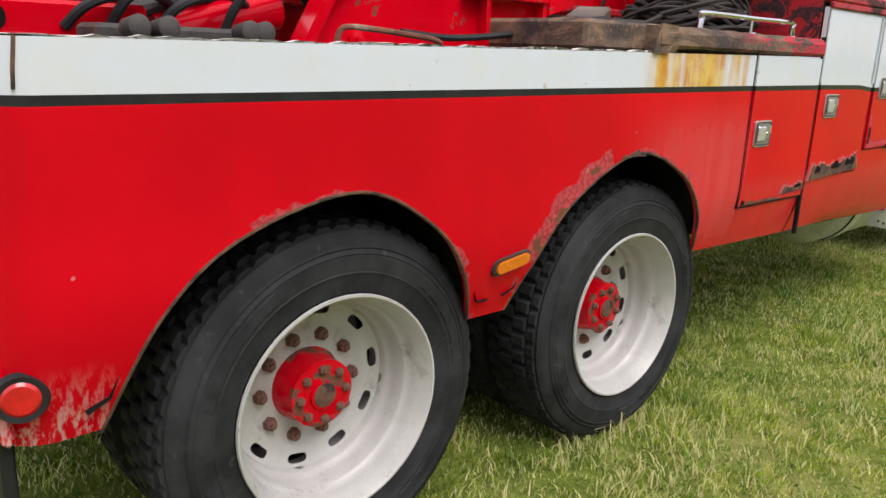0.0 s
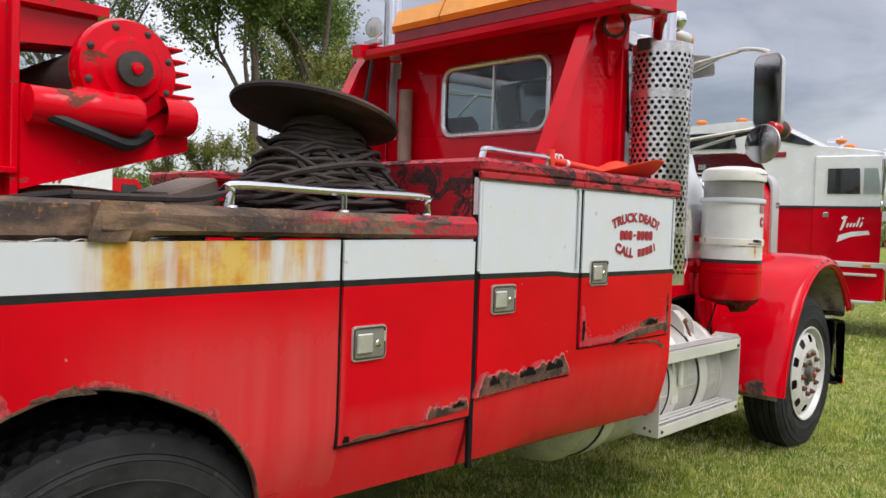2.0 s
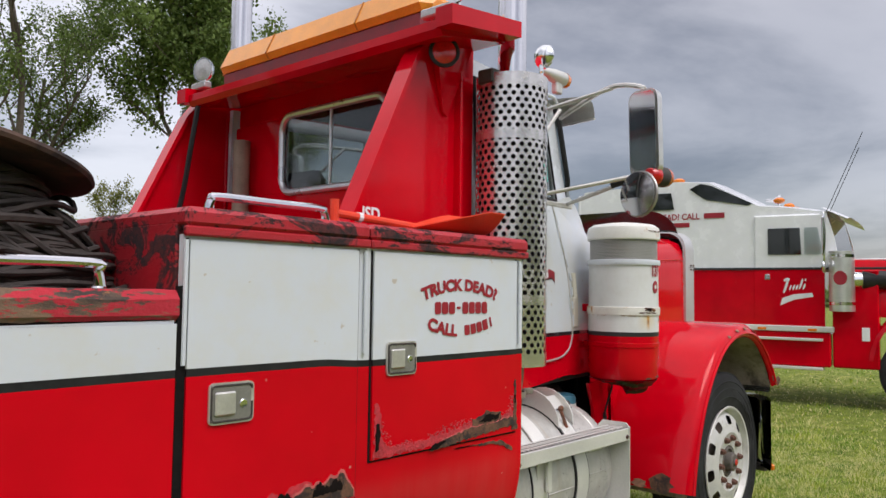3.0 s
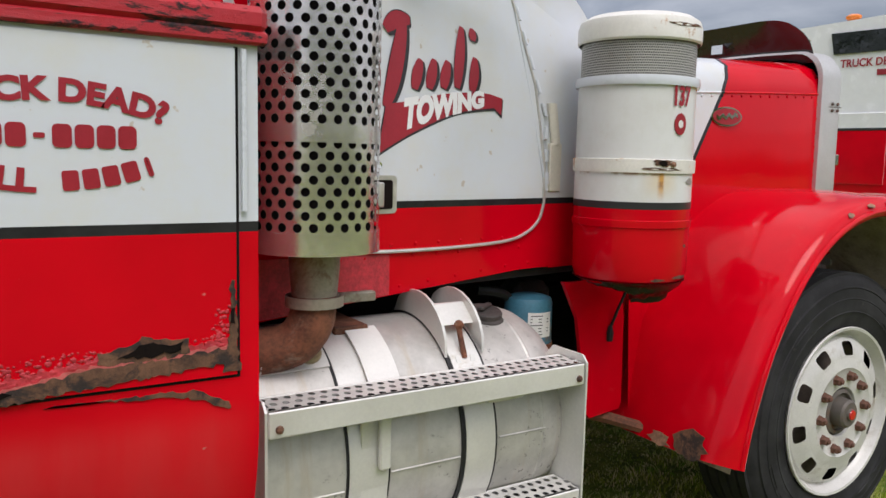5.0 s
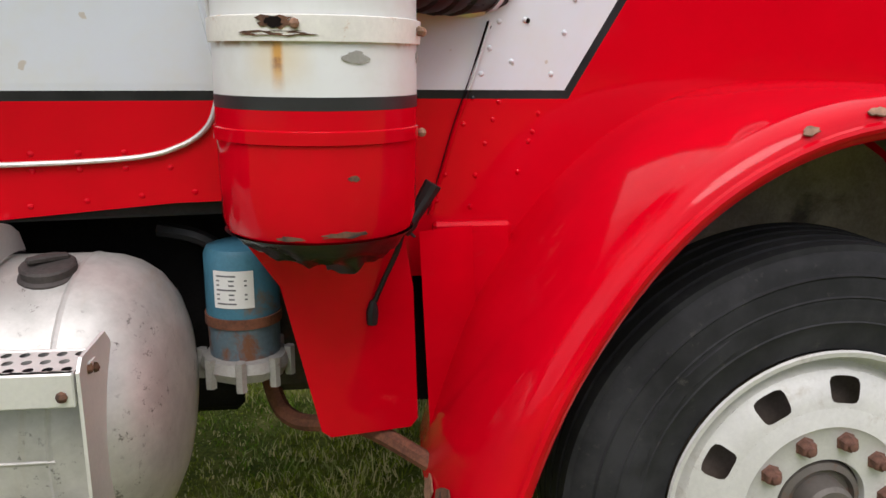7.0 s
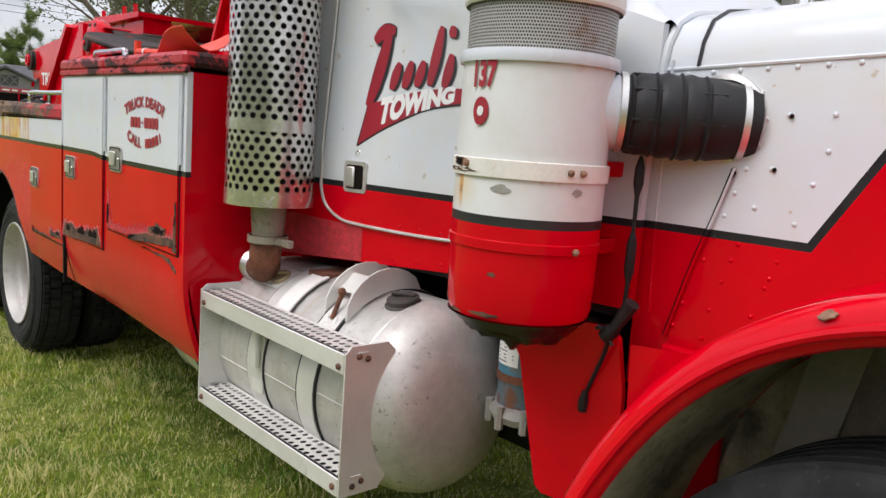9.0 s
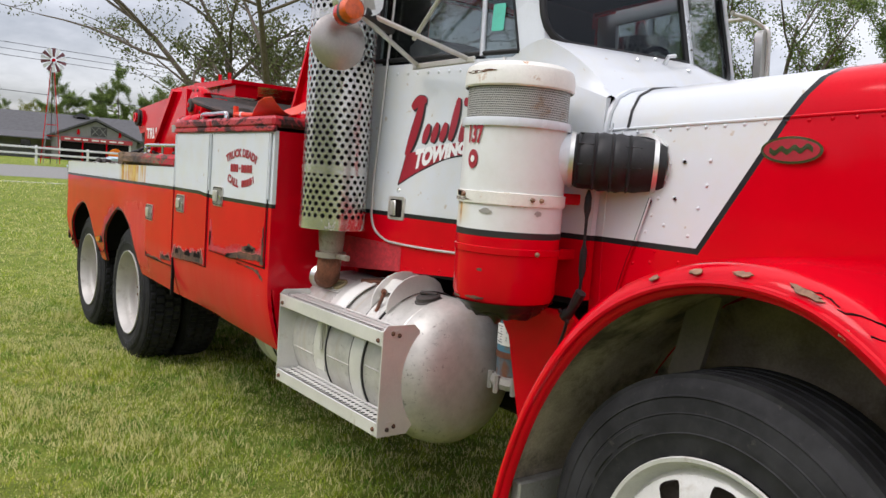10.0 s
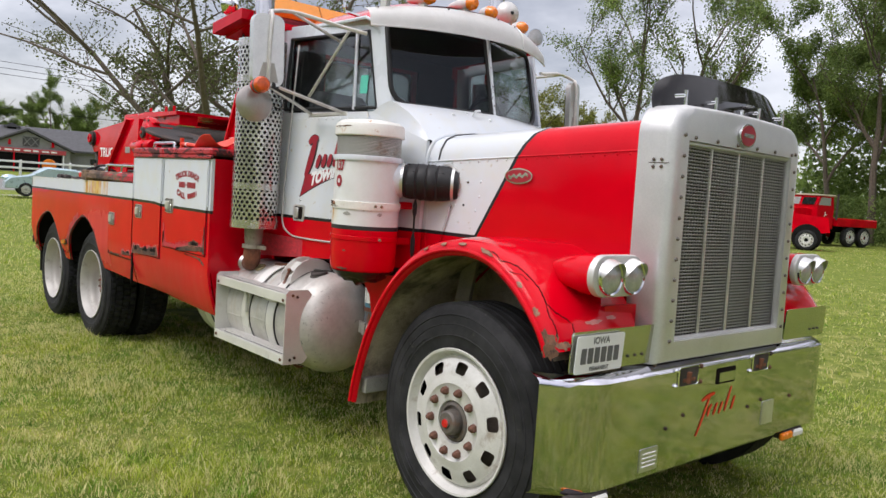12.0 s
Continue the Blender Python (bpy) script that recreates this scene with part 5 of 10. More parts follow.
for sgn in (-1, 1):
    outline = [(0.02, 0.0), (0.84, 0.0), (0.90, 0.015), (0.95, 0.055), (0.985, 0.12), (1.0, 0.20), (1.0, 0.88), (0.985, 0.95), (0.95, 0.985), (0.90, 1.0), (0.02, 1.0)]
    glass = part("windscreen", Geo().slab([(sgn * u, w) for u, w in outline], lambda u, w, d: ws(u, w) - Vector((d, 0, 0)), 0.006), SCREEN, truck, "flat tinted windscreen pane in black rubber")
    part("screen_seal", Geo().tube([ws(sgn * u, w) + Vector((0.004, 0, 0)) for u, w in outline + outline[:1]], 0.015, 8), RUBBER, glass)
part("screen_post", Geo().tube([ws(0, 0) + Vector((0.012, 0, -0.01)), ws(0, 1) + Vector((0.012, 0, 0.02))], 0.013, 8), TRIM_GREY, truck)
for z in (0.12, 0.36, 0.6, 0.84):
    part("post_screw", Geo().ball(ws(0, z) + Vector((0.025, -0.004, 0)), 0.005, 6), HUB_GREY, truck)


def cowl_front(u, w):
    s = 2 * u - 1
    a = ws(s, 0) + Vector((0, 0, 0.012))
    b = Vector((6.49, 1.25 + s * 0.63, 1.885 - 0.06 * abs(s) ** 5))
    return a.lerp(b, w) + Vector((0, 0, 0.03 * math.sin(math.pi * w)))


part("cowl", Geo().sheet(cowl_front, [i / 20 for i in range(21)], [i / 6 for i in range(7)]), PAINT, truck, "white cowl below the windscreen")
# white metal round the screen's rounded corners
corner = Geo()
for i in range(4):
    a, b = 0.25 * i, 0.25 * (i + 1)
    corner.add([post_edge[i], ws(-0.97, a) - Vector((0.012, 0, 0)), ws(-0.97, b) - Vector((0.012, 0, 0)), post_edge[i + 1]], [(0, 1, 2, 3)])
corner.add([ws(-1.0, 0.0), ws(-0.80, 0.0), ws(-0.97, 0.12) - Vector((0.010, 0, 0)), ws(-1.0, 0.22)], [(0, 1, 2, 3)])
part("corner_post", corner, WHITE_PAINT, truck, angle=60)
far_corner = Geo().sheet(lambda u, w: ws(0.97, w) * (1 - u) + Vector((6.02 - 0.08 * w, 1.93, 2.0 + 0.52 * w)) * u, [0, 0.5, 1], [0, 0.5, 1])
part("corner_post", far_corner, WHITE_PAINT, truck)


def cowl_shoulder(u, w):
    i = min(int(u * 8), 7)
    a = cowl_edge[i].lerp(cowl_edge[i + 1], u * 8 - i)
    b = cowl_front(0.0, u)
    return a.lerp(b, w) + Vector((0, 0, 0.012 * math.sin(math.pi * w)))


shoulder = Geo().sheet(cowl_shoulder, [i / 8 for i in range(9)], [0, 0.25, 0.5, 0.75, 1])
part("cowl_shoulder", shoulder, PAINT, truck)
part("cowl_shoulder", other_side(shoulder), PAINT, truck)
for s, w in ((-0.55, 0.45), (-0.35, 0.3), (-0.15, 0.5)):
    part("washer_jet", Geo().ball(Vector(cowl_front((s + 1) / 2, w)) + Vector((0, 0, 0.004)), 0.010, 8), TRIM_GREY, truck)
part("wiper_pivot", Geo().tube([Vector(cowl_front(0.34, 0.4)), Vector(cowl_front(0.34, 0.4)) + Vector((0.02, 0, 0.03)), Vector(cowl_front(0.34, 0.4)) + Vector((0.03, 0.03, 0.035))], 0.008, 8), TRIM_GREY, truck)
part("firewall", Geo().box((6.44, 0.66, 1.10), (6.47, 1.84, 1.85), 0.01), PAINT, truck)


# sun visor
def visor(u, w):
    s = 2 * u - 1
    k = 1 - s * s
    half = 0.82 if s < 0 else 0.66
    a = Vector((6.08 + 0.18 * k, 1.20 + s * half, 2.575 + 0.09 * k))
    b = Vector((6.155 + 0.20 * k, 1.20 + s * half, 2.470 + 0.03 * k))
    return a.lerp(b, w) + Vector((0.02, 0, 0.02)) * math.sin(math.pi * w)


vis = part("sun_visor", Geo().sheet(visor, [i / 24 for i in range(25)], [i / 5 for i in range(6)]), VISOR, truck, "dull aluminium sun visor over the windscreen")
part("visor_edge", Geo().tube([visor(i / 24, 1) for i in range(25)], 0.006, 6), VISOR, vis)
part("visor_seam", Geo().tube([Vector(visor(0.70, i / 5)) + Vector((0.003, 0, 0.003)) for i in range(6)], 0.004, 6), VISOR, vis)
for u in (0.04, 0.3, 0.55, 0.68, 0.73, 0.95):
    part("visor_screw", Geo().ball(Vector(visor(u, 0.12)) + Vector((0.004, -0.002, 0.003)), 0.006, 6), HUB_GREY, vis)
# two long bullet lamps and two short ones along the roof's front edge
for x, y, z, long in ((6.10, 0.80, 2.715, 0.16), (6.16, 1.09, 2.73, 0.16), (6.17, 1.25, 2.705, 0.05), (6.12, 1.59, 2.68, 0.05), (6.06, 0.55, 2.70, 0.16)):
    lampg = Geo().lathe([(-long, 0.012), (-0.75 * long, 0.024), (-0.3 * long, 0.036), (0.04, 0.042)], (x, y, z), (1, 0, -0.05), 16)
    cl = part("cab_lamp", lampg, VISOR, truck, "bullet clearance lamp")
    part("amber_lens", Geo().lathe([(0.04, 0.043), (0.075, 0.038), (0.094, 0.022), (0.098, 0.0)], (x, y, z), (1, 0, -0.05), 16), AMBER, cl)
    part("lamp_foot", Geo().box((x - 0.04, y - 0.018, z - 0.09), (x + 0.02, y + 0.018, z - 0.02), 0.006), VISOR, cl)


def work_lamp(p, way, r, back, lens, label):
    d = Vector(way).normalized()
    g = Geo().lathe([(-r * 0.75, r * 0.15), (-r * 0.65, r * 0.5), (-r * 0.35, r * 0.85), (0, r), (r * 0.12, r * 1.02), (r * 0.12, r * 0.92)], p, d, 24)
    o = part("work_lamp", g, back, truck, label)
    part("lens", Geo().lathe([(r * 0.10, r * 0.93), (r * 0.18, r * 0.6), (r * 0.22, 0.0)], p, d, 24), lens, o)
    part("stem", Geo().tube([Vector(p) - d * r * 0.3 + Vector((0, 0, -r * 0.8)), Vector(p) - d * r * 0.3 + Vector((0, 0, -r * 1.6))], 0.012, 8), CHROME, o)
    return o


work_lamp((5.96, 1.66, 2.81), (-0.9, 0.25, 0.05), 0.085, VISOR, CLEAR_LENS, "round spot lamp on the roof")
work_lamp((6.03, 1.88, 2.68), (0.9, -0.3, 0), 0.062, CHROME, CLEAR_LENS, "round chrome lamp on the roof")
work_lamp((5.78, 0.45, 2.73), (0.95, -0.2, 0), 0.062, CHROME, CLEAR_LENS, "small chrome roof lamp")
part("lamp_arm", Geo().tube([(5.76, 0.45, 2.65), (5.76, 0.46, 2.61), (5.76, 0.60, 2.60)], 0.010, 8), CHROME, truck)

# ---- hood, shell and grille ----
plan.update(taper=None, cab=False)


def hood_point(u, w, off=0.0):
    x = 6.47 + (7.86 - 6.47) * u
    side = 0.595 + 0.065 * u
    top = 1.875 + 0.075 * u
    prof = [(side, 0.90), (side - 0.003, 1.35), (side, top - 0.16), (side + 0.012, top - 0.10), (side + 0.045, top - 0.045), (side + 0.11, top - 0.012), (side + 0.24, top + 0.008), (1.25, top + 0.03)]
    full = prof + [(2.5 - y, z) for y, z in prof[-2::-1]]
    t = w * (len(full) - 1)
    i = min(int(t), len(full) - 2)
    y, z = [a + (b - a) * (t - i) for a, b in zip(full[i], full[i + 1])]
    return (x, y + (off if y < 1.25 else -off), z)


hood = part("hood", Geo().sheet(hood_point, [i / 10 for i in range(11)], [i / 28 for i in range(29)]), PAINT, truck, "long white and red hood with rows of rivets", angle=50)
part("hood_line", Geo().tube([hood_point(i / 10, 2 / 14) for i in range(11)], 0.005, 6), PAINT, hood)
rivets([Vector(hood_point(u, 2.05 / 14)) + Vector((0, -0.002, -0.016)) for k, u in enumerate([0.01 + 0.047 * i for i in range(21)])], hood)
hood_y = lambda x: 0.595 + 0.065 * (x - 6.47) / 1.39
SIDE_RIVETS = ((6.739, 1.661), (6.757, 1.604), (6.808, 1.614), (6.905, 1.618), (6.746, 1.544), (6.901, 1.539), (6.725, 1.487), (6.785, 1.492), (6.879, 1.465), (6.705, 1.429), (6.756, 1.40), (6.686, 1.372), (6.851, 1.373), (6.729, 1.309), (6.824, 1.283), (6.716, 1.269), (6.699, 1.214), (6.812, 1.241), (6.803, 1.218), (6.78, 1.146), (6.677, 1.14), (6.606, 1.143), (6.586, 1.082), (6.666, 1.066), (6.668, 1.317), (6.647, 1.259))
rivets([(x, hood_y(x) - 0.003, z) for x, z in SIDE_RIVETS], hood)
for x, z in ((6.81, 1.612), (6.787, 1.49)):
    part("missing_rivet", Geo().ball((x + 0.004, hood_y(x) - 0.004, z), 0.006, 6), HOLE_BLACK, hood)
slant_edge = smooth_line([(6.700, 0.592, 1.487), (6.695, 0.592, 1.469), (6.66, 0.592, 1.356), (6.622, 0.592, 1.244), (6.568, 0.592, 1.05)], 4)
part("hood_edge", Geo().tube([p + Vector((0.003, -0.001, 0)) for p in slant_edge], 0.0032, 6), PAINT, hood)
part("hood_gap", Geo().tube([p + Vector((-0.004, 0.001, 0)) for p in slant_edge], 0.0014, 6), HOLE_BLACK, hood)
part("torn_gap", Geo().slab([(6.700, 1.49), (6.678, 1.43), (6.668, 1.385), (6.682, 1.425), (6.694, 1.455), (6.706, 1.475)], lambda u, w, d: (u, 0.594 + d, w), 0.003), HOLE_BLACK, hood)
part("cowl_seam", Geo().tube([(6.505, 0.595, 1.74), (6.506, 0.595, 1.35), (6.516, 0.595, 1.10)], 0.004, 6), PAINT, hood)
rivets([Vector(hood_point(0.985, w)) for w in [0.02 + 0.0105 * i for i in range(13)]], hood)
seam = [Vector(hood_point(0.0, w)) + Vector((0.01, -0.004, 0.004)) for w in [0.10 + 0.8 * i / 30 for i in range(31)]]
part("hood_seal", Geo().tube(seam, 0.012, 8), PAINT, hood)
seam = [Vector(hood_point(0.075, w)) + Vector((0, -0.002, 0.003)) for w in [0.143 + 0.714 * i / 30 for i in range(31)]]
part("hood_seam", Geo().tube(seam, 0.005, 6), STRIPE_BLACK, hood)
badge = part("hood_badge", Geo().slab([(0.095 * math.cos(t), 0.040 * math.sin(t)) for t in [2 * math.pi * i / 28 for i in range(28)]], lambda u, w, d: (7.165 + u, 0.626 - d, 1.655 + w), 0.008), CHROME, truck, "oval red maker's badge in chrome")
part("badge_field", Geo().slab([(0.086 * math.cos(t), 0.033 * math.sin(t)) for t in [2 * math.pi * i / 28 for i in range(28)]], lambda u, w, d: (7.165 + u, 0.619 - d, 1.655 + w), 0.002), TEXT_RED, badge)
part("badge_bar", Geo().slab([(u, w + 0.1 * u + 0.006 * math.sin(u * 160)) for u, w in [(-0.066 + 0.132 * i / 24, -0.007) for i in range(25)] + [(0.066 - 0.132 * i / 24, 0.009) for i in range(25)]], lambda u, w, d: (7.165 + u, 0.617 - d, 1.655 + w), 0.002), CHROME, badge)
# radiator shell
plan.update(taper=((7.0, 0.94), (9.0, 0.94)), middle=1.228)


def shell_ring(x, grow, n=6):
    w, h, r = 1.25 + 2 * grow, 1.115 + grow, 0.13
    out = [(0.5 * w, -0.5 * h), (0.5 * w, 0.5 * h - r)] + [(0.5 * w - r + r * math.cos(radians(90 * i / n)), 0.5 * h - r + r * math.sin(radians(90 * i / n))) for i in range(1, n)]
    top = [(s * (0.5 * w - r), 0.5 * h + 0.012 * (1 - s * s)) for s in (1, 0.6, 0.2, -0.2, -0.6, -1)]
    full = out + top + [(-u, z) for u, z in out[::-1]]
    return [Vector((x - 0.012 * (z + 0.5) , 1.25 + u, 1.435 + z)) for u, z in full]


shell = Geo().rings([shell_ring(7.845, -0.02), shell_ring(7.85, 0.0), shell_ring(7.985, 0.0), shell_ring(8.005, -0.008), shell_ring(8.022, -0.028), shell_ring(8.028, -0.06)], True, False)
inner = [(0.525, -0.46), (0.525, 0.40), (0.515, 0.425), (0.5, 0.435)]
inner = inner + [(s, 0.437) for s in (0.3, 0.1, -0.1, -0.3)] + [(-u, z) for u, z in inner[::-1]]
outer = shell_ring(8.028, -0.06)
loop_in = []
for p in outer:
    u, z = p.y - 1.25, p.z - 1.435
    loop_in.append(Vector((8.028 - 0.012 * (z + 0.5), 1.25 + max(-0.505, min(0.505, u)), 1.435 + max(-0.46, min(0.405, z)))))
shell.rings([outer, loop_in, [p + Vector((-0.03, 0, 0)) for p in loop_in]], True, False)
sh = part("radiator_shell", shell, SHELL_ALU, truck, "satin aluminium radiator shell")
plan["taper"] = None
first_bolt = part("shell_bolt", Geo().ball((0, 0, 0), 0.009, 8), HUB_GREY, sh)
first_bolt.matrix_basis = Matrix.Translation((8.030, 0.716, 0.98))
for p in [(8.030 - 0.012 * k * 0.088, 1.228 + s * 0.512, 0.98 + 0.088 * k) for k in range(11) for s in (-1, 1)][1:] + [(8.018, 0.80 + 0.18 * k, 1.855) for k in range(6)]:
    again(first_bolt, m=Matrix.Translation(p))
plan["taper"] = ((7.0, 0.94), (9.0, 0.94))
for z in (1.72, 1.75):
    for x in (7.925, 7.965):
        part("shell_bolt", Geo().ball((x, 0.622, z), 0.008, 8), HUB_GREY, sh)
part("shell_seam", Geo().box((7.90, 0.622, 1.735), (8.0, 0.627, 1.738), 0.001), HUB_GREY, sh)
oval = [(0.075 * math.cos(t), 0.055 * math.sin(t)) for t in [2 * math.pi * i / 28 for i in range(28)]]
bd = part("shell_badge", Geo().slab(oval, lambda u, w, d: (8.018 + d, 1.25 + u, 1.905 + w), 0.010), CHROME, sh)
part("badge_field", Geo().slab([(0.9 * u, 0.86 * w) for u, w in oval], lambda u, w, d: (8.028 + d, 1.25 + u, 1.905 + w), 0.002), TEXT_RED, bd)
part("badge_bar", Geo().slab(rounded(0.10, 0.018, 0.008), lambda u, w, d: (8.030 + d, 1.25 + u, 1.905 + w), 0.002), CHROME, bd)
SLAT_GREY = plain("dulled_grille_metal", (0.36, 0.36, 0.35), 0.45, 0.8, vary=0.12)
grille = part("grille", Geo().box((7.965, 0.74, 0.98), (7.972, 1.76, 1.83), 0.002), DARK, truck, "grey louvred grille in five panels")
slat = part("slat", Geo().box((7.975, 0.745, -0.0032), (7.992, 1.755, 0.0032), 0.0015), SLAT_GREY, grille)
for k in range(1, 58):
    again(slat, m=Matrix.Translation((0, 0, 0.985 + 0.0146 * k)))
slat.matrix_basis = Matrix.Translation((0, 0, 0.985))
rods = Geo()
for k in range(40):
    y = 0.757 + 0.0253 * k
    rods.box((7.980, y - 0.0014, 0.985), (7.988, y + 0.0014, 1.825), 0.0006)
part("grille_mesh", rods, SLAT_GREY, grille, fix=False)
for s in (-0.255, 0.0, 0.255):
    part("grille_bar", Geo().tube([(7.998, 1.25 + s, 0.98), (7.988, 1.25 + s, 1.83)], 0.007, 8), BRUSHED, grille)
frame_pts = [(8.004, 0.74, 0.978), (7.994, 0.74, 1.832), (7.994, 1.76, 1.832), (8.004, 1.76, 0.978), (8.004, 0.74, 0.978)]
part("grille_frame", Geo().tube(frame_pts, 0.014, 8), SHELL_ALU, grille)
# bug deflector and mascot
plan.update(taper=None, middle=1.25)
defl = Geo().sheet(lambda u, w, d=0: (7.86 - 0.05 * w + 0.06 * (1 - (2 * u - 1) ** 2) + d, 1.325 + (2 * u - 1) * 0.62 * (1 - 0.12 * w ** 3), 1.940 + (0.225 - 0.06 * abs(2 * u - 1) ** 6) * w), [i / 24 for i in range(25)], [i / 6 for i in range(7)], 0.005)
df = part("bug_deflector", defl, SMOKED, truck, "dark smoked hood deflector")
for y in (0.80, 1.05, 1.45, 1.70):
    part("deflector_post", Geo().tube([(7.95, y, 1.96), (7.95, y, 2.06)], 0.010, 8).box((7.90, y - 0.012, 2.03), (7.955, y + 0.012, 2.045), 0.004), CHROME, df)
part("hood_ornament", Geo().box((7.93, 1.235, 1.97), (7.98, 1.265, 2.03), 0.008).slab([(-0.10, 0.0), (0.06, 0.012), (0.06, 0.02), (-0.10, 0.045)], lambda u, w, d: (7.95 + u, 1.215 + d, 2.03 + w), 0.07), CHROME, truck, "bird-like chrome mascot block")
# bumper
BUMPER = plain("dulled_bright_steel", (0.56, 0.555, 0.61), 0.07, 1.0, vary=0.16, scale=2.5, fine=14, bump=0.09)
def bumper_point(u, w):
    s = 2 * u - 1
    y = 1.255 + s * 1.185
    back = 0.16 * max(0.0, (abs(s) - 0.80) / 0.20) ** 2.0
    z0, z1 = 0.39, 0.872
    zz = z0 + (z1 - z0) * w
    roll = 0.05 * (max(0, w - 0.93) / 0.07) ** 2 + 0.03 * (max(0, 0.05 - w) / 0.05) ** 2
    return (8.04 - back - roll, y, zz)


bump = part("bumper", Geo().sheet(bumper_point, [i / 60 for i in range(61)], [0, 0.02, 0.05, 0.1, 0.3, 0.5, 0.7, 0.9, 0.94, 0.97, 1.0]), BUMPER, truck, "tall mirror-polished steel bumper")
part("bumper_lip", Geo().sheet(lambda u, w: Vector(bumper_point(u, 1)) + Vector((-0.10 * w, 0, 0.002 - 0.01 * w)), [i / 40 for i in range(41)], [0, 1]), MIRROR_STEEL, bump)
part("bumper_back", Geo().box((7.86, 0.35, 0.45), (7.93, 2.12, 0.84), 0.01), DARK, bump)
for y in (0.875, 1.535):
    part("tow_hook_opening", Geo().slab(rounded(0.16, 0.085, 0.010), lambda u, w, d: (8.0405 + d, y + u, 0.815 + w), 0.002), GREASE, bump, "rusty tow hook pocket")
    part("pocket_rim", Geo().tube([(8.043, y + u, 0.815 + w) for u, w in rounded(0.16, 0.085, 0.010)] + [(8.043, y + 0.08, 0.815)], 0.004, 6), CHROME, bump)
    part("tow_pin", Geo().tube([(8.046, y - 0.005, 0.785), (8.050, y - 0.005, 0.835)], 0.012, 10), RUST_PIPE, bump)
    part("pocket_web", Geo().box((8.042, y - 0.045, 0.790), (8.046, y + 0.055, 0.806), 0.003), RUST_PIPE, bump)
    for dy in (-0.10, 0.10):
        for dz in (-0.035, 0.035):
            part("bolt", Geo().ball((8.042, y + dy, 0.815 + dz), 0.012, 8), RUST_PLATE if dy > 0 else CHROME, bump)
part("step_opening", Geo().slab(rounded(0.17, 0.075, 0.006), lambda u, w, d: (8.0405 + d, 1.205 + u, 0.785 + w), 0.002), HOLE_BLACK, bump)
part("step_opening_back", Geo().slab(rounded(0.14, 0.045, 0.004), lambda u, w, d: (8.0428 + d, 1.215 + u, 0.778 + w), 0.001), OLIVE, bump)
part("air_slot_patch", Geo().slab(rounded(0.13, 0.10, 0.006), lambda u, w, d: (8.0405 + d, 0.615 + u, 0.485 + w), 0.003), BRUSHED, bump)
for k in range(4):
    part("slot_bar", Geo().box((8.043, 0.565, 0.455 + 0.018 * k), (8.047, 0.665, 0.462 + 0.018 * k), 0.002), TEXT_WHITE, bump)
part("air_slot_patch", Geo().slab(rounded(0.12, 0.12, 0.006), lambda u, w, d: (8.0405 + d, 1.66 + u, 0.545 + w), 0.003), BRUSHED, bump)
for y, z in ((0.73, 0.60), (0.86, 0.64), (1.45, 0.60), (1.58, 0.62), (1.90, 0.60)):
    part("bolt", Geo().ball((8.040, y, z), 0.010, 8), RUST_PLATE, bump)


def brush(points, width, place, deep=0.002):
    """A painted stroke that swells and thins."""
    line = smooth_line([(u, w, 0) for u, w in points], 7)
    n = len(line)
    left, right = [], []
    for i, p in enumerate(line):
        way = (line[min(i + 1, n - 1)] - line[max(i - 1, 0)]).normalized()
        nrm = Vector((-way.y, way.x, 0))
        h = width * (0.25 + 0.75 * math.sin(math.pi * (0.12 + 0.8 * i / (n - 1)))) * 0.5
        left.append(p + nrm * h)
        right.append(p - nrm * h)
    g = Geo()
    verts = [Vector(place(p.x, p.y, 0)) for p in left] + [Vector(place(p.x, p.y, 0)) for p in right]
    g.add(verts, [(i, i + 1, n + i + 1, n + i) for i in range(n - 1)])
    return g


on_bumper = lambda u, w, d: (8.0425, 1.10 + u, 0.625 + w)
for pts, width in (([(-0.09, 0.06), (-0.04, 0.075), (0.02, 0.085)], 0.018), ([(-0.02, 0.08), (-0.06, 0.0), (-0.12, -0.10)], 0.016), ([(-0.03, -0.02), (-0.02, 0.01), (0.0, 0.035)], 0.016), ([(0.02, -0.02), (0.035, 0.01), (0.05, 0.035)], 0.016), ([(0.07, -0.02), (0.085, 0.01), (0.10, 0.035)], 0.016), ([(0.12, -0.015), (0.145, 0.045), (0.17, 0.10)], 0.016), ([(0.18, -0.015), (0.195, 0.015), (0.21, 0.05)], 0.016)):
    part("script_stroke", brush(pts, width, on_bumper), ORANGE_PLASTIC, bump)
for y in (0.235, 1.985):
    sig = part("bumper_lamp", Geo().box((7.97, y - 0.10, 0.355), (8.04, y + 0.13, 0.405), 0.012), GREASE, bump)
    part("amber_lens", Geo().box((8.025, y - 0.13, 0.358), (8.052, y - 0.01, 0.398), 0.008), AMBER, sig)
    part("clear_lens", Geo().box((8.025, y + 0.01, 0.360), (8.052, y + 0.11, 0.396), 0.008), PAPER, sig)
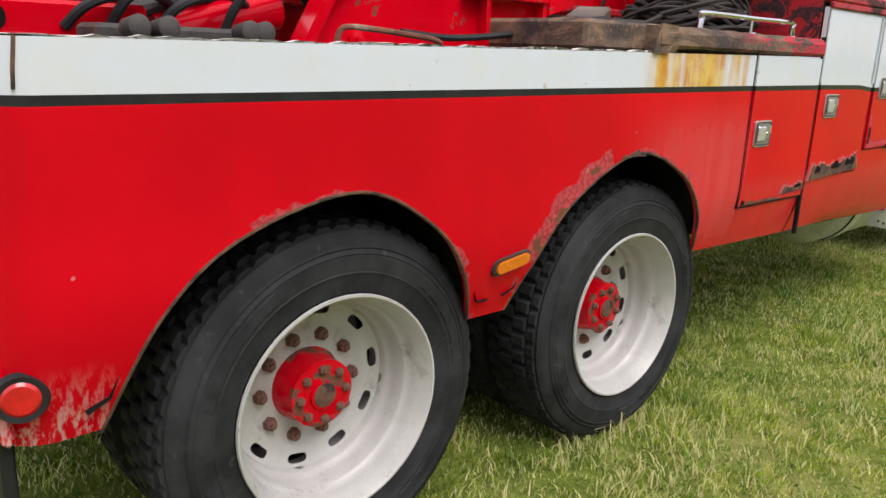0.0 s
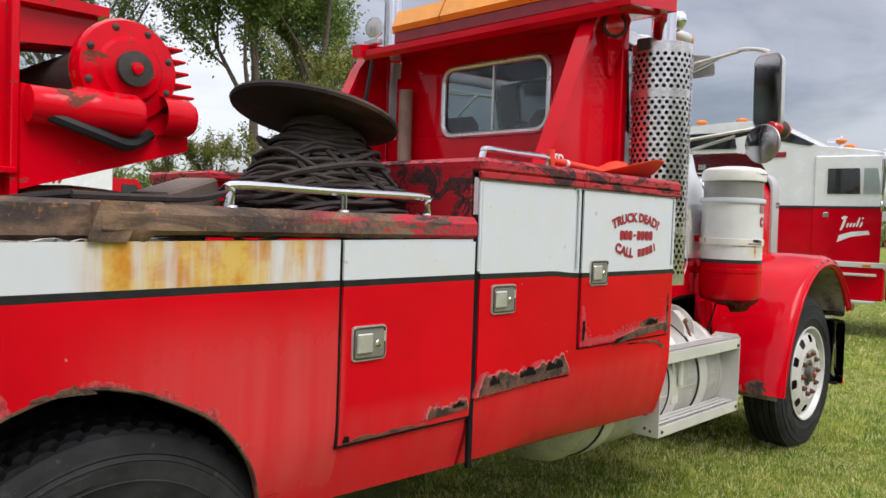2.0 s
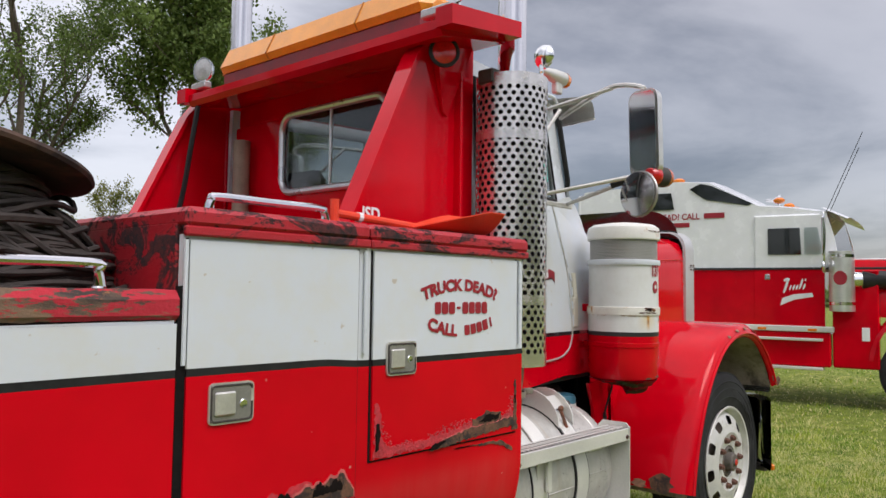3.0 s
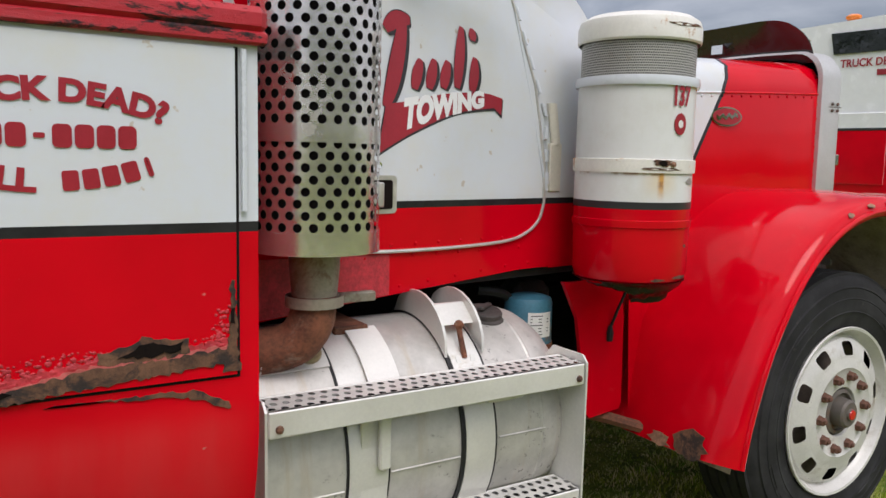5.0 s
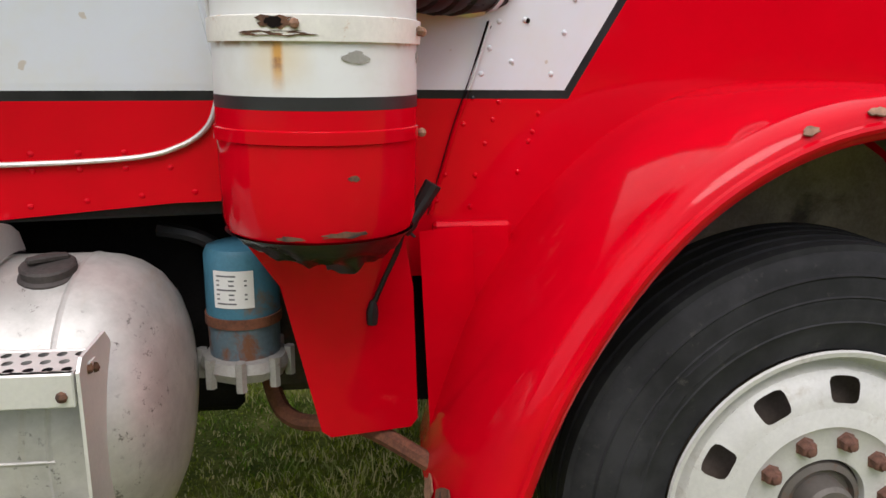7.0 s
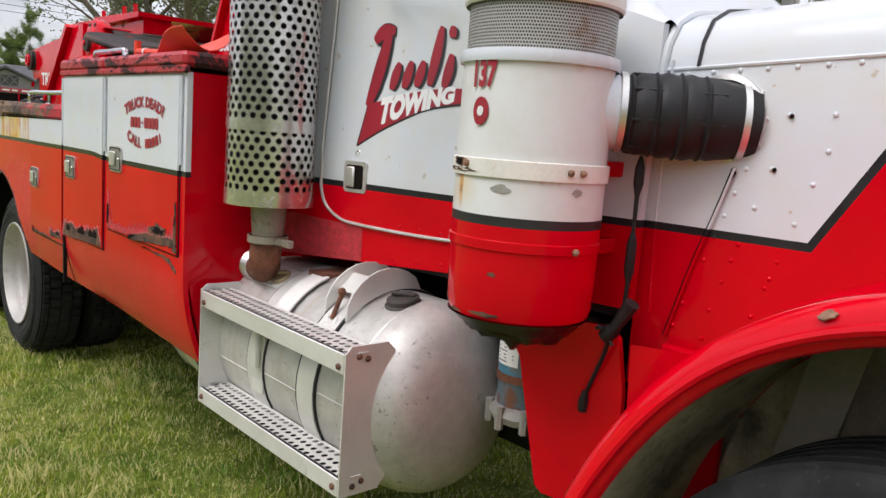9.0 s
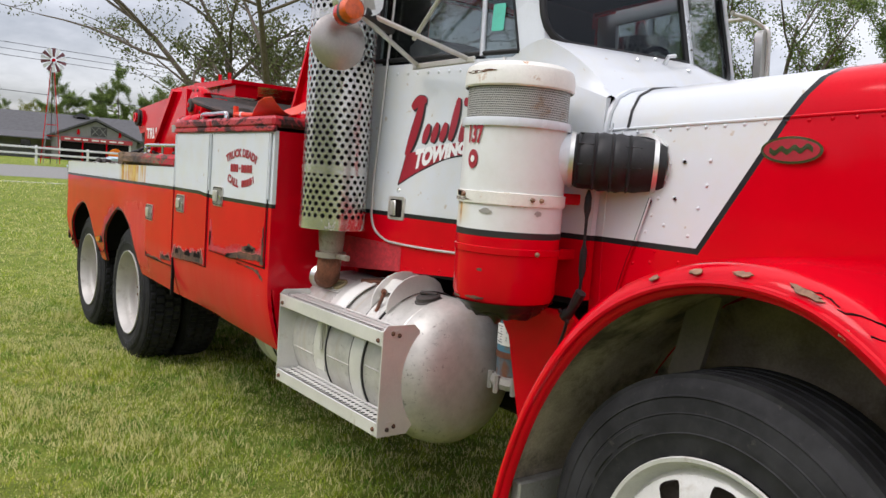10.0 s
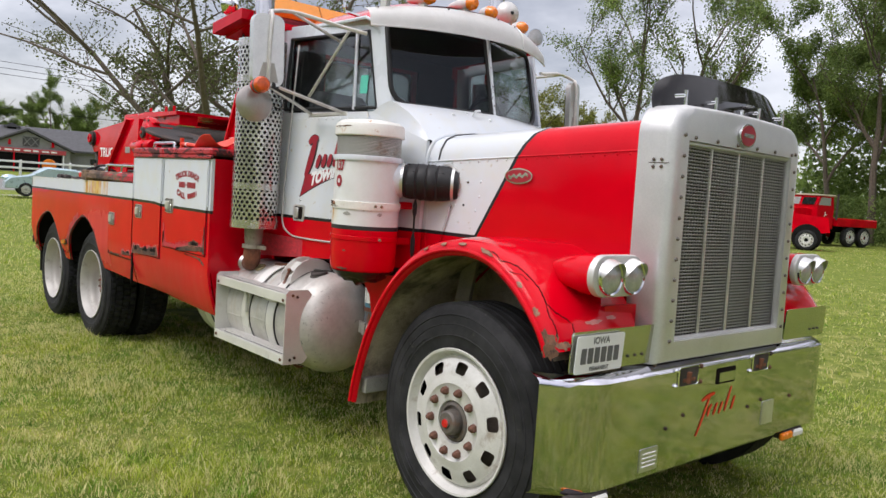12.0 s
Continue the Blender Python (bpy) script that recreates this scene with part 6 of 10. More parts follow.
# plates that stand on the bumper
for y0, y1 in ((0.11, 0.66), (1.88, 2.37)):
    pl = part("bumper_wing_plate", Geo().slab(rounded(y1 - y0, 0.165, 0.02), lambda u, w, d: (7.985 + 0.05 * w + d, (y0 + y1) / 2 + u, 0.97 + w), 0.005), OLIVE, truck, "upright stainless plate above the bumper")
    for k in range(3):
        part("bolt", Geo().ball((7.99, y1 - 0.18 + 0.05 * k, 0.93), 0.007, 6), GREASE, pl)
    if y0 < 1:
        lic = part("number_plate", Geo().slab(rounded(0.30, 0.15, 0.012), lambda u, w, d: (8.000 + 0.05 * w + d, 0.275 + u, 0.963 + w), 0.003), TEXT_WHITE, pl, "white number plate with dark characters")
        part("plate_word", letters("IOWA", 0.026, 0.0012, 0, lambda u, w: (8.0065, 0.275 + u, 1.003 + w)), INK, lic)
        part("plate_word", letters("PERMANENT", 0.015, 0.0008, 0, lambda u, w: (8.0015, 0.275 + u, 0.897 + w)), INK, lic)
        for k in range(6):
            part("plate_bar", Geo().slab(rounded(0.032, 0.062, 0.004), lambda u, w, d: (8.0035 + 0.05 * w + d, 0.172 + 0.041 * k + u, 0.957 + w), 0.001), INK, lic)

# ---- front fenders ----
fen = smooth_line([(6.62, 0, 0.46), (6.655, 0, 0.62), (6.74, 0, 0.85), (6.87, 0, 1.06), (7.02, 0, 1.205), (7.20, 0, 1.295), (7.40, 0, 1.325), (7.58, 0, 1.295), (7.74, 0, 1.20), (7.87, 0, 1.07), (7.935, 0, 0.96)], 5)


def fender_loop(i):
    p = fen[i]
    way = (fen[min(i + 1, len(fen) - 1)] - fen[max(i - 1, 0)]).normalized()
    out = Vector((-way.z, 0, way.x))
    t = i / (len(fen) - 1)
    rear = max(0.0, 1 - t / 0.35)
    grow = 0.032 + 0.03 * rear
    wid = 0.60 - 0.08 * max(0, t - 0.7) / 0.3
    prof = [(0.075, -0.045), (0.058, -0.040), (0.052, -0.018), (0.060, 0.006), (0.085, 0.026), (0.13, grow * 0.95), (0.20, grow * 1.2), (0.32, grow * 1.35), (0.45, grow * 1.35), (0.06 + wid, grow * 1.1)]
    return [Vector((p.x, y, p.z)) + out * d for y, d in prof]


fg = Geo().rings([fender_loop(i) for i in range(len(fen))], False, False)
fender = part("front_fender", fg, RED_PAINT, truck, "rounded red front fender with chipped paint", angle=60)
part("front_fender", other_side(fg), RED_PAINT, truck)
inner_liner = Geo().rings([[Vector((p.x * 0.985 + 7.3 * 0.015, y, p.z - 0.03)) for y in (0.09, 0.30, 0.585)] for p in fen], False, False)
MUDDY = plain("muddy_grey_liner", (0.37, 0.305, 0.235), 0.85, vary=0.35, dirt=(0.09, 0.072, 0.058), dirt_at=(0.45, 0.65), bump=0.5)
part("fender_liner", inner_liner, MUDDY, truck, "muddy aluminium fender liner")
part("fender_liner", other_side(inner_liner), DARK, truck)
part("inner_wall", Geo().slab([(6.60, 0.55), (8.0, 0.60), (8.0, 1.2), (7.6, 1.34), (7.1, 1.30), (6.7, 1.0)], lambda u, w, d: (u, 0.672 + d, w), 0.01), MUDDY, truck)
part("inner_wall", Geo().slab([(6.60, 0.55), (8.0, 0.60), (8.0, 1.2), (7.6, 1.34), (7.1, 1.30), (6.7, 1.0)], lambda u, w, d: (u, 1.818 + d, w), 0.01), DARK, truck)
part("well_panel", Geo().slab([(6.74, 0.70), (6.80, 0.92), (6.88, 1.04), (7.02, 1.175), (7.20, 1.265), (7.40, 1.295), (7.58, 1.265), (7.74, 1.17), (7.83, 1.07), (7.83, 0.70)], lambda u, w, d: (u, hood_y(u) - 0.014 + d, w), 0.006), MUDDY, truck, "muddy inner panel of the wheel well")
part("radiator_block", Geo().box((7.80, 0.70, 0.80), (7.94, 1.77, 1.88), 0.01), DARK, truck)
part("engine_block", Geo().box((6.5, 0.80, 0.75), (7.8, 1.70, 1.75), 0.05), DARK, truck)
part("liner_brace", Geo().slab([(6.92, 0.75), (7.02, 0.75), (7.12, 1.22), (7.02, 1.22)], lambda u, w, d: (u, 0.42 + d, w), 0.02), plain("dusty_brace", (0.20, 0.17, 0.14), 0.8, vary=0.2), truck)
part("fender_gusset", Geo().box((6.66, 0.10, 0.50), (6.70, 0.56, 0.58), 0.006), CAST, truck)


def patch(name, cx, cz, w, h, seed, place, mat, parent, label=""):
    r = random.Random(seed)
    pts = [(cx + w * 0.5 * (0.65 + 0.5 * r.random()) * math.cos(t), cz + h * 0.5 * (0.6 + 0.6 * r.random()) * math.sin(t)) for t in [2 * math.pi * i / 18 for i in range(18)]]
    return part(name, Geo().slab(pts, place, 0.003), mat, parent, label)


PINKISH = plain("scuffed_pink_primer", (0.55, 0.22, 0.20), 0.7, vary=0.25, scale=30)
CHIP = plain("bare_stained_metal", (0.24, 0.13, 0.08), 0.8, 0.0, vary=0.5, scale=40, bump=0.4)


for i, k, w, seed in ((30, 3, 0.05, 1), (34, 3, 0.08, 2), (27, 3, 0.04, 3), (37, 2, 0.04, 5), (24, 3, 0.03, 6)):
    a, b = fender_loop(i), fender_loop(i + 1)
    o, e1, e2 = a[k], (b[k] - a[k]).normalized(), (a[k + 1] - a[k]).normalized()
    nn = e1.cross(e2).normalized()
    nn = nn if nn.y < 0 or nn.z > 0.5 else -nn
    patch("paint_chip", 0, 0, w, 0.022, seed, lambda u, v, d: o + e1 * u + e2 * v + nn * (0.002 + d), CHIP, fender, "bare metal where the paint has chipped")
for i, k, w, h, seed in ((1, 6, 0.12, 0.15, 9), (0, 7, 0.05, 0.10, 10), (0, 8, 0.03, 0.05, 11)):
    a, b = fender_loop(i), fender_loop(i + 1)
    o, e1, e2 = a[k], (b[k] - a[k]).normalized(), (a[k + 1] - a[k]).normalized()
    nn = e1.cross(e2).normalized()
    nn = nn if nn.x < 0 else -nn
    patch("rust_patch", 0.02, 0, w, h, seed, lambda u, v, d: o + e1 * u + e2 * v + nn * (0.004 + d), RUST_PLATE if i else CHIP, fender, "rusted-out lower fender edge")


def on_skin(i, k, lift=0.0015):
    """A point on the fender's skin at station i, profile place k, both broken."""
    i0, k0 = min(int(i), len(fen) - 2), min(int(k), 8)
    a, b = fender_loop(i0), fender_loop(i0 + 1)
    low, high = a[k0].lerp(b[k0], i - i0), a[k0 + 1].lerp(b[k0 + 1], i - i0)
    out = (b[k0] - a[k0]).cross(a[k0 + 1] - a[k0]).normalized()
    return low.lerp(high, k - k0) + (out if out.dot(Vector((0.2, -0.6, 0.8))) > 0 else -out) * lift


def crack(points, seed, wide=0.0022):
    """A jagged split in the paint, brown at the edges."""
    r = random.Random(seed)
    line = []
    for (i0, k0), (i1, k1) in zip(points, points[1:]):
        for n in range(6):
            t = n / 6
            line.append(on_skin(i0 + (i1 - i0) * t + r.uniform(-0.18, 0.18), k0 + (k1 - k0) * t + r.uniform(-0.08, 0.08)))
    part("paint_crack", Geo().tube(line, [wide * r.uniform(0.5, 1.3) for _ in line], 5), HOLE_BLACK, fender, "dark jagged crack in the paint")


crack([(36, 3.1), (37.5, 4.2), (39, 4.6), (41, 4.9), (43, 4.6), (44.5, 5.2), (46, 6.0)], 1)
crack([(38, 3.0), (39, 4.0), (40.2, 4.3)], 2, 0.0016)
crack([(43, 4.6), (44.5, 4.2), (46, 4.4), (47.5, 4.0)], 3)
crack([(46, 6.0), (47.5, 5.6), (49, 5.9)], 4)
crack([(33, 3.0), (34.5, 3.6), (36, 3.4)], 5, 0.0016)


def skin_patch(i, k, di, dk, seed, mat, label):
    """A ragged area of bare metal that follows the skin."""
    r = random.Random(seed)
    rim = [(0.55 + 0.5 * r.random(), 2 * math.pi * n / 22) for n in range(22)]
    ring_of = lambda f: [on_skin(max(0, min(49.9, i + di * f * q * math.cos(a))), max(0, min(8.9, k + dk * f * q * math.sin(a))), 0.002) for q, a in rim]
    loops = [ring_of(f) for f in (0.02, 0.35, 0.7, 1.0)]
    part("bare_patch", Geo().rings(loops, True, False), mat, fender, label)


skin_patch(47.6, 2.6, 2.0, 2.0, 1, RUST_PLATE, "rusted fender tip with the paint gone")
skin_patch(48.8, 4.6, 1.0, 0.9, 2, CHIP, "bare metal at the fender tip")
skin_patch(43.6, 3.0, 0.7, 0.5, 3, CHIP, "chipped paint by the wheel arch")
skin_patch(46.0, 7.0, 0.45, 0.45, 4, PINKISH, "pale scuff on the fender")
skin_patch(45.6, 7.9, 0.3, 0.3, 5, PINKISH, "pale scuff on the fender")
skin_patch(40.0, 3.0, 0.5, 0.4, 6, CHIP, "chipped paint by the wheel arch")
patch("fender_crack", 7.94, 0.975, 0.10, 0.06, 12, lambda u, v, d: (u, 0.046 - d, v), RUST_PLATE, fender, "cracked rusty fender tip")
part("fender_bead", Geo().tube([fender_loop(i)[2] for i in range(len(fen))], 0.010, 8), RED_PAINT, fender)
part("fender_apron", Geo().sheet(lambda u, w: (6.535 + 0.03 * (1 - w) + 0.13 * u, 0.50 + 0.06 * u, 0.50 + 0.53 * w), [0, 0.5, 1], [0, 0.5, 1]), RED_PAINT, truck)
part("hood_sill", Geo().box((6.575, 0.565, 0.60), (6.76, 0.60, 1.035), 0.008), RED_PAINT, truck)


def headlamp(flip):
    side = (lambda y: 2.5 - y) if flip else (lambda y: y)
    out = [(u * 1.0, w) for u, w in rounded(0.335, 0.165, 0.080, 8)]
    face = lambda u, w, d: (7.975 + d, side(0.385 + u), 1.262 + w)
    bucket = Geo()
    bucket.rings([[Vector((7.975 + dx, side(0.385 + u * s), 1.262 + w * s)) for u, w in out] for dx, s in ((0.0, 1.0), (-0.08, 1.0), (-0.20, 0.8), (-0.30, 0.4))], True, True)
    pod = part("headlamp_pod", bucket, RED_PAINT, truck, "twin round headlamps in a chrome surround")
    part("lamp_surround", Geo().rings([[Vector((7.972 + dx, side(0.385 + u * s), 1.262 + w * s)) for u, w in out] for dx, s in ((-0.016, 1.03), (0.0, 1.03), (0.010, 1.0), (0.012, 0.92))], True, True), VISOR, pod, "polished lamp surround")
    for y in (0.312, 0.462):
        lamp = part("headlamp", Geo().lathe([(0.0, 0.072), (0.018, 0.073), (0.026, 0.069), (0.022, 0.062)], (7.98, side(y), 1.258), (1, 0, 0), 28), CHROME, pod)
        part("lens", Geo().lathe([(0.020, 0.063), (0.034, 0.04), (0.040, 0.0)], (7.98, side(y), 1.258), (1, 0, 0), 28), CLEAR_LENS, lamp, "clear fluted headlamp glass")
        hood_ = Geo().sheet(lambda u, w: (7.99 + 0.050 * w * math.sin(math.pi * u) ** 0.6, side(y + 0.077 * math.cos(math.pi * u) * (1 - 0.1 * w)), 1.258 + 0.077 * math.sin(math.pi * u) - 0.015 * w), [i / 14 for i in range(15)], [0, 0.5, 1])
        part("lamp_brow", hood_, BRUSHED, lamp)
    part("lamp_arm", Geo().box((7.78, side(0.55), 1.20), (7.86, side(0.66), 1.26), 0.01), RED_PAINT, pod)


headlamp(False)
headlamp(True)
br = Geo().slab([(0.42, 1.125), (0.685, 1.125), (0.685, 1.03), (0.60, 1.03), (0.52, 1.085), (0.42, 1.08)], lambda u, w, d: (7.90 - d, u, w), 0.07)
part("lamp_bracket", br, RED_PAINT, truck, "red bracket between fender and shell")
part("bracket_plate", Geo().box((7.86, 0.545, 1.01), (7.875, 0.60, 1.09), 0.004), CAST, truck)

# ---- air cleaner ----
AX, AY = 6.35, 0.315
can = part("air_cleaner", Geo().lathe([(1.335, 0.196), (1.60, 0.194), (1.693, 0.194)], (AX, AY, 0), (0, 0, 1), 56), stained_can(), truck, "white and red round air cleaner with rust stains")
part("cleaner_gauze", Geo().lathe([(1.715, 0.188), (1.825, 0.188)], (AX, AY, 0), (0, 0, 1), 56), GAUZE, can, "fine perforated intake screen")
part("cleaner_cap", Geo().lathe([(1.820, 0.198), (1.826, 0.203), (1.868, 0.203), (1.888, 0.196), (1.904, 0.17), (1.914, 0.10), (1.917, 0.0)], (AX, AY, 0), (0, 0, 1), 56), plain("rust_run_white", (0.76, 0.75, 0.70), 0.4, vary=0.08, dirt=(0.42, 0.20, 0.06), dirt_at=(0.60, 0.70), dirt_scale=9), can, "white cap with rust runs")
part("cleaner_ring", Geo().lathe([(1.690, 0.194), (1.688, 0.203), (1.700, 0.206), (1.716, 0.203), (1.718, 0.188)], (AX, AY, 0), (0, 0, 1), 56), WHITE_PAINT, can)
part("clamp_band", Geo().lathe([(1.43, 0.196), (1.428, 0.202), (1.445, 0.203), (1.468, 0.203), (1.470, 0.196)], (AX, AY, 0), (0, 0, 1), 56), plain("rusting_white_band", (0.74, 0.72, 0.66), 0.45, vary=0.1, dirt=(0.45, 0.20, 0.05), dirt_at=(0.56, 0.66), dirt_scale=10), can, "clamp band with rust")
part("black_line", Geo().lathe([(1.318, 0.1965), (1.340, 0.1965)], (AX, AY, 0), (0, 0, 1), 56), STRIPE_BLACK, can)
bowl = part("cleaner_bowl", Geo().lathe([(1.32, 0.196), (1.285, 0.197), (1.283, 0.201), (1.262, 0.201), (1.260, 0.196), (1.20, 0.195), (1.12, 0.193), (1.095, 0.185), (1.08, 0.165), (1.072, 0.12), (1.07, 0.0)], (AX, AY, 0), (0, 0, 1), 56), RED_PAINT, can, "dented red dust bowl")
CAN_PLACE = Matrix.Translation((6.325, 0.303, 0)) @ Matrix.Diagonal((0.94, 0.94, 1, 1)) @ Matrix.Translation((-AX, -AY, 0))
can.matrix_basis = CAN_PLACE
for a, z in ((262, 1.455), (340, 1.45), (350, 1.45), (350, 1.27)):
    c, s_ = math.cos(radians(a)), math.sin(radians(a))
    part("clamp_bolt", Geo().ball((AX + 0.207 * c, AY + 0.207 * s_, z), 0.009, 8), CHIP, can)


def on_can(a0, z0, r=0.1975):
    return lambda u, w, d=0: (AX + (r + d) * math.cos(a0 + u / r), AY + (r + d) * math.sin(a0 + u / r), z0 + w)


def stain(a, z, w, h, seed, mat, r=0.1982, n=20):
    rr = random.Random(seed)
    pts = [(w * 0.5 * (0.6 + 0.6 * rr.random()) * math.cos(t), h * 0.5 * (0.6 + 0.6 * rr.random()) * math.sin(t)) for t in [2 * math.pi * i / n for i in range(n)]]
    return part("rust_stain", Geo().slab(pts, on_can(radians(a), z, r), 0.0012), mat, can)


stain(252, 1.458, 0.075, 0.022, 2, RUST_PLATE, 0.2036)
stain(252, 1.458, 0.035, 0.018, 3, HOLE_BLACK, 0.2046)
stain(252, 1.440, 0.14, 0.010, 4, RUST_PLATE, 0.2034)
stain(292, 1.403, 0.05, 0.022, 6, CAST, 0.1966)
stain(349, 1.405, 0.03, 0.022, 7, CAST, 0.1966)
stain(290, 1.205, 0.026, 0.012, 9, RUST_PLATE, 0.1945)
stain(285, 1.108, 0.09, 0.012, 10, RUST_PLATE, 0.1925)
stain(255, 1.103, 0.05, 0.010, 13, RUST_PLATE, 0.1915)
stain(265, 1.865, 0.11, 0.010, 11, RUST_PLATE, 0.2032)
stain(285, 1.868, 0.07, 0.007, 12, RUST_PLATE, 0.2032)
part("fleet_number", letters("137", 0.056, 0.0034, 0, on_can(radians(270), 1.632, 0.1990), 1.0, 0.086), TEXT_RED, can, "red painted number")
seal_ = [(0.025 * math.cos(t), 0.032 * math.sin(t)) for t in [2 * math.pi * i / 24 for i in range(24)]]
dec = part("round_decal", Geo().slab(seal_, on_can(radians(270), 1.575, 0.1962), 0.003), TEXT_RED, can, "round dark red decal")
part("decal_centre", Geo().slab([(0.42 * u, 0.36 * w) for u, w in seal_], on_can(radians(270), 1.575, 0.1990), 0.001), PAPER, dec)
def crumple(u, w):
    a = 2 * math.pi * u
    wr = noise.noise((3.0 * math.cos(a), 3.0 * math.sin(a), 4.0 * w)) + 0.5 * noise.noise((8 * math.cos(a), 8 * math.sin(a), 9 * w + 3))
    r = (0.190 - 0.085 * w - 0.09 * max(0.0, w - 0.75) / 0.25) * (1 + 0.12 * wr * w)
    return (AX + r * math.cos(a), AY + r * math.sin(a), 1.092 - (0.050 + 0.03 * math.cos(a - 5.6)) * w - 0.024 * wr * w)


part("cleaner_bag", Geo().sheet(crumple, [i / 60 for i in range(61)], [i / 10 for i in range(11)]), plain("black_plastic_film", (0.014, 0.014, 0.016), 0.28, vary=0.3, bump=0.2), can, "crumpled black plastic under the bowl", angle=60)
# intake boot to the hood
b0, b1 = Vector((AX + 0.085, AY + 0.080, 1.600)), CAN_PLACE.inverted() @ Vector((6.652, 0.600, 1.595))
d = (b1 - b0).normalized()
part("intake_stub", Geo().lathe([(0, 0.110), (0.05, 0.098), (0.075, 0.090), (0.13, 0.086)], b0, d, 32), WHITE_PAINT, can)
L = (b1 - b0).length
prof = [(0.086, 0.080), (0.088, 0.087)]
for k in range(4):
    s0 = 0.112 + (L - 0.11) * k / 4
    s1 = 0.112 + (L - 0.11) * (k + 1) / 4
    prof += [(s0, 0.089 + 0.008 * math.sin(0.8 * k)), (s0 + 0.006, 0.096 + 0.008 * math.sin(0.8 * k)), (s0 + 0.014, 0.090 + 0.008 * math.sin(0.8 * k)), ((s0 + s1) / 2, 0.095 + 0.008 * math.sin(0.8 * k + 0.4))]
prof += [(L + 0.005, 0.092), (L + 0.075, 0.091)]
boot = part("rubber_boot", Geo().lathe(prof, b0, d, 32), RUBBER, can, "ribbed black rubber intake boot")
side_ = d.cross(Vector((0, 0, 1))).normalized()
for k in range(8):
    a = radians(45 * k + 10)
    off_ = (Vector((0, 0, 1)) * math.cos(a) + side_ * math.sin(a)) * 0.0935
    part("boot_rib", Geo().tube([b0 + d * 0.12 + off_, b0 + d * (L - 0.01) + off_], 0.004, 6), RUBBER, boot)
for s0 in (0.098, L + 0.040):
    part("hose_clamp", Geo().lathe([(s0 - 0.008, 0.090), (s0 - 0.008, 0.0965), (s0 + 0.008, 0.0965), (s0 + 0.008, 0.090)], b0, d, 32), BRUSHED, can)
part("boot_flange", Geo().lathe([(0.004, 0.108), (-0.006, 0.106), (-0.010, 0.092), (0.0, 0.084)], (6.652, 0.606, 1.60), (0, 1, 0), 36), BRUSHED, truck)
for z in (1.44, 1.24):
    part("cleaner_bracket", Geo().box((6.28, 0.40, z), (6.42, 0.62, z + 0.04), 0.004), RED_PAINT, truck)
part("grommet_strip", Geo().tube([(6.50, 0.505, 1.08), (6.50, 0.51, 1.18), (6.50, 0.51, 1.21), (6.50, 0.51, 1.28), (6.50, 0.51, 1.31), (6.50, 0.51, 1.40), (6.50, 0.51, 1.43), (6.50, 0.51, 1.47), (6.50, 0.51, 1.50)], [0.006, 0.006, 0.013, 0.013, 0.005, 0.006, 0.013, 0.012, 0.004], 8), RUBBER, truck)
part("cable", Geo().tube(smooth_line([(6.50, 0.505, 1.10), (6.485, 0.48, 1.07), (6.46, 0.45, 1.06)], 6), 0.005, 6), RUBBER, truck)
part("plug_cable", Geo().tube(smooth_line([(6.50, 0.46, 1.06), (6.485, 0.465, 1.0), (6.455, 0.472, 0.93), (6.43, 0.476, 0.87)], 6), 0.006, 6), RUBBER, truck, "hanging block heater cable")
part("plug", Geo().tube([(6.43, 0.475, 0.88), (6.428, 0.475, 0.855), (6.427, 0.475, 0.825)], [0.007, 0.014, 0.012], 8), RUBBER, truck)
part("plug_grip", Geo().tube([(6.492, 0.45, 1.045), (6.510, 0.45, 1.065), (6.517, 0.45, 1.072), (6.560, 0.45, 1.145)], [0.021, 0.021, 0.015, 0.020], 10), RUBBER, truck, "black connector tied to the bracket")
part("cable_tie", Geo().tube([(6.475, 0.44, 1.075), (6.52, 0.445, 1.03)], 0.004, 6), RUBBER, truck)

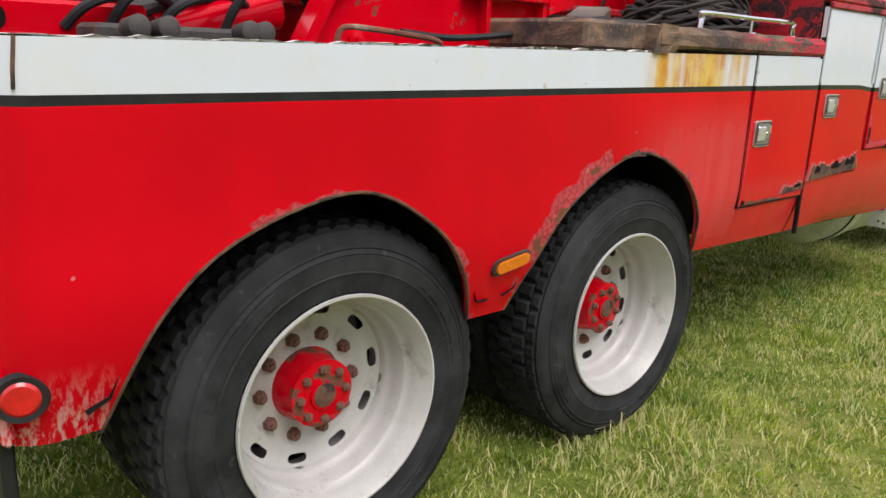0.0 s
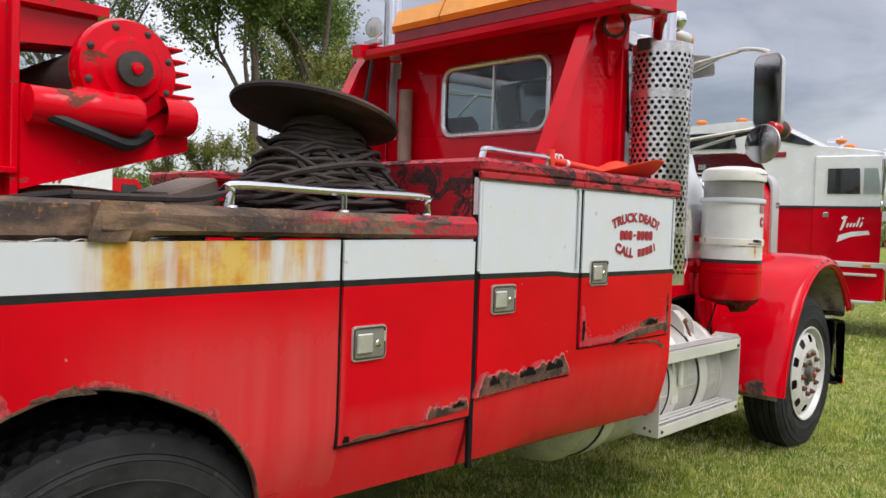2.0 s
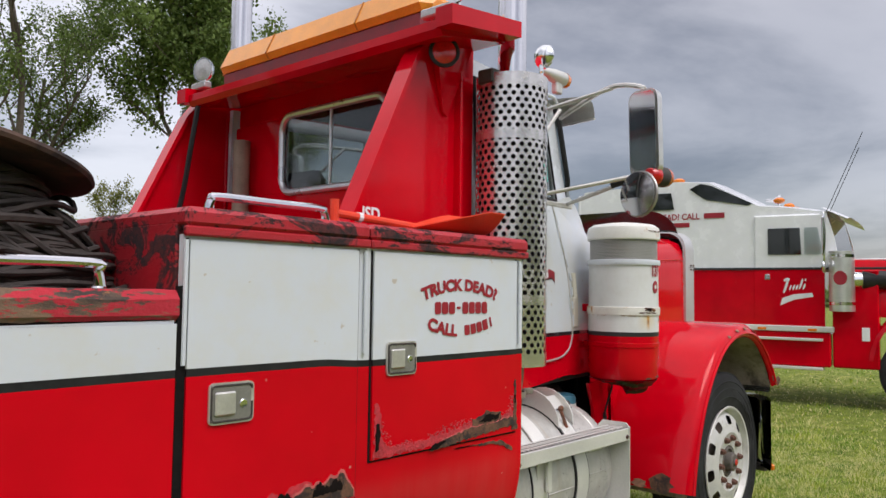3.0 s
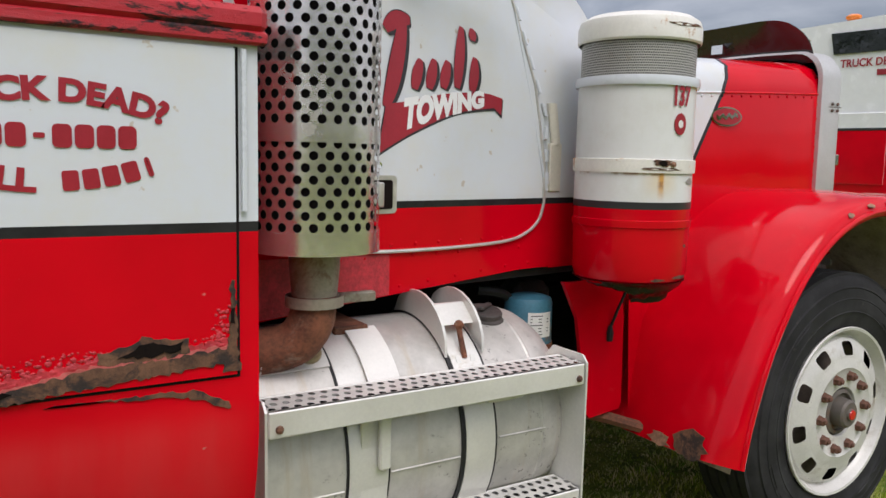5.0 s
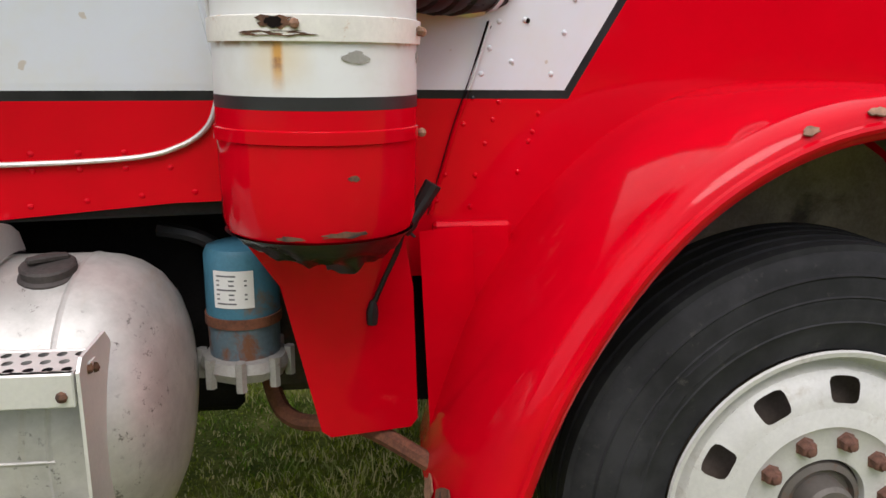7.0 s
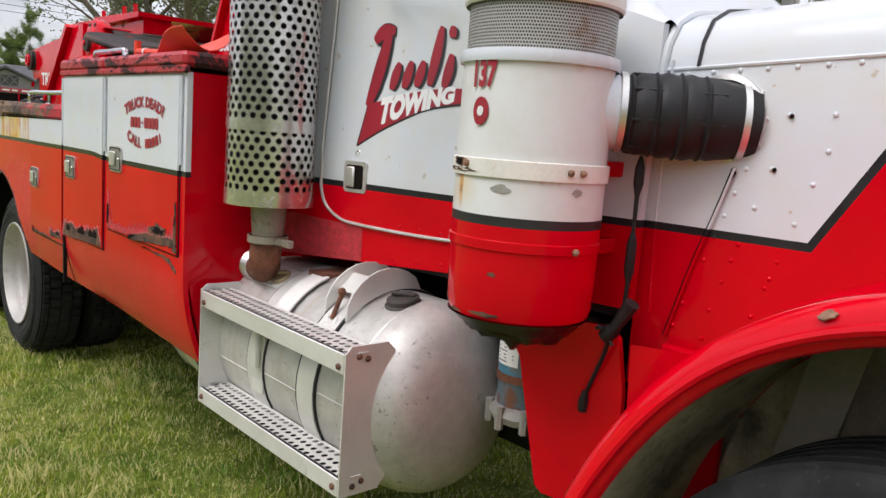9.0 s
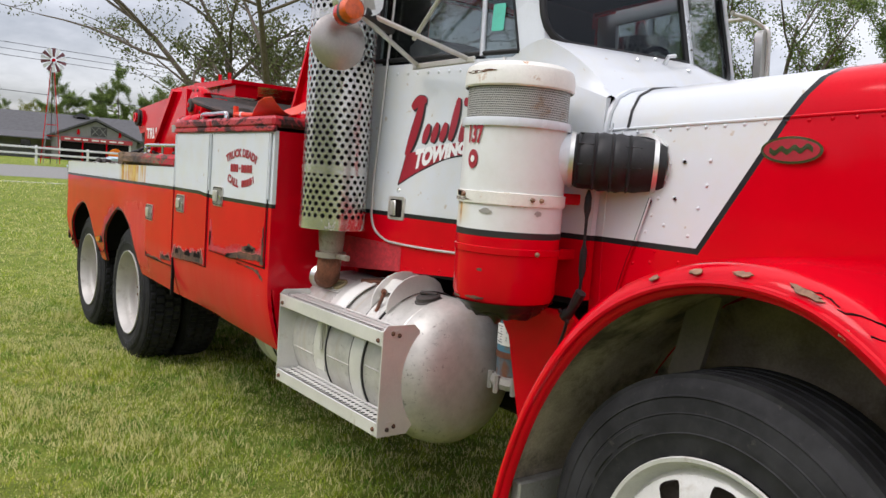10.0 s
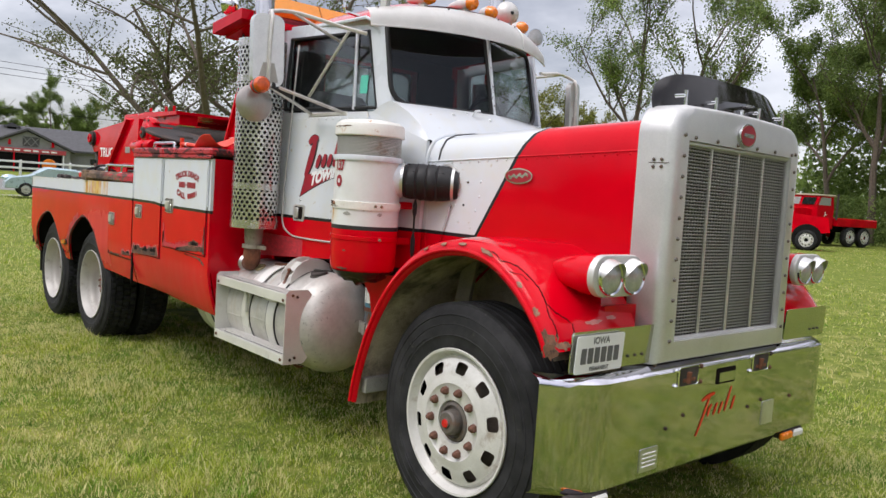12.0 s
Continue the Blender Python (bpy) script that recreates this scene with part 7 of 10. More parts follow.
# ---- exhaust stacks ----
NECK = plain("heat_stained_steel", (0.30, 0.27, 0.22), 0.6, 0.5, vary=0.3, dirt=(0.17, 0.085, 0.05), dirt_at=(0.48, 0.66), dirt_scale=10)
SHIELD = plain("scratched_bright_steel", (0.64, 0.615, 0.595), 0.22, 0.85, vary=0.16, scale=5, fine=40, bump=0.35, dirt=(0.20, 0.165, 0.13), dirt_at=(0.55, 0.78), dirt_scale=4)
def stack(flip):
    sy = (lambda y: 2.5 - y) if flip else (lambda y: y)
    X, Y = 5.20, sy(0.215)
    base = part("exhaust_pipe", Geo().tube([(X, Y, 2.38), (X, Y, 3.35)], 0.062, 24), MIRROR_STEEL, truck, "tall polished exhaust stack")
    R, z0, z1 = 0.152, 1.235, 2.44
    nw = 42
    shield = Geo().pierced(lambda u, w: Vector((X + R * math.cos(2 * math.pi * u), Y + R * math.sin(2 * math.pi * u), z0 + 0.05 + (z1 - z0 - 0.10) * w)), 27, nw, 0.38, 16, True, 0.74)
    part("heat_shield", shield, SHIELD, base, "perforated polished heat shield")
    for a, b in ((z0, z0 + 0.05), (z1 - 0.05, z1), (z0 + 0.25, z0 + 0.285), (z0 + 0.93, z0 + 0.965)):
        part("shield_band", Geo().lathe([(a, R - 0.002), (a, R + 0.0015), (b, R + 0.0015), (b, R - 0.002)], (X, Y, 0), (0, 0, 1), 40), SHIELD, base)
    part("neck", Geo().tube([(X, Y, 1.125), (X, Y, 1.19), (X, Y, 1.30)], [0.054, 0.060, 0.066], 24), NECK, base, "grey heat-stained neck")
    # widened and near-black, to paint the dark seen in the shield's holes
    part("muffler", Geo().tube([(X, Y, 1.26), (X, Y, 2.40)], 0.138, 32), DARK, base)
    bend = smooth_line([(X, Y, 1.20), (X, Y, 1.12), (X - 0.012, Y, 1.055), (X - 0.05, Y + (0.02 if not flip else -0.02), 1.005), (X - 0.13, Y + (0.05 if not flip else -0.05), 0.985)], 5)
    part("elbow", Geo().tube(bend, [0.050 + 0.006 * min(1.0, i / 8) for i in range(len(bend))], 18), RUST_PIPE, base, "rusty exhaust elbow")
    part("pipe_clamp", Geo().lathe([(1.10, 0.064), (1.10, 0.070), (1.125, 0.070), (1.125, 0.064)], (X, Y, 0), (0, 0, 1), 24).box((X + 0.05, Y - 0.012, 1.10), (X + 0.16, Y + 0.012, 1.125), 0.004), NECK, base)
    if not flip:
        part("flex_pipe", Geo().lathe([(0.008 * k, 0.052 + 0.006 * (k % 2)) for k in range(22)], (X - 0.12, Y + 0.05, 0.985), (-1, 0.1, -0.05), 18), BRUSHED, base)
    part("stack_bracket", Geo().box((X - 0.16, Y - 0.02, 2.40), (X - 0.10, Y + 0.06, 2.46), 0.006), GREASE, base)


stack(False)
stack(True)
part("heat_louvre", Geo().box((5.03, 0.352, 1.30), (5.19, 0.356, 1.31), 0.001).box((5.03, 0.352, 1.33), (5.19, 0.356, 1.34), 0.001).box((5.03, 0.352, 1.36), (5.19, 0.356, 1.37), 0.001), GREASE, truck)

# ---- fuel tank, straps and steps ----
STEP = plain("pale_step_metal", (0.70, 0.69, 0.65), 0.42, 0.35, vary=0.08, dirt=(0.44, 0.38, 0.28), dirt_at=(0.6, 0.78), dirt_scale=7)
TY, TZ, TR = 0.435, 0.700, 0.305
tp = [(4.38, 0.0), (4.385, 0.10), (4.40, 0.19), (4.43, 0.255), (4.48, 0.292), (4.53, TR), (5.86, TR), (5.895, 0.301), (5.93, 0.289), (5.965, 0.266), (5.995, 0.228), (6.015, 0.180), (6.028, 0.12), (6.034, 0.06), (6.035, 0.0)]
tank = part("fuel_tank", Geo().lathe([(x, r) for x, r in tp], (0, TY, TZ), (1, 0, 0), 56), TANK_ALU, truck, "round aluminium fuel tank with worn ends")
for x in (4.54, 5.85, 5.30):
    part("weld_seam", Geo().lathe([(x - 0.006, TR), (x, TR + 0.003), (x + 0.006, TR)], (0, TY, TZ), (1, 0, 0), 48), TANK_ALU, tank)
for x, w in ((5.635, 0.092), (4.72, 0.092)):
    part("tank_strap", Geo().lathe([(x - w / 2, TR + 0.001), (x - w / 2, TR + 0.010), (x + w / 2, TR + 0.010), (x + w / 2, TR + 0.001)], (0, TY, TZ), (1, 0, 0), 48), STEP, tank, "tank strap on black rubber")
    part("strap_rubber", Geo().lathe([(x - w / 2 - 0.011, TR + 0.0005), (x - w / 2 - 0.011, TR + 0.007), (x + w / 2 + 0.008, TR + 0.007), (x + w / 2 + 0.008, TR + 0.0005)], (0, TY, TZ), (1, 0, 0), 48), RUBBER, tank)
part("tank_strap", Geo().lathe([(5.255, TR + 0.001), (5.255, TR + 0.007), (5.36, TR + 0.007), (5.36, TR + 0.001)], (0, TY, TZ), (1, 0, 0), 48), STEP, tank)
part("strap_rubber", Geo().lathe([(5.249, TR + 0.0005), (5.249, TR + 0.005), (5.366, TR + 0.005), (5.366, TR + 0.0005)], (0, TY, TZ), (1, 0, 0), 48), RUBBER, tank)
for x0, x1, a in ((4.80, 5.245, 99), (5.37, 5.575, 94), (5.70, 5.86, 88)):
    part("weld_seam", Geo().tube([(x0, TY - (TR + 0.0005) * math.sin(radians(a)), TZ + TR * math.cos(radians(a))), (x1, TY - (TR + 0.0005) * math.sin(radians(a)), TZ + TR * math.cos(radians(a)))], 0.0032, 6), TANK_ALU, tank)
part("sender_pad", Geo().sheet(lambda u, w, d=0: (5.01 + 0.24 * u, TY - (TR + 0.001 + d) * math.sin(radians(20 + 20 * w)), TZ + (TR + 0.001 + d) * math.cos(radians(20 + 20 * w))), [i / 4 for i in range(5)], [i / 4 for i in range(5)], 0.006), STEP, tank)
flap = Geo().sheet(lambda u, w, d=0: (5.33 + 0.09 * u, TY - (TR + 0.012 + d) * math.sin(radians(18 + 44 * w)), TZ + (TR + 0.012 + d) * math.cos(radians(18 + 44 * w))), [0, 1], [i / 8 for i in range(9)], 0.005)
smudge = random.Random(41)
for k in range(46):
    a = radians(200 + 30 * smudge.gauss(0, 0.5))
    q = 0.245 + 0.035 * smudge.random()
    xx = 5.865 + 0.19 * math.sqrt(max(0.0, 1 - (q / TR) ** 2))
    c_ = Vector((xx + 0.004, TY + q * math.cos(a), TZ + q * math.sin(a) + 0.10))
    q2 = math.hypot(c_.y - TY, c_.z - TZ)
    if q2 < 0.29:
        c_.x = 5.845 + 0.19 * (1 - (q2 / TR) ** 3.2) + 0.004
        part("grime_spot", Geo().ball(c_, 0.004 + 0.006 * smudge.random(), 6, (0.3, 1, 1)), GREASE, tank)
part("tank_flap", flap, plain("pale_step_paint", (0.74, 0.73, 0.69), 0.5, vary=0.06), tank, "bare metal patch plate")
saddle = Geo()
for k, x in enumerate((5.575, 5.695)):
    saddle.sheet(lambda u, w, d=0: (x + d, TY - (TR + 0.008 + 0.078 * w * math.sin(math.pi * min(1, u * 1.02)) ** 0.6) * math.sin(radians(-14 + 58 * u)), TZ + (TR + 0.008 + 0.078 * w * math.sin(math.pi * min(1, u * 1.02)) ** 0.6) * math.cos(radians(-14 + 58 * u))), [i / 10 for i in range(11)], [0, 1], 0.008)
saddle.sheet(lambda u, w, d=0: (5.58 + 0.118 * u, TY - 0.105 - 0.055 * w - d, TZ + 0.352 - 0.05 * w), [0, 1], [0, 0.5, 1], 0.012)
part("strap_saddle", saddle, STEP, tank, "cast strap bracket with a long bolt")
part("strap_bolt", Geo().tube([(5.634, TY - 0.19, TZ + 0.30), (5.634, TY - 0.225, TZ + 0.22)], 0.008, 8).ball((5.634, TY - 0.192, TZ + 0.305), 0.014, 8), RUST_PIPE, tank)
part("strap_clip", Geo().slab([(-0.03, 0.05), (-0.03, 0.012), (-0.012, 0.0), (0.012, 0.0), (0.03, 0.012), (0.03, 0.05), (0.018, 0.05), (0.012, 0.02), (-0.012, 0.02), (-0.018, 0.05)], lambda u, w, d: (5.634 + u, TY - 0.225 - 0.5 * (0.05 - w) + d * 0.2, TZ + 0.178 + w), 0.012), plain("pale_clip", (0.70, 0.70, 0.66), 0.5, vary=0.08), tank)


def filler(x, y, z, r, mat, tilt):
    c = part("filler_cap", Geo().lathe([(-0.02, r * 1.15), (0.0, r * 1.15), (0.004, r), (0.018, r), (0.022, r * 0.92), (0.024, 0.0)], (x, y, z), tilt, 22), mat, tank, "round filler cap")
    part("cap_grip", Geo().box((-r * 0.75, -0.010, 0.022), (r * 0.75, 0.010, 0.036), 0.004, Matrix.Translation((x, y, z)) @ Matrix.Rotation(radians(35), 4, "Z")), mat, c)


filler(5.80, TY - 0.075, TZ + 0.292, 0.052, GREASE, (0, -0.22, 1))
filler(5.205, TY - 0.155, TZ + 0.258, 0.036, plain("brassy_cap", (0.30, 0.24, 0.13), 0.5, 0.5, vary=0.3), (0, -0.5, 0.85))
part("tank_sender", Geo().lathe([(0, 0.03), (0.012, 0.03), (0.02, 0.02), (0.022, 0)], (5.125, TY - 0.165, TZ + 0.255), (0, -0.5, 0.85), 14).ball((5.06, TY - 0.17, TZ + 0.26), 0.022, 10, (1, 1, 0.7)), RUBBER, tank)
part("tank_bracket", Geo().box((5.30, TY - 0.11, TZ + 0.29), (5.40, TY + 0.10, TZ + 0.312), 0.004), RUST_PIPE, tank)
step = part("step_frame", Geo().box((5.03, 0.055, 0.845), (5.93, 0.072, 0.905), 0.003), STEP, truck, "pale metal side steps round the fuel tank")
for z0 in (0.905, 0.545):
    tread = Geo().pierced(lambda u, w: Vector((5.03 + 0.90 * u, 0.058 + 0.105 * w, z0)), 30, 3, 0.30, 16, True, 0.95)
    part("tread", tread, STEP, step, "perforated tread")
    # near-black sheet put in for the shade below the tread's holes
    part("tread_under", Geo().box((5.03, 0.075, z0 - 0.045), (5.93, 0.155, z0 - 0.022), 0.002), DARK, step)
    part("tread_back", Geo().box((5.03, 0.160, z0 - 0.05), (5.93, 0.170, z0 + 0.002), 0.003), STEP, step)
part("step_face", Geo().box((5.03, 0.055, 0.488), (5.93, 0.070, 0.545), 0.003), STEP, step)
for x in (5.022, 5.935):
    end = Geo().slab([(0.055, 0.488), (0.055, 0.905), (0.075, 0.925), (0.20, 0.925), (0.225, 0.90), (0.235, 0.70), (0.215, 0.52), (0.19, 0.488)], lambda u, w, d: (x + d, u, w), 0.006)
    e = part("end_plate", end, STEP, step)
    for y, z in ((0.10, 0.895), (0.13, 0.885), (0.10, 0.515), (0.13, 0.525)):
        part("end_bolt", Geo().ball((x + 0.005, y, z), 0.010, 8), RUST_PLATE, e)
for x in (5.055, 5.91):
    for z in (0.865, 0.515):
        part("face_bolt", Geo().ball((x, 0.054, z), 0.010, 8), RUST_PLATE, step)
part("step_strap", Geo().box((5.285, 0.128, 0.60), (5.36, 0.136, 0.86), 0.003).box((5.325, 0.10, 0.70), (5.355, 0.118, 0.86), 0.004, None), STEP, step)
part("step_bracket", Geo().box((5.63, 0.09, 0.825), (5.75, 0.13, 0.845), 0.004), STEP, step)

# ---- canister filter, bracket leg and parts below the cab ----
fx, fy = 6.135, 0.575
flt = part("oil_filter", Geo().lathe([(0.83, 0.083), (0.975, 0.083), (0.992, 0.076), (1.000, 0.05), (1.002, 0.0)], (fx, fy, 0), (0, 0, 1), 28), BLUE_CAN, truck, "worn blue filter canister with a white label")
part("filter_lower", Geo().lathe([(0.735, 0.080), (0.82, 0.082)], (fx, fy, 0), (0, 0, 1), 28), plain("greasy_blue_grey", (0.10, 0.15, 0.18), 0.5, vary=0.3, dirt=RUST, dirt_at=(0.5, 0.66), dirt_scale=10), flt)
part("filter_ring", Geo().lathe([(0.815, 0.082), (0.815, 0.087), (0.838, 0.087), (0.838, 0.082)], (fx, fy, 0), (0, 0, 1), 28), RUST_PIPE, flt)
part("filter_base", Geo().lathe([(0.690, 0.05), (0.690, 0.095), (0.712, 0.105), (0.735, 0.098), (0.74, 0.08)], (fx, fy, 0), (0, 0, 1), 10), CAST, flt, "grey cast base with lugs")
for a in range(8):
    part("base_lug", Geo().tube([(fx + 0.10 * math.cos(a * 0.785), fy + 0.10 * math.sin(a * 0.785), 0.675), (fx + 0.10 * math.cos(a * 0.785), fy + 0.10 * math.sin(a * 0.785), 0.745)], 0.013, 6), CAST, flt)
lab = part("filter_label", Geo().sheet(lambda u, w, d=0: (fx + (0.0845 + d) * math.cos(radians(232 + 62 * u)), fy + (0.0845 + d) * math.sin(radians(232 + 62 * u)), 0.865 + 0.085 * w), [i / 8 for i in range(9)], [0, 1], 0.0008), PAPER, flt, "white paper label")
for k in range(7):
    part("print_bar", Geo().sheet(lambda u, w, d=0: (fx + (0.0858 + d) * math.cos(radians(238 + (46 if k % 3 else 30) * u)), fy + (0.0858 + d) * math.sin(radians(238 + (46 if k % 3 else 30) * u)), 0.874 + 0.0105 * k + 0.0035 * w), [0, 0.5, 1], [0, 1], 0.0004), INK, lab)
part("bracket_leg", Geo().slab([(6.15, 1.065), (6.19, 1.06), (6.43, 1.06), (6.455, 1.035), (6.475, 0.90), (6.485, 0.575), (6.470, 0.555), (6.31, 0.562), (6.292, 0.58), (6.225, 0.93)], lambda u, w, d: (6.31 + 1.16 * (u - 6.292), 0.45 + 0.3 * (u - 6.292) + d, w), 0.016), RED_PAINT, truck, "red sheet-metal bracket under the air cleaner")
# dark sheet added for the shade in the open gap before the fender
part("seam_wall", Geo().box((6.44, 0.66, 0.55), (6.60, 0.68, 1.10), 0.002), DARK, truck)
part("bent_arm", Geo().tube(smooth_line([(6.16, 0.72, 0.78), (6.18, 0.68, 0.60), (6.24, 0.62, 0.53), (6.40, 0.55, 0.54), (6.56, 0.42, 0.50), (6.62, 0.40, 0.48)], 5), 0.022, 8), RUST_PIPE, truck)
part("steering_box", Geo().box((6.15, 0.66, 0.58), (6.32, 0.80, 1.02), 0.03), GREASE, truck)
part("battery_box", Geo().box((5.0, 0.74, 0.50), (6.1, 0.80, 1.05), 0.02), DARK, truck)
part("under_hose", Geo().tube(smooth_line([(5.95, 0.62, 1.02), (6.05, 0.60, 1.0), (6.12, 0.64, 0.92), (6.14, 0.70, 0.80)], 6), 0.018, 8), RUBBER, truck)
part("drain_cock", Geo().ball((5.55, 0.40, 0.375), 0.035, 10, (1.3, 1, 0.6)), RUST_PIPE, truck)

# ---- mirrors ----
DULL_BACK = plain("dull_mirror_back", (0.42, 0.39, 0.37), 0.4, 0.7, vary=0.12)
def mirror_set(flip):
    sy = (lambda y: 2.5 - y) if flip else (lambda y: y)
    mx, my = 5.80, -0.085
    head = Geo().slab(rounded(0.175, 0.40, 0.05, 6), lambda u, w, d: (mx + 0.005 + d * 0.97 + 0.25 * u - 0.05 * w, sy(my + u * 0.96), 2.275 + w), 0.045)
    mir = part("wing_mirror", head, BRUSHED, truck, "tall steel-backed wing mirror on tube arms")
    part("mirror_glass", Geo().slab(rounded(0.155, 0.375, 0.04, 6), lambda u, w, d: (mx - 0.002 - d + 0.25 * u - 0.05 * w, sy(my + u * 0.96), 2.275 + w), 0.003), MIRROR_STEEL, mir)
    part("mirror_wedge", Geo().slab([(-0.06, -0.19), (0.06, -0.19), (0.03, -0.07), (-0.03, -0.07)], lambda u, w, d: (mx + 0.052 + d + 0.25 * u, sy(my + u), 2.275 + w), 0.006), CAST, mir)
    hoop = smooth_line([(mx + 0.03, sy(my - 0.005), 2.06), (mx + 0.055, sy(my), 2.12), (mx + 0.06, sy(my), 2.30), (mx + 0.055, sy(my + 0.01), 2.46), (mx + 0.02, sy(my + 0.03), 2.50), (mx + 0.02, sy(0.10), 2.52), (5.92, sy(0.36), 2.475), (5.98, sy(0.48), 2.455)], 6)
    part("mirror_arm", Geo().tube(hoop, 0.012, 8), LATCH, mir)
    part("mirror_arm", Geo().tube([(5.82, sy(0.08), 2.515), (5.72, sy(0.47), 2.43)], 0.010, 8), LATCH, mir)
    for a, b in (((mx + 0.03, my, 2.09), (5.55, side_y(1.97) - 0.012, 1.985)), ((mx + 0.05, my + 0.04, 2.085), (5.90, side_y(1.98) - 0.012, 1.985)), ((5.50, side_y(2.1) - 0.012, 2.10), (5.88, side_y(2.46) - 0.012, 2.47))):
        part("mirror_arm", Geo().tube([(a[0], sy(a[1]), a[2]), (b[0], sy(b[1]), b[2])], 0.010, 8), LATCH, mir)
    part("arm_sleeve", Geo().tube([(mx + 0.06, sy(my + 0.02), 2.088), (mx + 0.01, sy(my + 0.17), 2.05)], 0.018, 8), RUBBER, mir)
    part("arm_foot", Geo().box((5.52, sy(side_y(1.975) - 0.016), 1.965), (5.95, sy(side_y(1.975) - 0.004), 1.99), 0.004), LATCH, mir)
    cv = Vector((mx - 0.07, sy(my - 0.015), 1.985))
    part("convex_mirror", Geo().lathe([(-0.012, 0.0), (-0.010, 0.075), (-0.002, 0.103), (0.006, 0.106), (0.018, 0.088), (0.026, 0.05), (0.029, 0.0)], cv, (0.97, -0.22, 0), 28), DULL_BACK, mir, "round convex mirror with a dull back")
    part("convex_glass", Geo().lathe([(-0.022, 0.0), (-0.018, 0.06), (-0.010, 0.099)], cv, (0.97, -0.22, 0), 28), MIRROR_STEEL, mir)
    sg = Vector((mx + 0.09, sy(my - 0.055), 2.075))
    lamp = part("turn_lamp", Geo().lathe([(-0.05, 0.04), (-0.03, 0.046), (0.0, 0.047)], sg, (1, -0.2, 0), 20), GREASE, mir)
    part("amber_lens", Geo().lathe([(0.0, 0.047), (0.02, 0.044), (0.035, 0.035), (0.04, 0.0)], sg, (1, -0.2, 0), 20), DEEP_AMBER, lamp, "deep orange lens")
    part("red_lens", Geo().lathe([(-0.05, 0.040), (-0.07, 0.046), (-0.09, 0.042), (-0.105, 0.03), (-0.11, 0.0)], sg, (1, -0.2, 0), 20), RED_LENS, lamp)


mirror_set(False)
mirror_set(True)

# ---- headache rack over the cab ----
def fin(flip):
    sy = (lambda y: 2.5 - y) if flip else (lambda y: y)
    g = Geo().slab([(4.405, 1.74), (5.12, 1.74), (5.12, 2.61), (4.83, 2.56), (4.755, 2.46)], lambda u, w, d: (u, sy(0.365 + d), w), 0.03)
    o = part("rack_fin", g, RED_PAINT, truck, "red slanting rack plate")
    part("fin_edge", Geo().slab([(4.39, 1.74), (4.74, 2.47), (4.82, 2.57), (4.835, 2.56), (4.76, 2.46), (4.41, 1.74)], lambda u, w, d: (u, sy(0.335 + d), w), 0.09), RED_PAINT, o)
    part("fin_post", Geo().box((5.00, sy(0.325), 1.74), (5.02, sy(0.40), 2.58), 0.005), RED_PAINT, o)
    gus = Geo().slab([(4.83, 2.57), (5.07, 2.60), (4.945, 2.26), (4.915, 2.27)], lambda u, w, d: (u, sy(0.362 - d * (w - 2.2) / 0.4), w), 0.05)
    part("rack_gusset", gus, RED_PAINT, o)
    way = (-0.6, -0.8 if not flip else 0.8, 0)
    part("side_lamp", Geo().lathe([(0.0, 0.062), (0.014, 0.062), (0.016, 0.05), (0.010, 0.048)], (4.83, sy(0.275), 2.485), way, 28), RUBBER, o)
    part("lamp_lens", Geo().lathe([(0.010, 0.050), (0.016, 0.03), (0.018, 0.0)], (4.83, sy(0.275), 2.485), way, 24), RED_LENS, o)


fin(False)
fin(True)
beam = Geo().slab([(4.70, 2.53), (4.72, 2.505), (5.10, 2.57), (5.10, 2.61), (4.70, 2.565)], lambda u, w, d: (u, 0.18 + d, w), 1.82)
rack = part("rack_beam", beam, RED_PAINT, truck, "red cross beam over the cab")
part("rack_end", Geo().slab([(4.68, 2.525), (5.11, 2.58), (5.11, 2.645), (4.68, 2.60)], lambda u, w, d: (u, 0.10 + d, w), 0.085), RED_PAINT, rack)
part("rack_end", Geo().slab([(4.68, 2.525), (5.11, 2.58), (5.11, 2.645), (4.68, 2.60)], lambda u, w, d: (u, 1.995 + d, w), 0.085), RED_PAINT, rack)
part("end_lamp", Geo().box((4.735, 0.16, 2.603), (4.78, 0.32, 2.64), 0.006), CLEAR_LENS, rack, "small clear lamp")
part("end_lamp", Geo().box((4.735, 1.90, 2.603), (4.78, 2.04, 2.64), 0.006), CLEAR_LENS, rack)
for y in (1.10, 1.32, 1.45):
    part("beam_lamp", Geo().box((4.725, y - 0.06, 2.53), (4.742, y + 0.06, 2.56), 0.005), GREASE if y > 1.2 else RED_LENS, rack)
part("rack_cable", Geo().tube(smooth_line([(4.72, 1.93, 2.50), (4.70, 1.95, 2.3), (4.68, 2.00, 2.0), (4.62, 2.02, 1.76)], 6), 0.014, 6), RUBBER, rack)
bar = Geo()
body_ = lambda y: [(4.86, y, 2.65), (4.84, y, 2.68), (4.89, y, 2.785), (4.99, y, 2.785), (5.05, y, 2.68), (5.03, y, 2.65)]
tip_ = lambda y: [(4.88, y, 2.655), (4.88, y, 2.675), (4.91, y, 2.70), (4.98, y, 2.70), (5.01, y, 2.675), (5.01, y, 2.655)]
bar.rings([[(x - 0.05, y, z + 0.025) for x, y, z in l] for l in (tip_(0.34), body_(0.38), body_(1.10), body_(1.84), tip_(1.88))])
lb = part("light_bar", bar, AMBER_BAR, truck, "long amber warning light bar", angle=20)
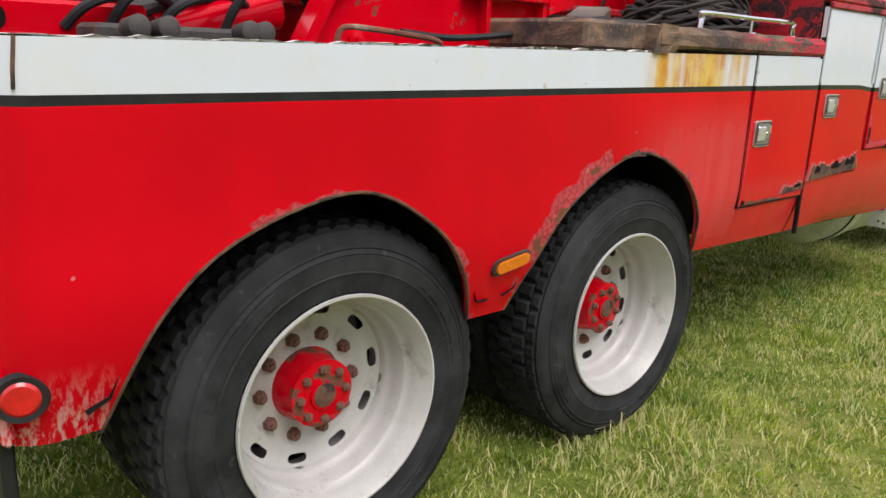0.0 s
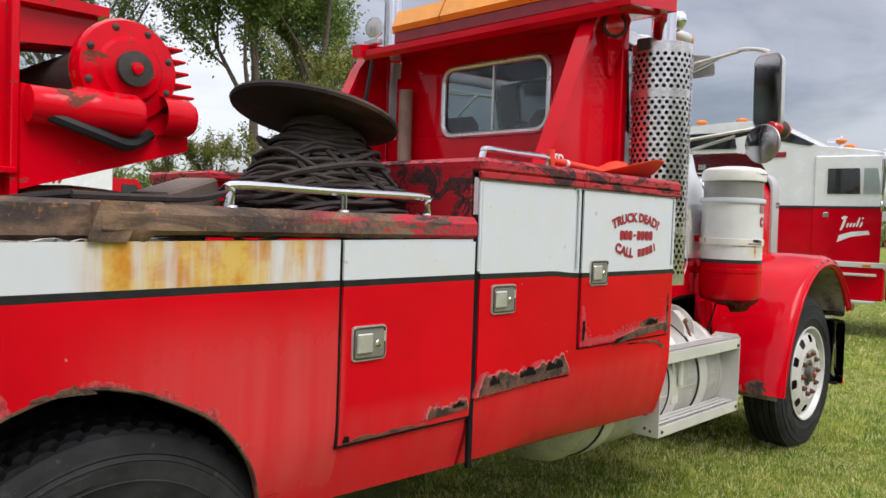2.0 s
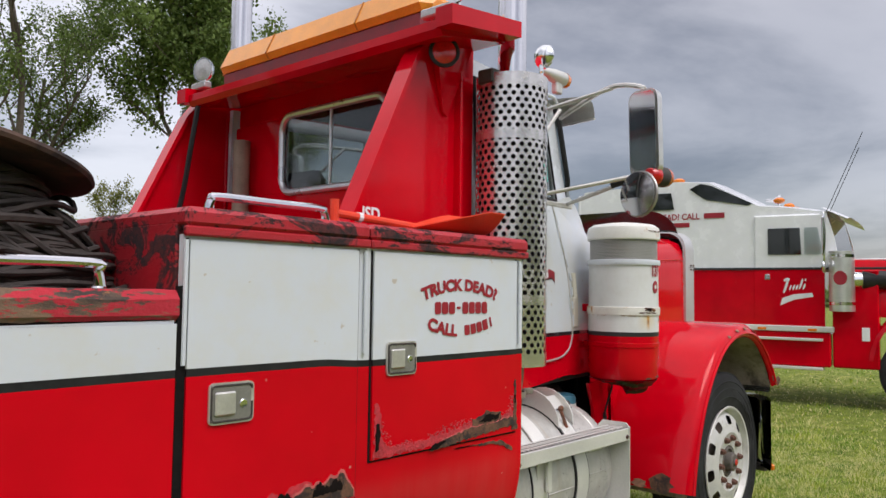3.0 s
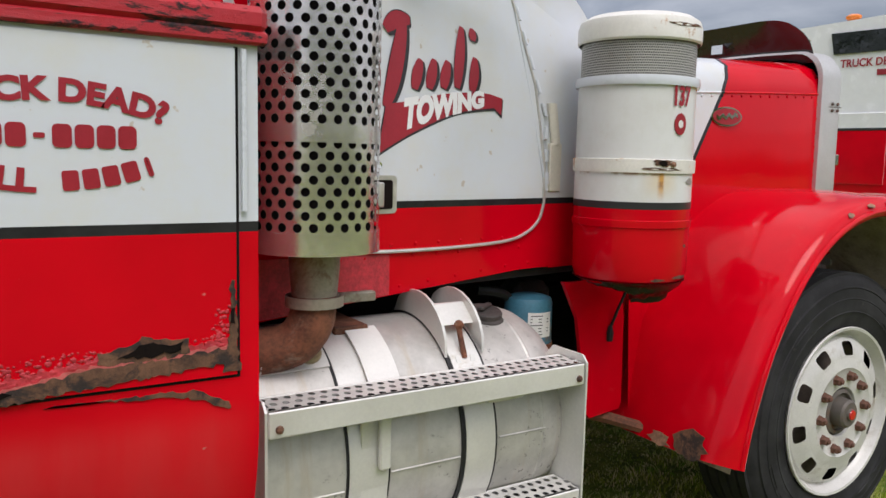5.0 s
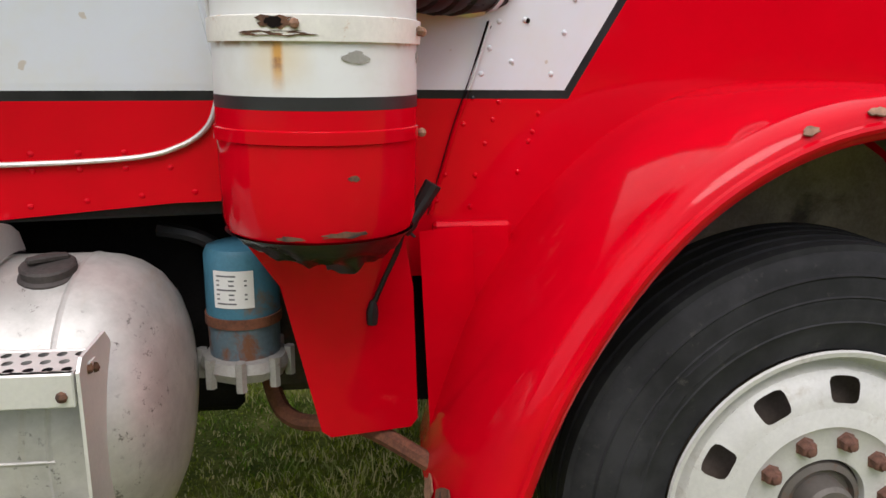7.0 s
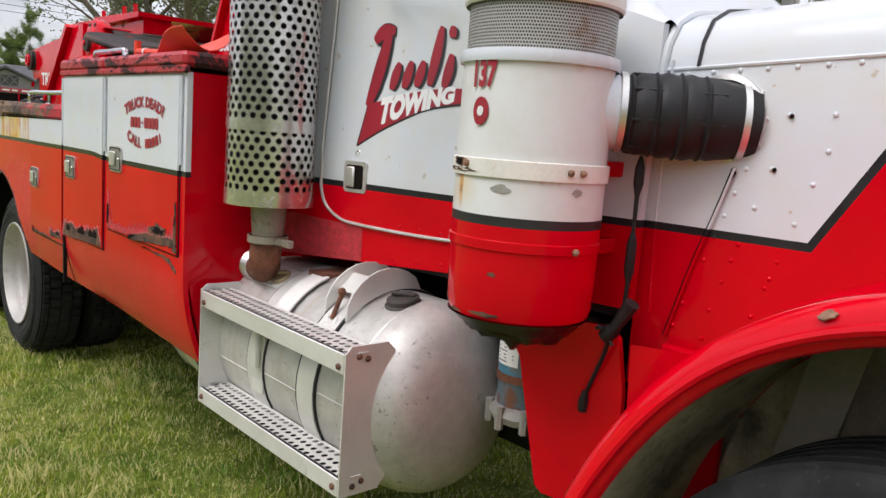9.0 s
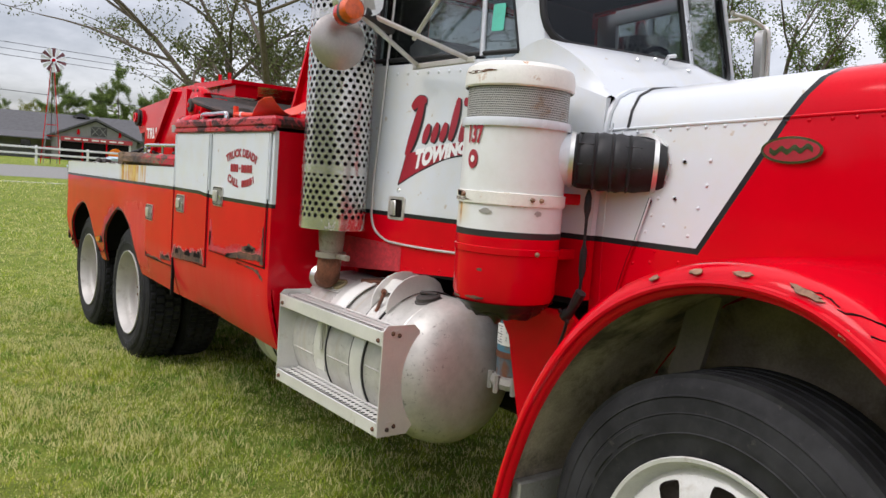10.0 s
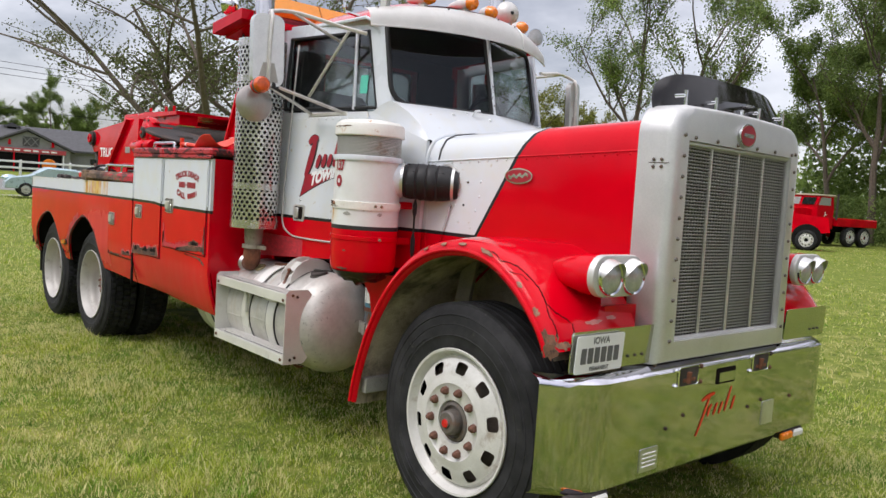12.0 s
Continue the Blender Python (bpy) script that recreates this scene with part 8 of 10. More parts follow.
part("bar_base", Geo().box((4.81, 0.38, 2.60), (4.98, 1.84, 2.677), 0.01), plain("faded_maroon", (0.20, 0.02, 0.03), 0.5, vary=0.25), lb)
for y in (0.77, 1.43):
    part("bar_joint", Geo().rings([[(x0 - 0.05 + (0.003 if x0 > 4.94 else -0.003), y + dy, z + 0.028) for x0, _, z in body_(y)] for dy in (-0.004, 0.004)]), plain("dark_amber", (0.45, 0.15, 0.01), 0.4), lb)
work_lamp((4.78, 0.17, 2.72), (-0.95, -0.25, 0), 0.072, CHROME, CLEAR_LENS, "round work lamp on the rack")
work_lamp((4.78, 1.99, 2.72), (-0.95, -0.25, 0), 0.066, CHROME, CLEAR_LENS, "round work lamp on the rack")
part("wooden_post", Geo().tube([(4.95, 1.86, 1.36), (4.95, 1.86, 2.34)], 0.045, 14), plain("weathered_wood", (0.28, 0.22, 0.16), 0.8, vary=0.25, bump=0.3), truck, "weathered upright beside the cab")
part("cab_air_tank", Geo().box((4.60, 0.62, 1.36), (4.95, 1.88, 1.50), 0.01), RED_PAINT, truck)

# ---- lettering ----
def arched(text, height, x, z, bow, width, bold, parent):
    """Words on a curve: bow is the height of the middle over the ends."""
    half = width / 2
    def at(u, w):
        slope = -2 * bow * u / half ** 2
        return (x + u - slope * w * 0.9, -0.0118, z + w + bow * (1 - (u / half) ** 2))
    return part("lettering", letters(text, height, bold, 0, at, 1.0, width), TEXT_RED, parent, "dark red painted words")


arched("TRUCK DEAD?", 0.037, 4.622, 1.505, 0.036, 0.385, 0.0026, doors[2])
for k in range(8):
    part("number_bar", Geo().slab(rounded(0.031, 0.041, 0.009) if k != 3 else rounded(0.018, 0.009, 0.003), lambda u, w, d: (4.503 + 0.0352 * k + u, -0.0105 - d, 1.480 + w), 0.001), TEXT_RED, doors[2])
dip = lambda x: 1.384 + 0.032 * ((x - 4.6225) / 0.178) ** 2
part("lettering", letters("CALL", 0.037, 0.0026, 0, lambda u, w: (4.524 + u - 0.36 * (u - 0.0985) * w / 0.178, -0.0118, dip(4.524 + u) + w), 1.0, 0.155), TEXT_RED, doors[2], "dark red painted word")
for k in range(5):
    bx = 4.655 + 0.033 * k if k < 4 else 4.785
    part("name_bar", Geo().slab(rounded(0.027 if k < 4 else 0.009, 0.035, 0.005), lambda u, w, d: (bx + u - 0.36 * (bx - 4.6225) * w / 0.178, -0.0105 - d, dip(bx + u) + 0.018 + w), 0.001), TEXT_RED, doors[2])
part("lettering", letters("USD", 0.045, 0.002, 0, lambda u, w: (4.52 + u, 0.362, 1.80 + w)), TEXT_WHITE, truck, "white painted letters on the rack")
plan.update(taper=CAB_TAPER, cab=True)
door_at = lambda u, w, d=0: (5.45 + u, side_y(1.46 + w) - 0.0105 - d, 1.46 + w)
upper_ = smooth_line([(0.032, 0.142, 0), (0.12, 0.158, 0), (0.22, 0.182, 0), (0.33, 0.196, 0), (0.398, 0.196, 0)], 5)
lower_ = smooth_line([(0.37, 0.150, 0), (0.27, 0.133, 0), (0.18, 0.098, 0), (0.09, 0.055, 0), (0.005, 0.005, 0)], 5)
part("sign_shadow", Geo().slab([(p.x - 0.004, p.y - 0.004) for p in upper_] + [(0.448, 0.182), (0.431, 0.124), (0.405, 0.146)] + [(p.x, p.y - 0.007) for p in lower_] + [(-0.002, 0.0)], lambda u, w, d=0: door_at(u, w, d - 0.0008), 0.001), STRIPE_BLACK, door)
logo = part("door_sign", Geo().slab([(p.x, p.y) for p in upper_] + [(0.445, 0.186), (0.428, 0.134), (0.405, 0.155)] + [(p.x, p.y) for p in lower_], door_at, 0.001), TEXT_RED, door, "red ribbon sign with white letters")
def on_ribbon(u, w):
    s = (u + 0.15) / 0.30
    return door_at(0.225 + u, 0.075 + 0.105 * s - 0.020 * s * s + w * (1.35 - 0.65 * s), 0.002)
part("lettering", letters("TOWING", 0.058, 0.0055, 0.2, on_ribbon, 1.0, 0.30), TEXT_WHITE, logo, "white letters on the ribbon")
strokes = (([(0.04, 0.345), (0.08, 0.375), (0.13, 0.378)], 0.046), ([(0.105, 0.375), (0.085, 0.30), (0.055, 0.20), (0.03, 0.135)], 0.046), ([(0.125, 0.19), (0.14, 0.235), (0.155, 0.275)], 0.034), ([(0.175, 0.195), (0.19, 0.235), (0.205, 0.28)], 0.034), ([(0.225, 0.20), (0.24, 0.24), (0.255, 0.28)], 0.034), ([(0.275, 0.205), (0.305, 0.30), (0.33, 0.385)], 0.036), ([(0.33, 0.20), (0.35, 0.25), (0.365, 0.30)], 0.034), ([(0.368, 0.35), (0.374, 0.385)], 0.030))
for pts, width in strokes:
    part("script_outline", brush([(u + 0.004, w - 0.004) for u, w in pts], width * 1.35, lambda u, w, d: door_at(u, w, 0.0006)), STRIPE_BLACK, logo)
    part("script_stroke", brush(pts, width, lambda u, w, d: door_at(u, w, 0.0016)), TEXT_RED, logo)

plan.update(taper=None, cab=False)

# ---- boom, mast and winch ----
for y in (0.52, 1.95):
    mast = part("mast_plate", Geo().slab([(1.22, 1.36), (1.34, 1.56), (1.62, 1.84), (1.86, 2.06), (2.28, 2.06), (2.27, 1.36)], lambda u, w, d: (u, y + d, w), 0.03), WORN_RED, truck, "scuffed red mast side plate")
    part("plate_flange", Geo().box((1.88, y - 0.06, 1.60), (2.27, y, 1.618), 0.003), WORN_RED, mast)
    part("plate_rib", Geo().box((1.965, y - 0.05, 1.36), (1.985, y, 1.60), 0.003).box((2.255, y - 0.05, 1.36), (2.275, y, 2.06), 0.003), WORN_RED, mast)
    part("slant_edge", Geo().slab([(1.20, 1.36), (1.32, 1.57), (1.60, 1.85), (1.86, 2.08), (1.89, 2.06), (1.63, 1.82), (1.35, 1.55), (1.24, 1.36)], lambda u, w, d: (u, y - 0.04 + d, w), 0.08), WORN_RED, mast)
part("maker_plate", Geo().slab(rounded(0.13, 0.06, 0.006), lambda u, w, d: (1.86 + u, 0.517 - d, 1.76 + w), 0.003), CAST, truck, "small metal plate")
part("mast_bolt", Geo().lathe([(0, 0.03), (0.012, 0.028), (0.014, 0.012), (0.03, 0.012), (0.032, 0)], (1.45, 0.52, 1.44), (0, -1, 0), 16), WORN_RED, truck)
part("winch_mount", Geo().slab([(2.275, 1.56), (2.745, 1.70), (2.745, 1.80), (2.275, 1.84)], lambda u, w, d: (u, 0.46 + d, w), 0.30), WORN_RED, truck, "red winch bracket")
gear = part("winch_gearbox", Geo().lathe([(-0.02, 0.0), (-0.02, 0.14), (0.0, 0.148), (0.04, 0.148), (0.055, 0.14), (0.06, 0.095), (0.075, 0.085), (0.078, 0.045), (0.095, 0.042), (0.098, 0.018), (0.112, 0.016), (0.114, 0.0)], (2.555, 0.50, 1.915), (0, -1, 0), 36), WORN_RED, truck, "round red winch gear housing")
for k in range(8):
    a = radians(45 * k + 20)
    part("gear_bolt", Geo().ball((2.555 + 0.122 * math.cos(a), 0.445, 1.915 + 0.122 * math.sin(a)), 0.012, 8), GREASE, gear)
part("gear_boss", Geo().lathe([(0, 0.05), (0.02, 0.05), (0.024, 0.03), (0.026, 0.0)], (2.555, 0.42, 1.915), (0, -1, 0), 24), GREASE, gear)
part("winch_motor", Geo().lathe([(0, 0.05), (0.02, 0.062), (0.18, 0.062), (0.20, 0.05), (0.30, 0.05), (0.31, 0.0)], (2.585, 0.44, 1.785), (-1, 0, 0), 22), WORN_RED, gear, "red hydraulic motor")
part("winch_motor", Geo().lathe([(0, 0.058), (0.08, 0.058), (0.10, 0.045), (0.11, 0.0)], (2.645, 0.44, 1.795), (1, 0, 0), 22), WORN_RED, gear)
for k in range(5):
    part("cooling_fin", Geo().box((2.645, 0.46, 1.86 + 0.035 * k), (2.765 - 0.01 * k, 0.62, 1.868 + 0.035 * k), 0.002), WORN_RED, gear)
part("winch_drum", Geo().tube([(2.555, 0.55, 1.90), (2.555, 1.95, 1.90)], 0.11, 20), ROPE, truck)
part("hose", Geo().tube(smooth_line([(2.325, 0.42, 1.76), (2.445, 0.40, 1.72), (2.545, 0.42, 1.70), (2.625, 0.46, 1.74)], 6), 0.018, 8), RUBBER, truck)
part("hose", Geo().tube(smooth_line([(1.55, 0.42, 1.47), (1.75, 0.40, 1.46), (2.0, 0.36, 1.485), (2.2, 0.30, 1.53), (2.32, 0.22, 1.55)], 8), 0.011, 8), RUBBER, truck)
part("rusty_rod", Geo().tube(smooth_line([(1.30, 0.40, 1.41), (1.31, 0.40, 1.46), (1.36, 0.39, 1.475), (1.60, 0.36, 1.455), (1.66, 0.36, 1.44)], 6), 0.009, 8), RUST_PIPE, truck)
for y in (0.74, 1.58):
    b = part("boom_beam", Geo().slab([(-0.06, 1.84), (-0.10, 1.92), (-0.04, 2.00), (1.2, 2.10), (2.58, 2.13), (2.58, 2.02), (1.2, 1.90), (0.20, 1.76), (0.04, 1.75)], lambda u, w, d: (u, y + d, w), 0.18), WORN_RED, truck, "red boom beam with a sheave head")
    part("sheave", Geo().lathe([(-0.02, 0.0), (-0.02, 0.085), (-0.008, 0.085), (0.0, 0.05), (0.008, 0.085), (0.02, 0.085), (0.02, 0.0)], (0.02, y - 0.02, 1.91), (0, -1, 0), 24), GREASE, b)
    part("sheave_pin", Geo().lathe([(0, 0.05), (0.02, 0.05), (0.02, 0.032), (0.005, 0.03), (0.005, 0)], (0.02, y - 0.04, 1.91), (0, -1, 0), 20), WORN_RED, b)
part("boom_top", Geo().box((1.1, 0.72, 2.08), (1.75, 1.78, 2.16), 0.02).slab([(1.75, 2.10), (2.6, 2.115), (2.6, 2.145), (1.75, 2.16)], lambda u, w, d: (u, 0.70 + d, w), 1.1), WORN_RED, truck, "red boom top plates")
for x in (1.9, 2.3, 2.5):
    part("boom_pin", Geo().tube([(x, 0.72, 2.14), (x, 0.72, 2.20)], 0.014, 8), WORN_RED, truck)
part("boom_sign_plate", Geo().slab([(0.22, 1.60), (0.95, 1.62), (0.95, 1.86), (0.22, 1.80)], lambda u, w, d: (u, 0.735 + d, w), 0.02), WORN_RED, truck, "red boom side plate with white letters")
part("lettering", letters("TRUCK", 0.10, 0.004, 0, lambda u, w: (0.58 + 1.2 * u, 0.732, 1.70 + w)), TEXT_WHITE, truck, "white letters on the boom")
part("white_panel", Geo().box((0.24, 0.735, 1.52), (0.90, 0.75, 1.60), 0.003), WHITE_PAINT, truck)
part("tow_hook", Geo().tube(smooth_line([(-0.03, 0.80, 1.85), (-0.03, 0.80, 1.72), (0.03, 0.80, 1.64), (-0.01, 0.80, 1.56), (-0.08, 0.80, 1.60)], 6), 0.025, 10), GREASE, truck)
rear_beam = part("tailboard_beam", Geo().box((0.30, 0.50, 1.40), (0.80, 0.66, 1.50), 0.01), WORN_RED, truck, "red cross beam at the tail")
part("beam_hole", Geo().slab([(0.018 * math.cos(t), 0.026 * math.sin(t)) for t in [2 * math.pi * i / 16 for i in range(16)]], lambda u, w, d: (0.46 + u, 0.498 - d, 1.455 + w), 0.002), HOLE_BLACK, rear_beam)
part("lift_cylinder", Geo().tube([(0.85, 0.60, 1.43), (1.22, 0.62, 1.52)], 0.06, 18), WORN_RED, truck)
part("lift_cylinder", Geo().tube([(0.75, 0.95, 1.50), (1.40, 1.0, 1.72)], 0.06, 18), WORN_RED, truck)
part("lift_rod", Geo().tube([(0.70, 0.58, 1.46), (1.25, 0.60, 1.62)], 0.022, 10), GREASE, truck)
for x in (0.655, 0.72, 0.915, 0.955):
    part("lever_knob", Geo().lathe([(0, 0.022), (0.05, 0.026), (0.056, 0.016), (0.056, 0)], (x, 0.24, 1.44), (0.15, -1, 0.1), 14), GREASE, truck)
for k, (x, z) in enumerate(((0.60, 1.50), (0.70, 1.53), (0.82, 1.51), (1.0, 1.56))):
    part("hydraulic_hose", Geo().tube(smooth_line([(x, 0.50, 1.44), (x + 0.06, 0.46, z), (x + 0.22, 0.52, z + 0.03), (x + 0.34, 0.62, z - 0.02)], 6), 0.013, 8), RUBBER, truck)
part("control_block", Geo().box((0.60, 0.28, 1.38), (1.0, 0.42, 1.45), 0.01), GREASE, truck)

# ---- loose things on the bed ----
coil = thing("wire_rope_coil", "greasy dark wire rope coiled loosely on the locker", "wire rope")
r = random.Random(77)
for k in range(46):
    rise_ = k / 46
    rad, zz = 0.262 - 0.125 * rise_ ** 1.5 + 0.045 * r.random(), 1.485 + 0.25 * rise_ + 0.025 * r.random()
    ex, ey, ph = r.uniform(-0.035, 0.035), r.uniform(-0.03, 0.03), r.uniform(0, 6.28)
    lean_ = r.uniform(0.01, 0.075)
    f1, f2 = r.uniform(0.03, 0.10), r.uniform(0.02, 0.05)
    line = [(3.27 + ex + rad * 1.15 * (1 + f2 * math.sin(2 * t + ph)) * math.cos(t), 0.50 + ey + rad * 0.95 * (1 + f1 * math.sin(2 * t + ph)) * math.sin(t), zz + lean_ * math.cos(t + ph) + 0.014 * math.sin(3 * t + ph) + 0.008 * math.sin(5 * t - ph)) for t in [2 * math.pi * i / 36 for i in range(37)]]
    part("rope_loop", Geo().tube(line, 0.0088, 6, False), ROPE, coil)
for k in range(9):
    rad, zz, ph = 0.175 - 0.008 * k, 1.745 + 0.010 * k, r.uniform(0, 6.28)
    line = [(3.27 + rad * 1.1 * math.cos(t), 0.50 + rad * math.sin(t), zz + 0.02 * math.cos(t + ph) + 0.006 * math.sin(4 * t)) for t in [2 * math.pi * i / 40 for i in range(41)]]
    part("rope_loop", Geo().tube(line, 0.0088, 6, False), ROPE, coil)
for k in range(9):
    a = -2.6 + 0.42 * k + r.uniform(-0.1, 0.1)
    line = smooth_line([(3.27 + 0.13 * math.cos(a - 0.5), 0.50 + 0.12 * math.sin(a - 0.5), 1.77), (3.27 + 0.24 * math.cos(a - 0.2), 0.50 + 0.22 * math.sin(a - 0.2), 1.70), (3.27 + 0.31 * math.cos(a + 0.25), 0.50 + 0.27 * math.sin(a + 0.25), 1.60), (3.27 + 0.31 * math.cos(a + 0.8), 0.50 + 0.27 * math.sin(a + 0.8), 1.52 + r.uniform(0, 0.04))], 6)
    part("rope_strand", Geo().tube(line, 0.009, 6, False), ROPE, coil, "rope strand slipping down the coil")
tail = Geo().tube(smooth_line([(3.0, 0.42, 1.62), (2.75, 0.36, 1.56), (2.55, 0.30, 1.55), (2.35, 0.40, 1.55)], 8), 0.011, 6).tube(smooth_line([(3.40, 0.30, 1.70), (3.2, 0.20, 1.69), (3.0, 0.25, 1.65), (2.9, 0.4, 1.60)], 8), 0.011, 6)
tagged(part("wire_rope_end", tail, ROPE), "loose dark wire rope ends trailing over the bed", "wire rope")
spool = thing("cable_drum", "rusty cable drum with a wide tilted dark flange", "cable drum")
part("drum_core", Geo().tube([(3.28, 0.50, 1.45), (3.27, 0.50, 1.66), (3.27, 0.50, 1.76), (3.26, 0.50, 1.87)], [0.20, 0.19, 0.145, 0.09], 20), plain("greasy_sacking", (0.045, 0.034, 0.028), 0.9, vary=0.5, scale=14, bump=0.8), spool)
disc = Geo().lathe([(-0.012, 0.0), (-0.014, 0.26), (-0.010, 0.297), (0.0, 0.302), (0.010, 0.297), (0.004, 0.25), (0.012, 0.06), (0.012, 0.0)], (3.25, 0.50, 1.872), (0.235, 0.05, 1), 48)
part("drum_flange", disc, plain("brown_black_rust", (0.020, 0.015, 0.014), 0.8, vary=0.45, scale=7, bump=0.4, dirt=(0.09, 0.05, 0.035), dirt_at=(0.5, 0.7)), spool, "wide dark rusty flange")
part("drum_hoop", Geo().tube([(3.24 + 0.15 * math.cos(t), 0.36 + 0.02 * math.sin(t), 1.64 + 0.13 * math.sin(t)) for t in [math.pi * i / 12 for i in range(13)]], 0.012, 8), ROPE, spool)
blockm = Geo().box((-0.14, -0.08, -0.05), (0.14, 0.08, 0.05), 0.01, pose(2.86, 0.75, 1.56, 0, -14, 25))
tagged(part("wooden_block", blockm, plain("grey_brown_timber", (0.20, 0.15, 0.12), 0.8, vary=0.25, bump=0.4)), "worn grey-brown timber block lying on the bed", "timber")
tagged(part("steel_disc", Geo().lathe([(0, 0.0), (0, 0.20), (0.01, 0.205), (0.02, 0.20), (0.035, 0.10), (0.036, 0.0)], (2.50, 0.55, 1.535), (0.05, -0.12, 1), 32), ROTTEN), "rusty round steel plate lying on the ledge", "steel plate")
scoop = thing("plastic_paddle", "orange-red plastic paddle lying on the locker top", "paddle")
part("shaft", Geo().tube([(4.17, 0.13, 1.778), (4.56, 0.12, 1.757)], 0.014, 10), ORANGE_PLASTIC, scoop)
part("grip", Geo().tube([(4.165, 0.13, 1.745), (4.165, 0.13, 1.822)], 0.015, 10), ORANGE_PLASTIC, scoop)
part("collar", Geo().tube([(4.26, 0.128, 1.773), (4.275, 0.1275, 1.772)], 0.017, 10), TEXT_WHITE, scoop)
blade = Geo().sheet(lambda u, w, d=0: (4.48 + 0.42 * u, 0.12 + (w - 0.5) * (0.06 + 0.15 * min(1, u * 1.6)), 1.752 + 0.075 * (abs(2 * w - 1) ** 1.8) * min(1, u * 1.3) + d), [i / 10 for i in range(11)], [i / 8 for i in range(9)], 0.004)
part("blade", blade, ORANGE_PLASTIC, scoop, "scooped orange-red blade")

# ---- the second tow truck, parked ahead ----
W_RED = red_paint("bright_fleet_red", 0.05)
W_WHITE = plain("fleet_white", (0.80, 0.81, 0.82), 0.25, coat=0.4, vary=0.04, bump=0.03)
second = thing("sleeper_tow_truck", "red and white sleeper-cab tow truck parked on the grass", "truck", m=Matrix.Translation((13.75, 5.25, 0)) @ Matrix.Rotation(radians(-82), 4, "Z") @ Matrix.Diagonal((0.96, 1, 1.10, 1)))
# built along +x, its right side at y = 0
def sleeper_side(lo, hi, mat, name):
    g = Geo().box((0.0, 0.025, lo), (2.96, 0.06, hi), 0.01)
    return part(name, g, mat, second)


sleeper_side(1.02, 1.75, W_RED, "lower_side")
part("black_line", Geo().box((0.0, -0.004, 1.75), (5.9, 0.03, 1.78), 0.004), STRIPE_BLACK, second)
roof_line = [(0.0, 1.78), (0.0, 2.82), (0.12, 2.95), (1.7, 3.02), (2.25, 2.98), (3.0, 2.62), (3.55, 2.56), (3.95, 2.50), (4.05, 2.2), (4.12, 1.86), (4.12, 1.78)]
part("cab_upper", Geo().slab(roof_line, lambda u, w, d: (u, 0.04 + 0.03 * max(0, w - 1.8) + d, w), 0.05), W_WHITE, second, "white sleeper and cab upper side")
part("cab_upper", Geo().slab(roof_line, lambda u, w, d: (u, 2.30 + d, w), 0.05), W_WHITE, second)
top = Geo().rings([[(u, 0.07 + 0.03 * max(0, w - 1.8) , w), (u, 0.35, w + 0.04), (u, 1.2, w + 0.07), (u, 2.05, w + 0.04), (u, 2.33, w)] for u, w in roof_line[1:8]], False, False)
part("roof", top, W_WHITE, second, angle=50)
part("rear_wall", Geo().box((0.0, 0.05, 1.0), (0.04, 2.33, 2.9), 0.01), W_WHITE, second)
for a, b in (((0.85, 2.62), (1.7, 2.86)),):
    part("sleeper_window", Geo().slab([(a[0] + 0.05, a[1]), (b[0], a[1]), (b[0] - 0.05, b[1]), (a[0], b[1])], lambda u, w, d: (u, 0.052 - d, w), 0.012), DARK_GLASS, second, "dark sleeper window")
part("skylight", Geo().slab([(1.95, 2.90), (2.12, 2.97), (2.30, 2.93), (2.92, 2.655), (2.85, 2.63), (2.2, 2.74)], lambda u, w, d: (u, 0.065 - d, w), 0.012), DARK_GLASS, second, "dark side roof window")
dw = part("cab_door", Geo().box((2.95, 0.02, 1.02), (3.93, 0.06, 2.48), 0.02), W_WHITE, second)
part("door_lower", Geo().box((2.95, 0.008, 1.02), (3.93, 0.03, 1.75), 0.005), W_RED, dw)
part("door_window", Geo().slab([(3.15, 1.95), (3.62, 1.95), (3.60, 2.30), (3.15, 2.30)], lambda u, w, d: (u, 0.014 - d, w), 0.008), DARK_GLASS, dw)
part("vent_window", Geo().slab([(3.66, 1.95), (3.92, 1.95), (3.84, 2.30), (3.66, 2.30)], lambda u, w, d: (u, 0.014 - d, w), 0.008), GLASS, dw)
part("door_handle", Geo().box((3.10, -0.004, 1.62), (3.18, 0.01, 1.69), 0.006), CHROME, dw)
at2 = lambda u, w, d=0: (3.52 + u, 0.004 - d, 1.40 + w)
part("door_sign", Geo().slab([(-0.20, -0.12), (-0.17, -0.02), (0.0, 0.03), (0.24, 0.05), (0.26, 0.0), (0.0, -0.04)], at2, 0.002), TEXT_WHITE, dw, "white ribbon sign")
for pts, width in strokes:
    part("script_stroke", brush([(0.9 * (u - 0.2), 0.75 * (w - 0.13) + 0.04) for u, w in pts], width * 0.8, lambda u, w, d: at2(u, w, 0.002)), TEXT_WHITE, dw)
part("lettering", letters("TRUCK DEAD? CALL", 0.085, 0.003, 0, lambda u, w: (1.55 + u, 0.048, 2.47 + w)), TEXT_RED, second, "red words on the white sleeper")
part("name_bar", Geo().box((2.18, 0.046, 2.475), (2.50, 0.050, 2.55), 0.002), TEXT_RED, second)
part("number_bar", Geo().box((1.45, 0.046, 2.36), (1.95, 0.050, 2.425), 0.002), TEXT_RED, second)
box_ = part("locker_door", Geo().box((0.85, 0.005, 1.15), (1.65, 0.02, 1.95), 0.01), W_WHITE, second)
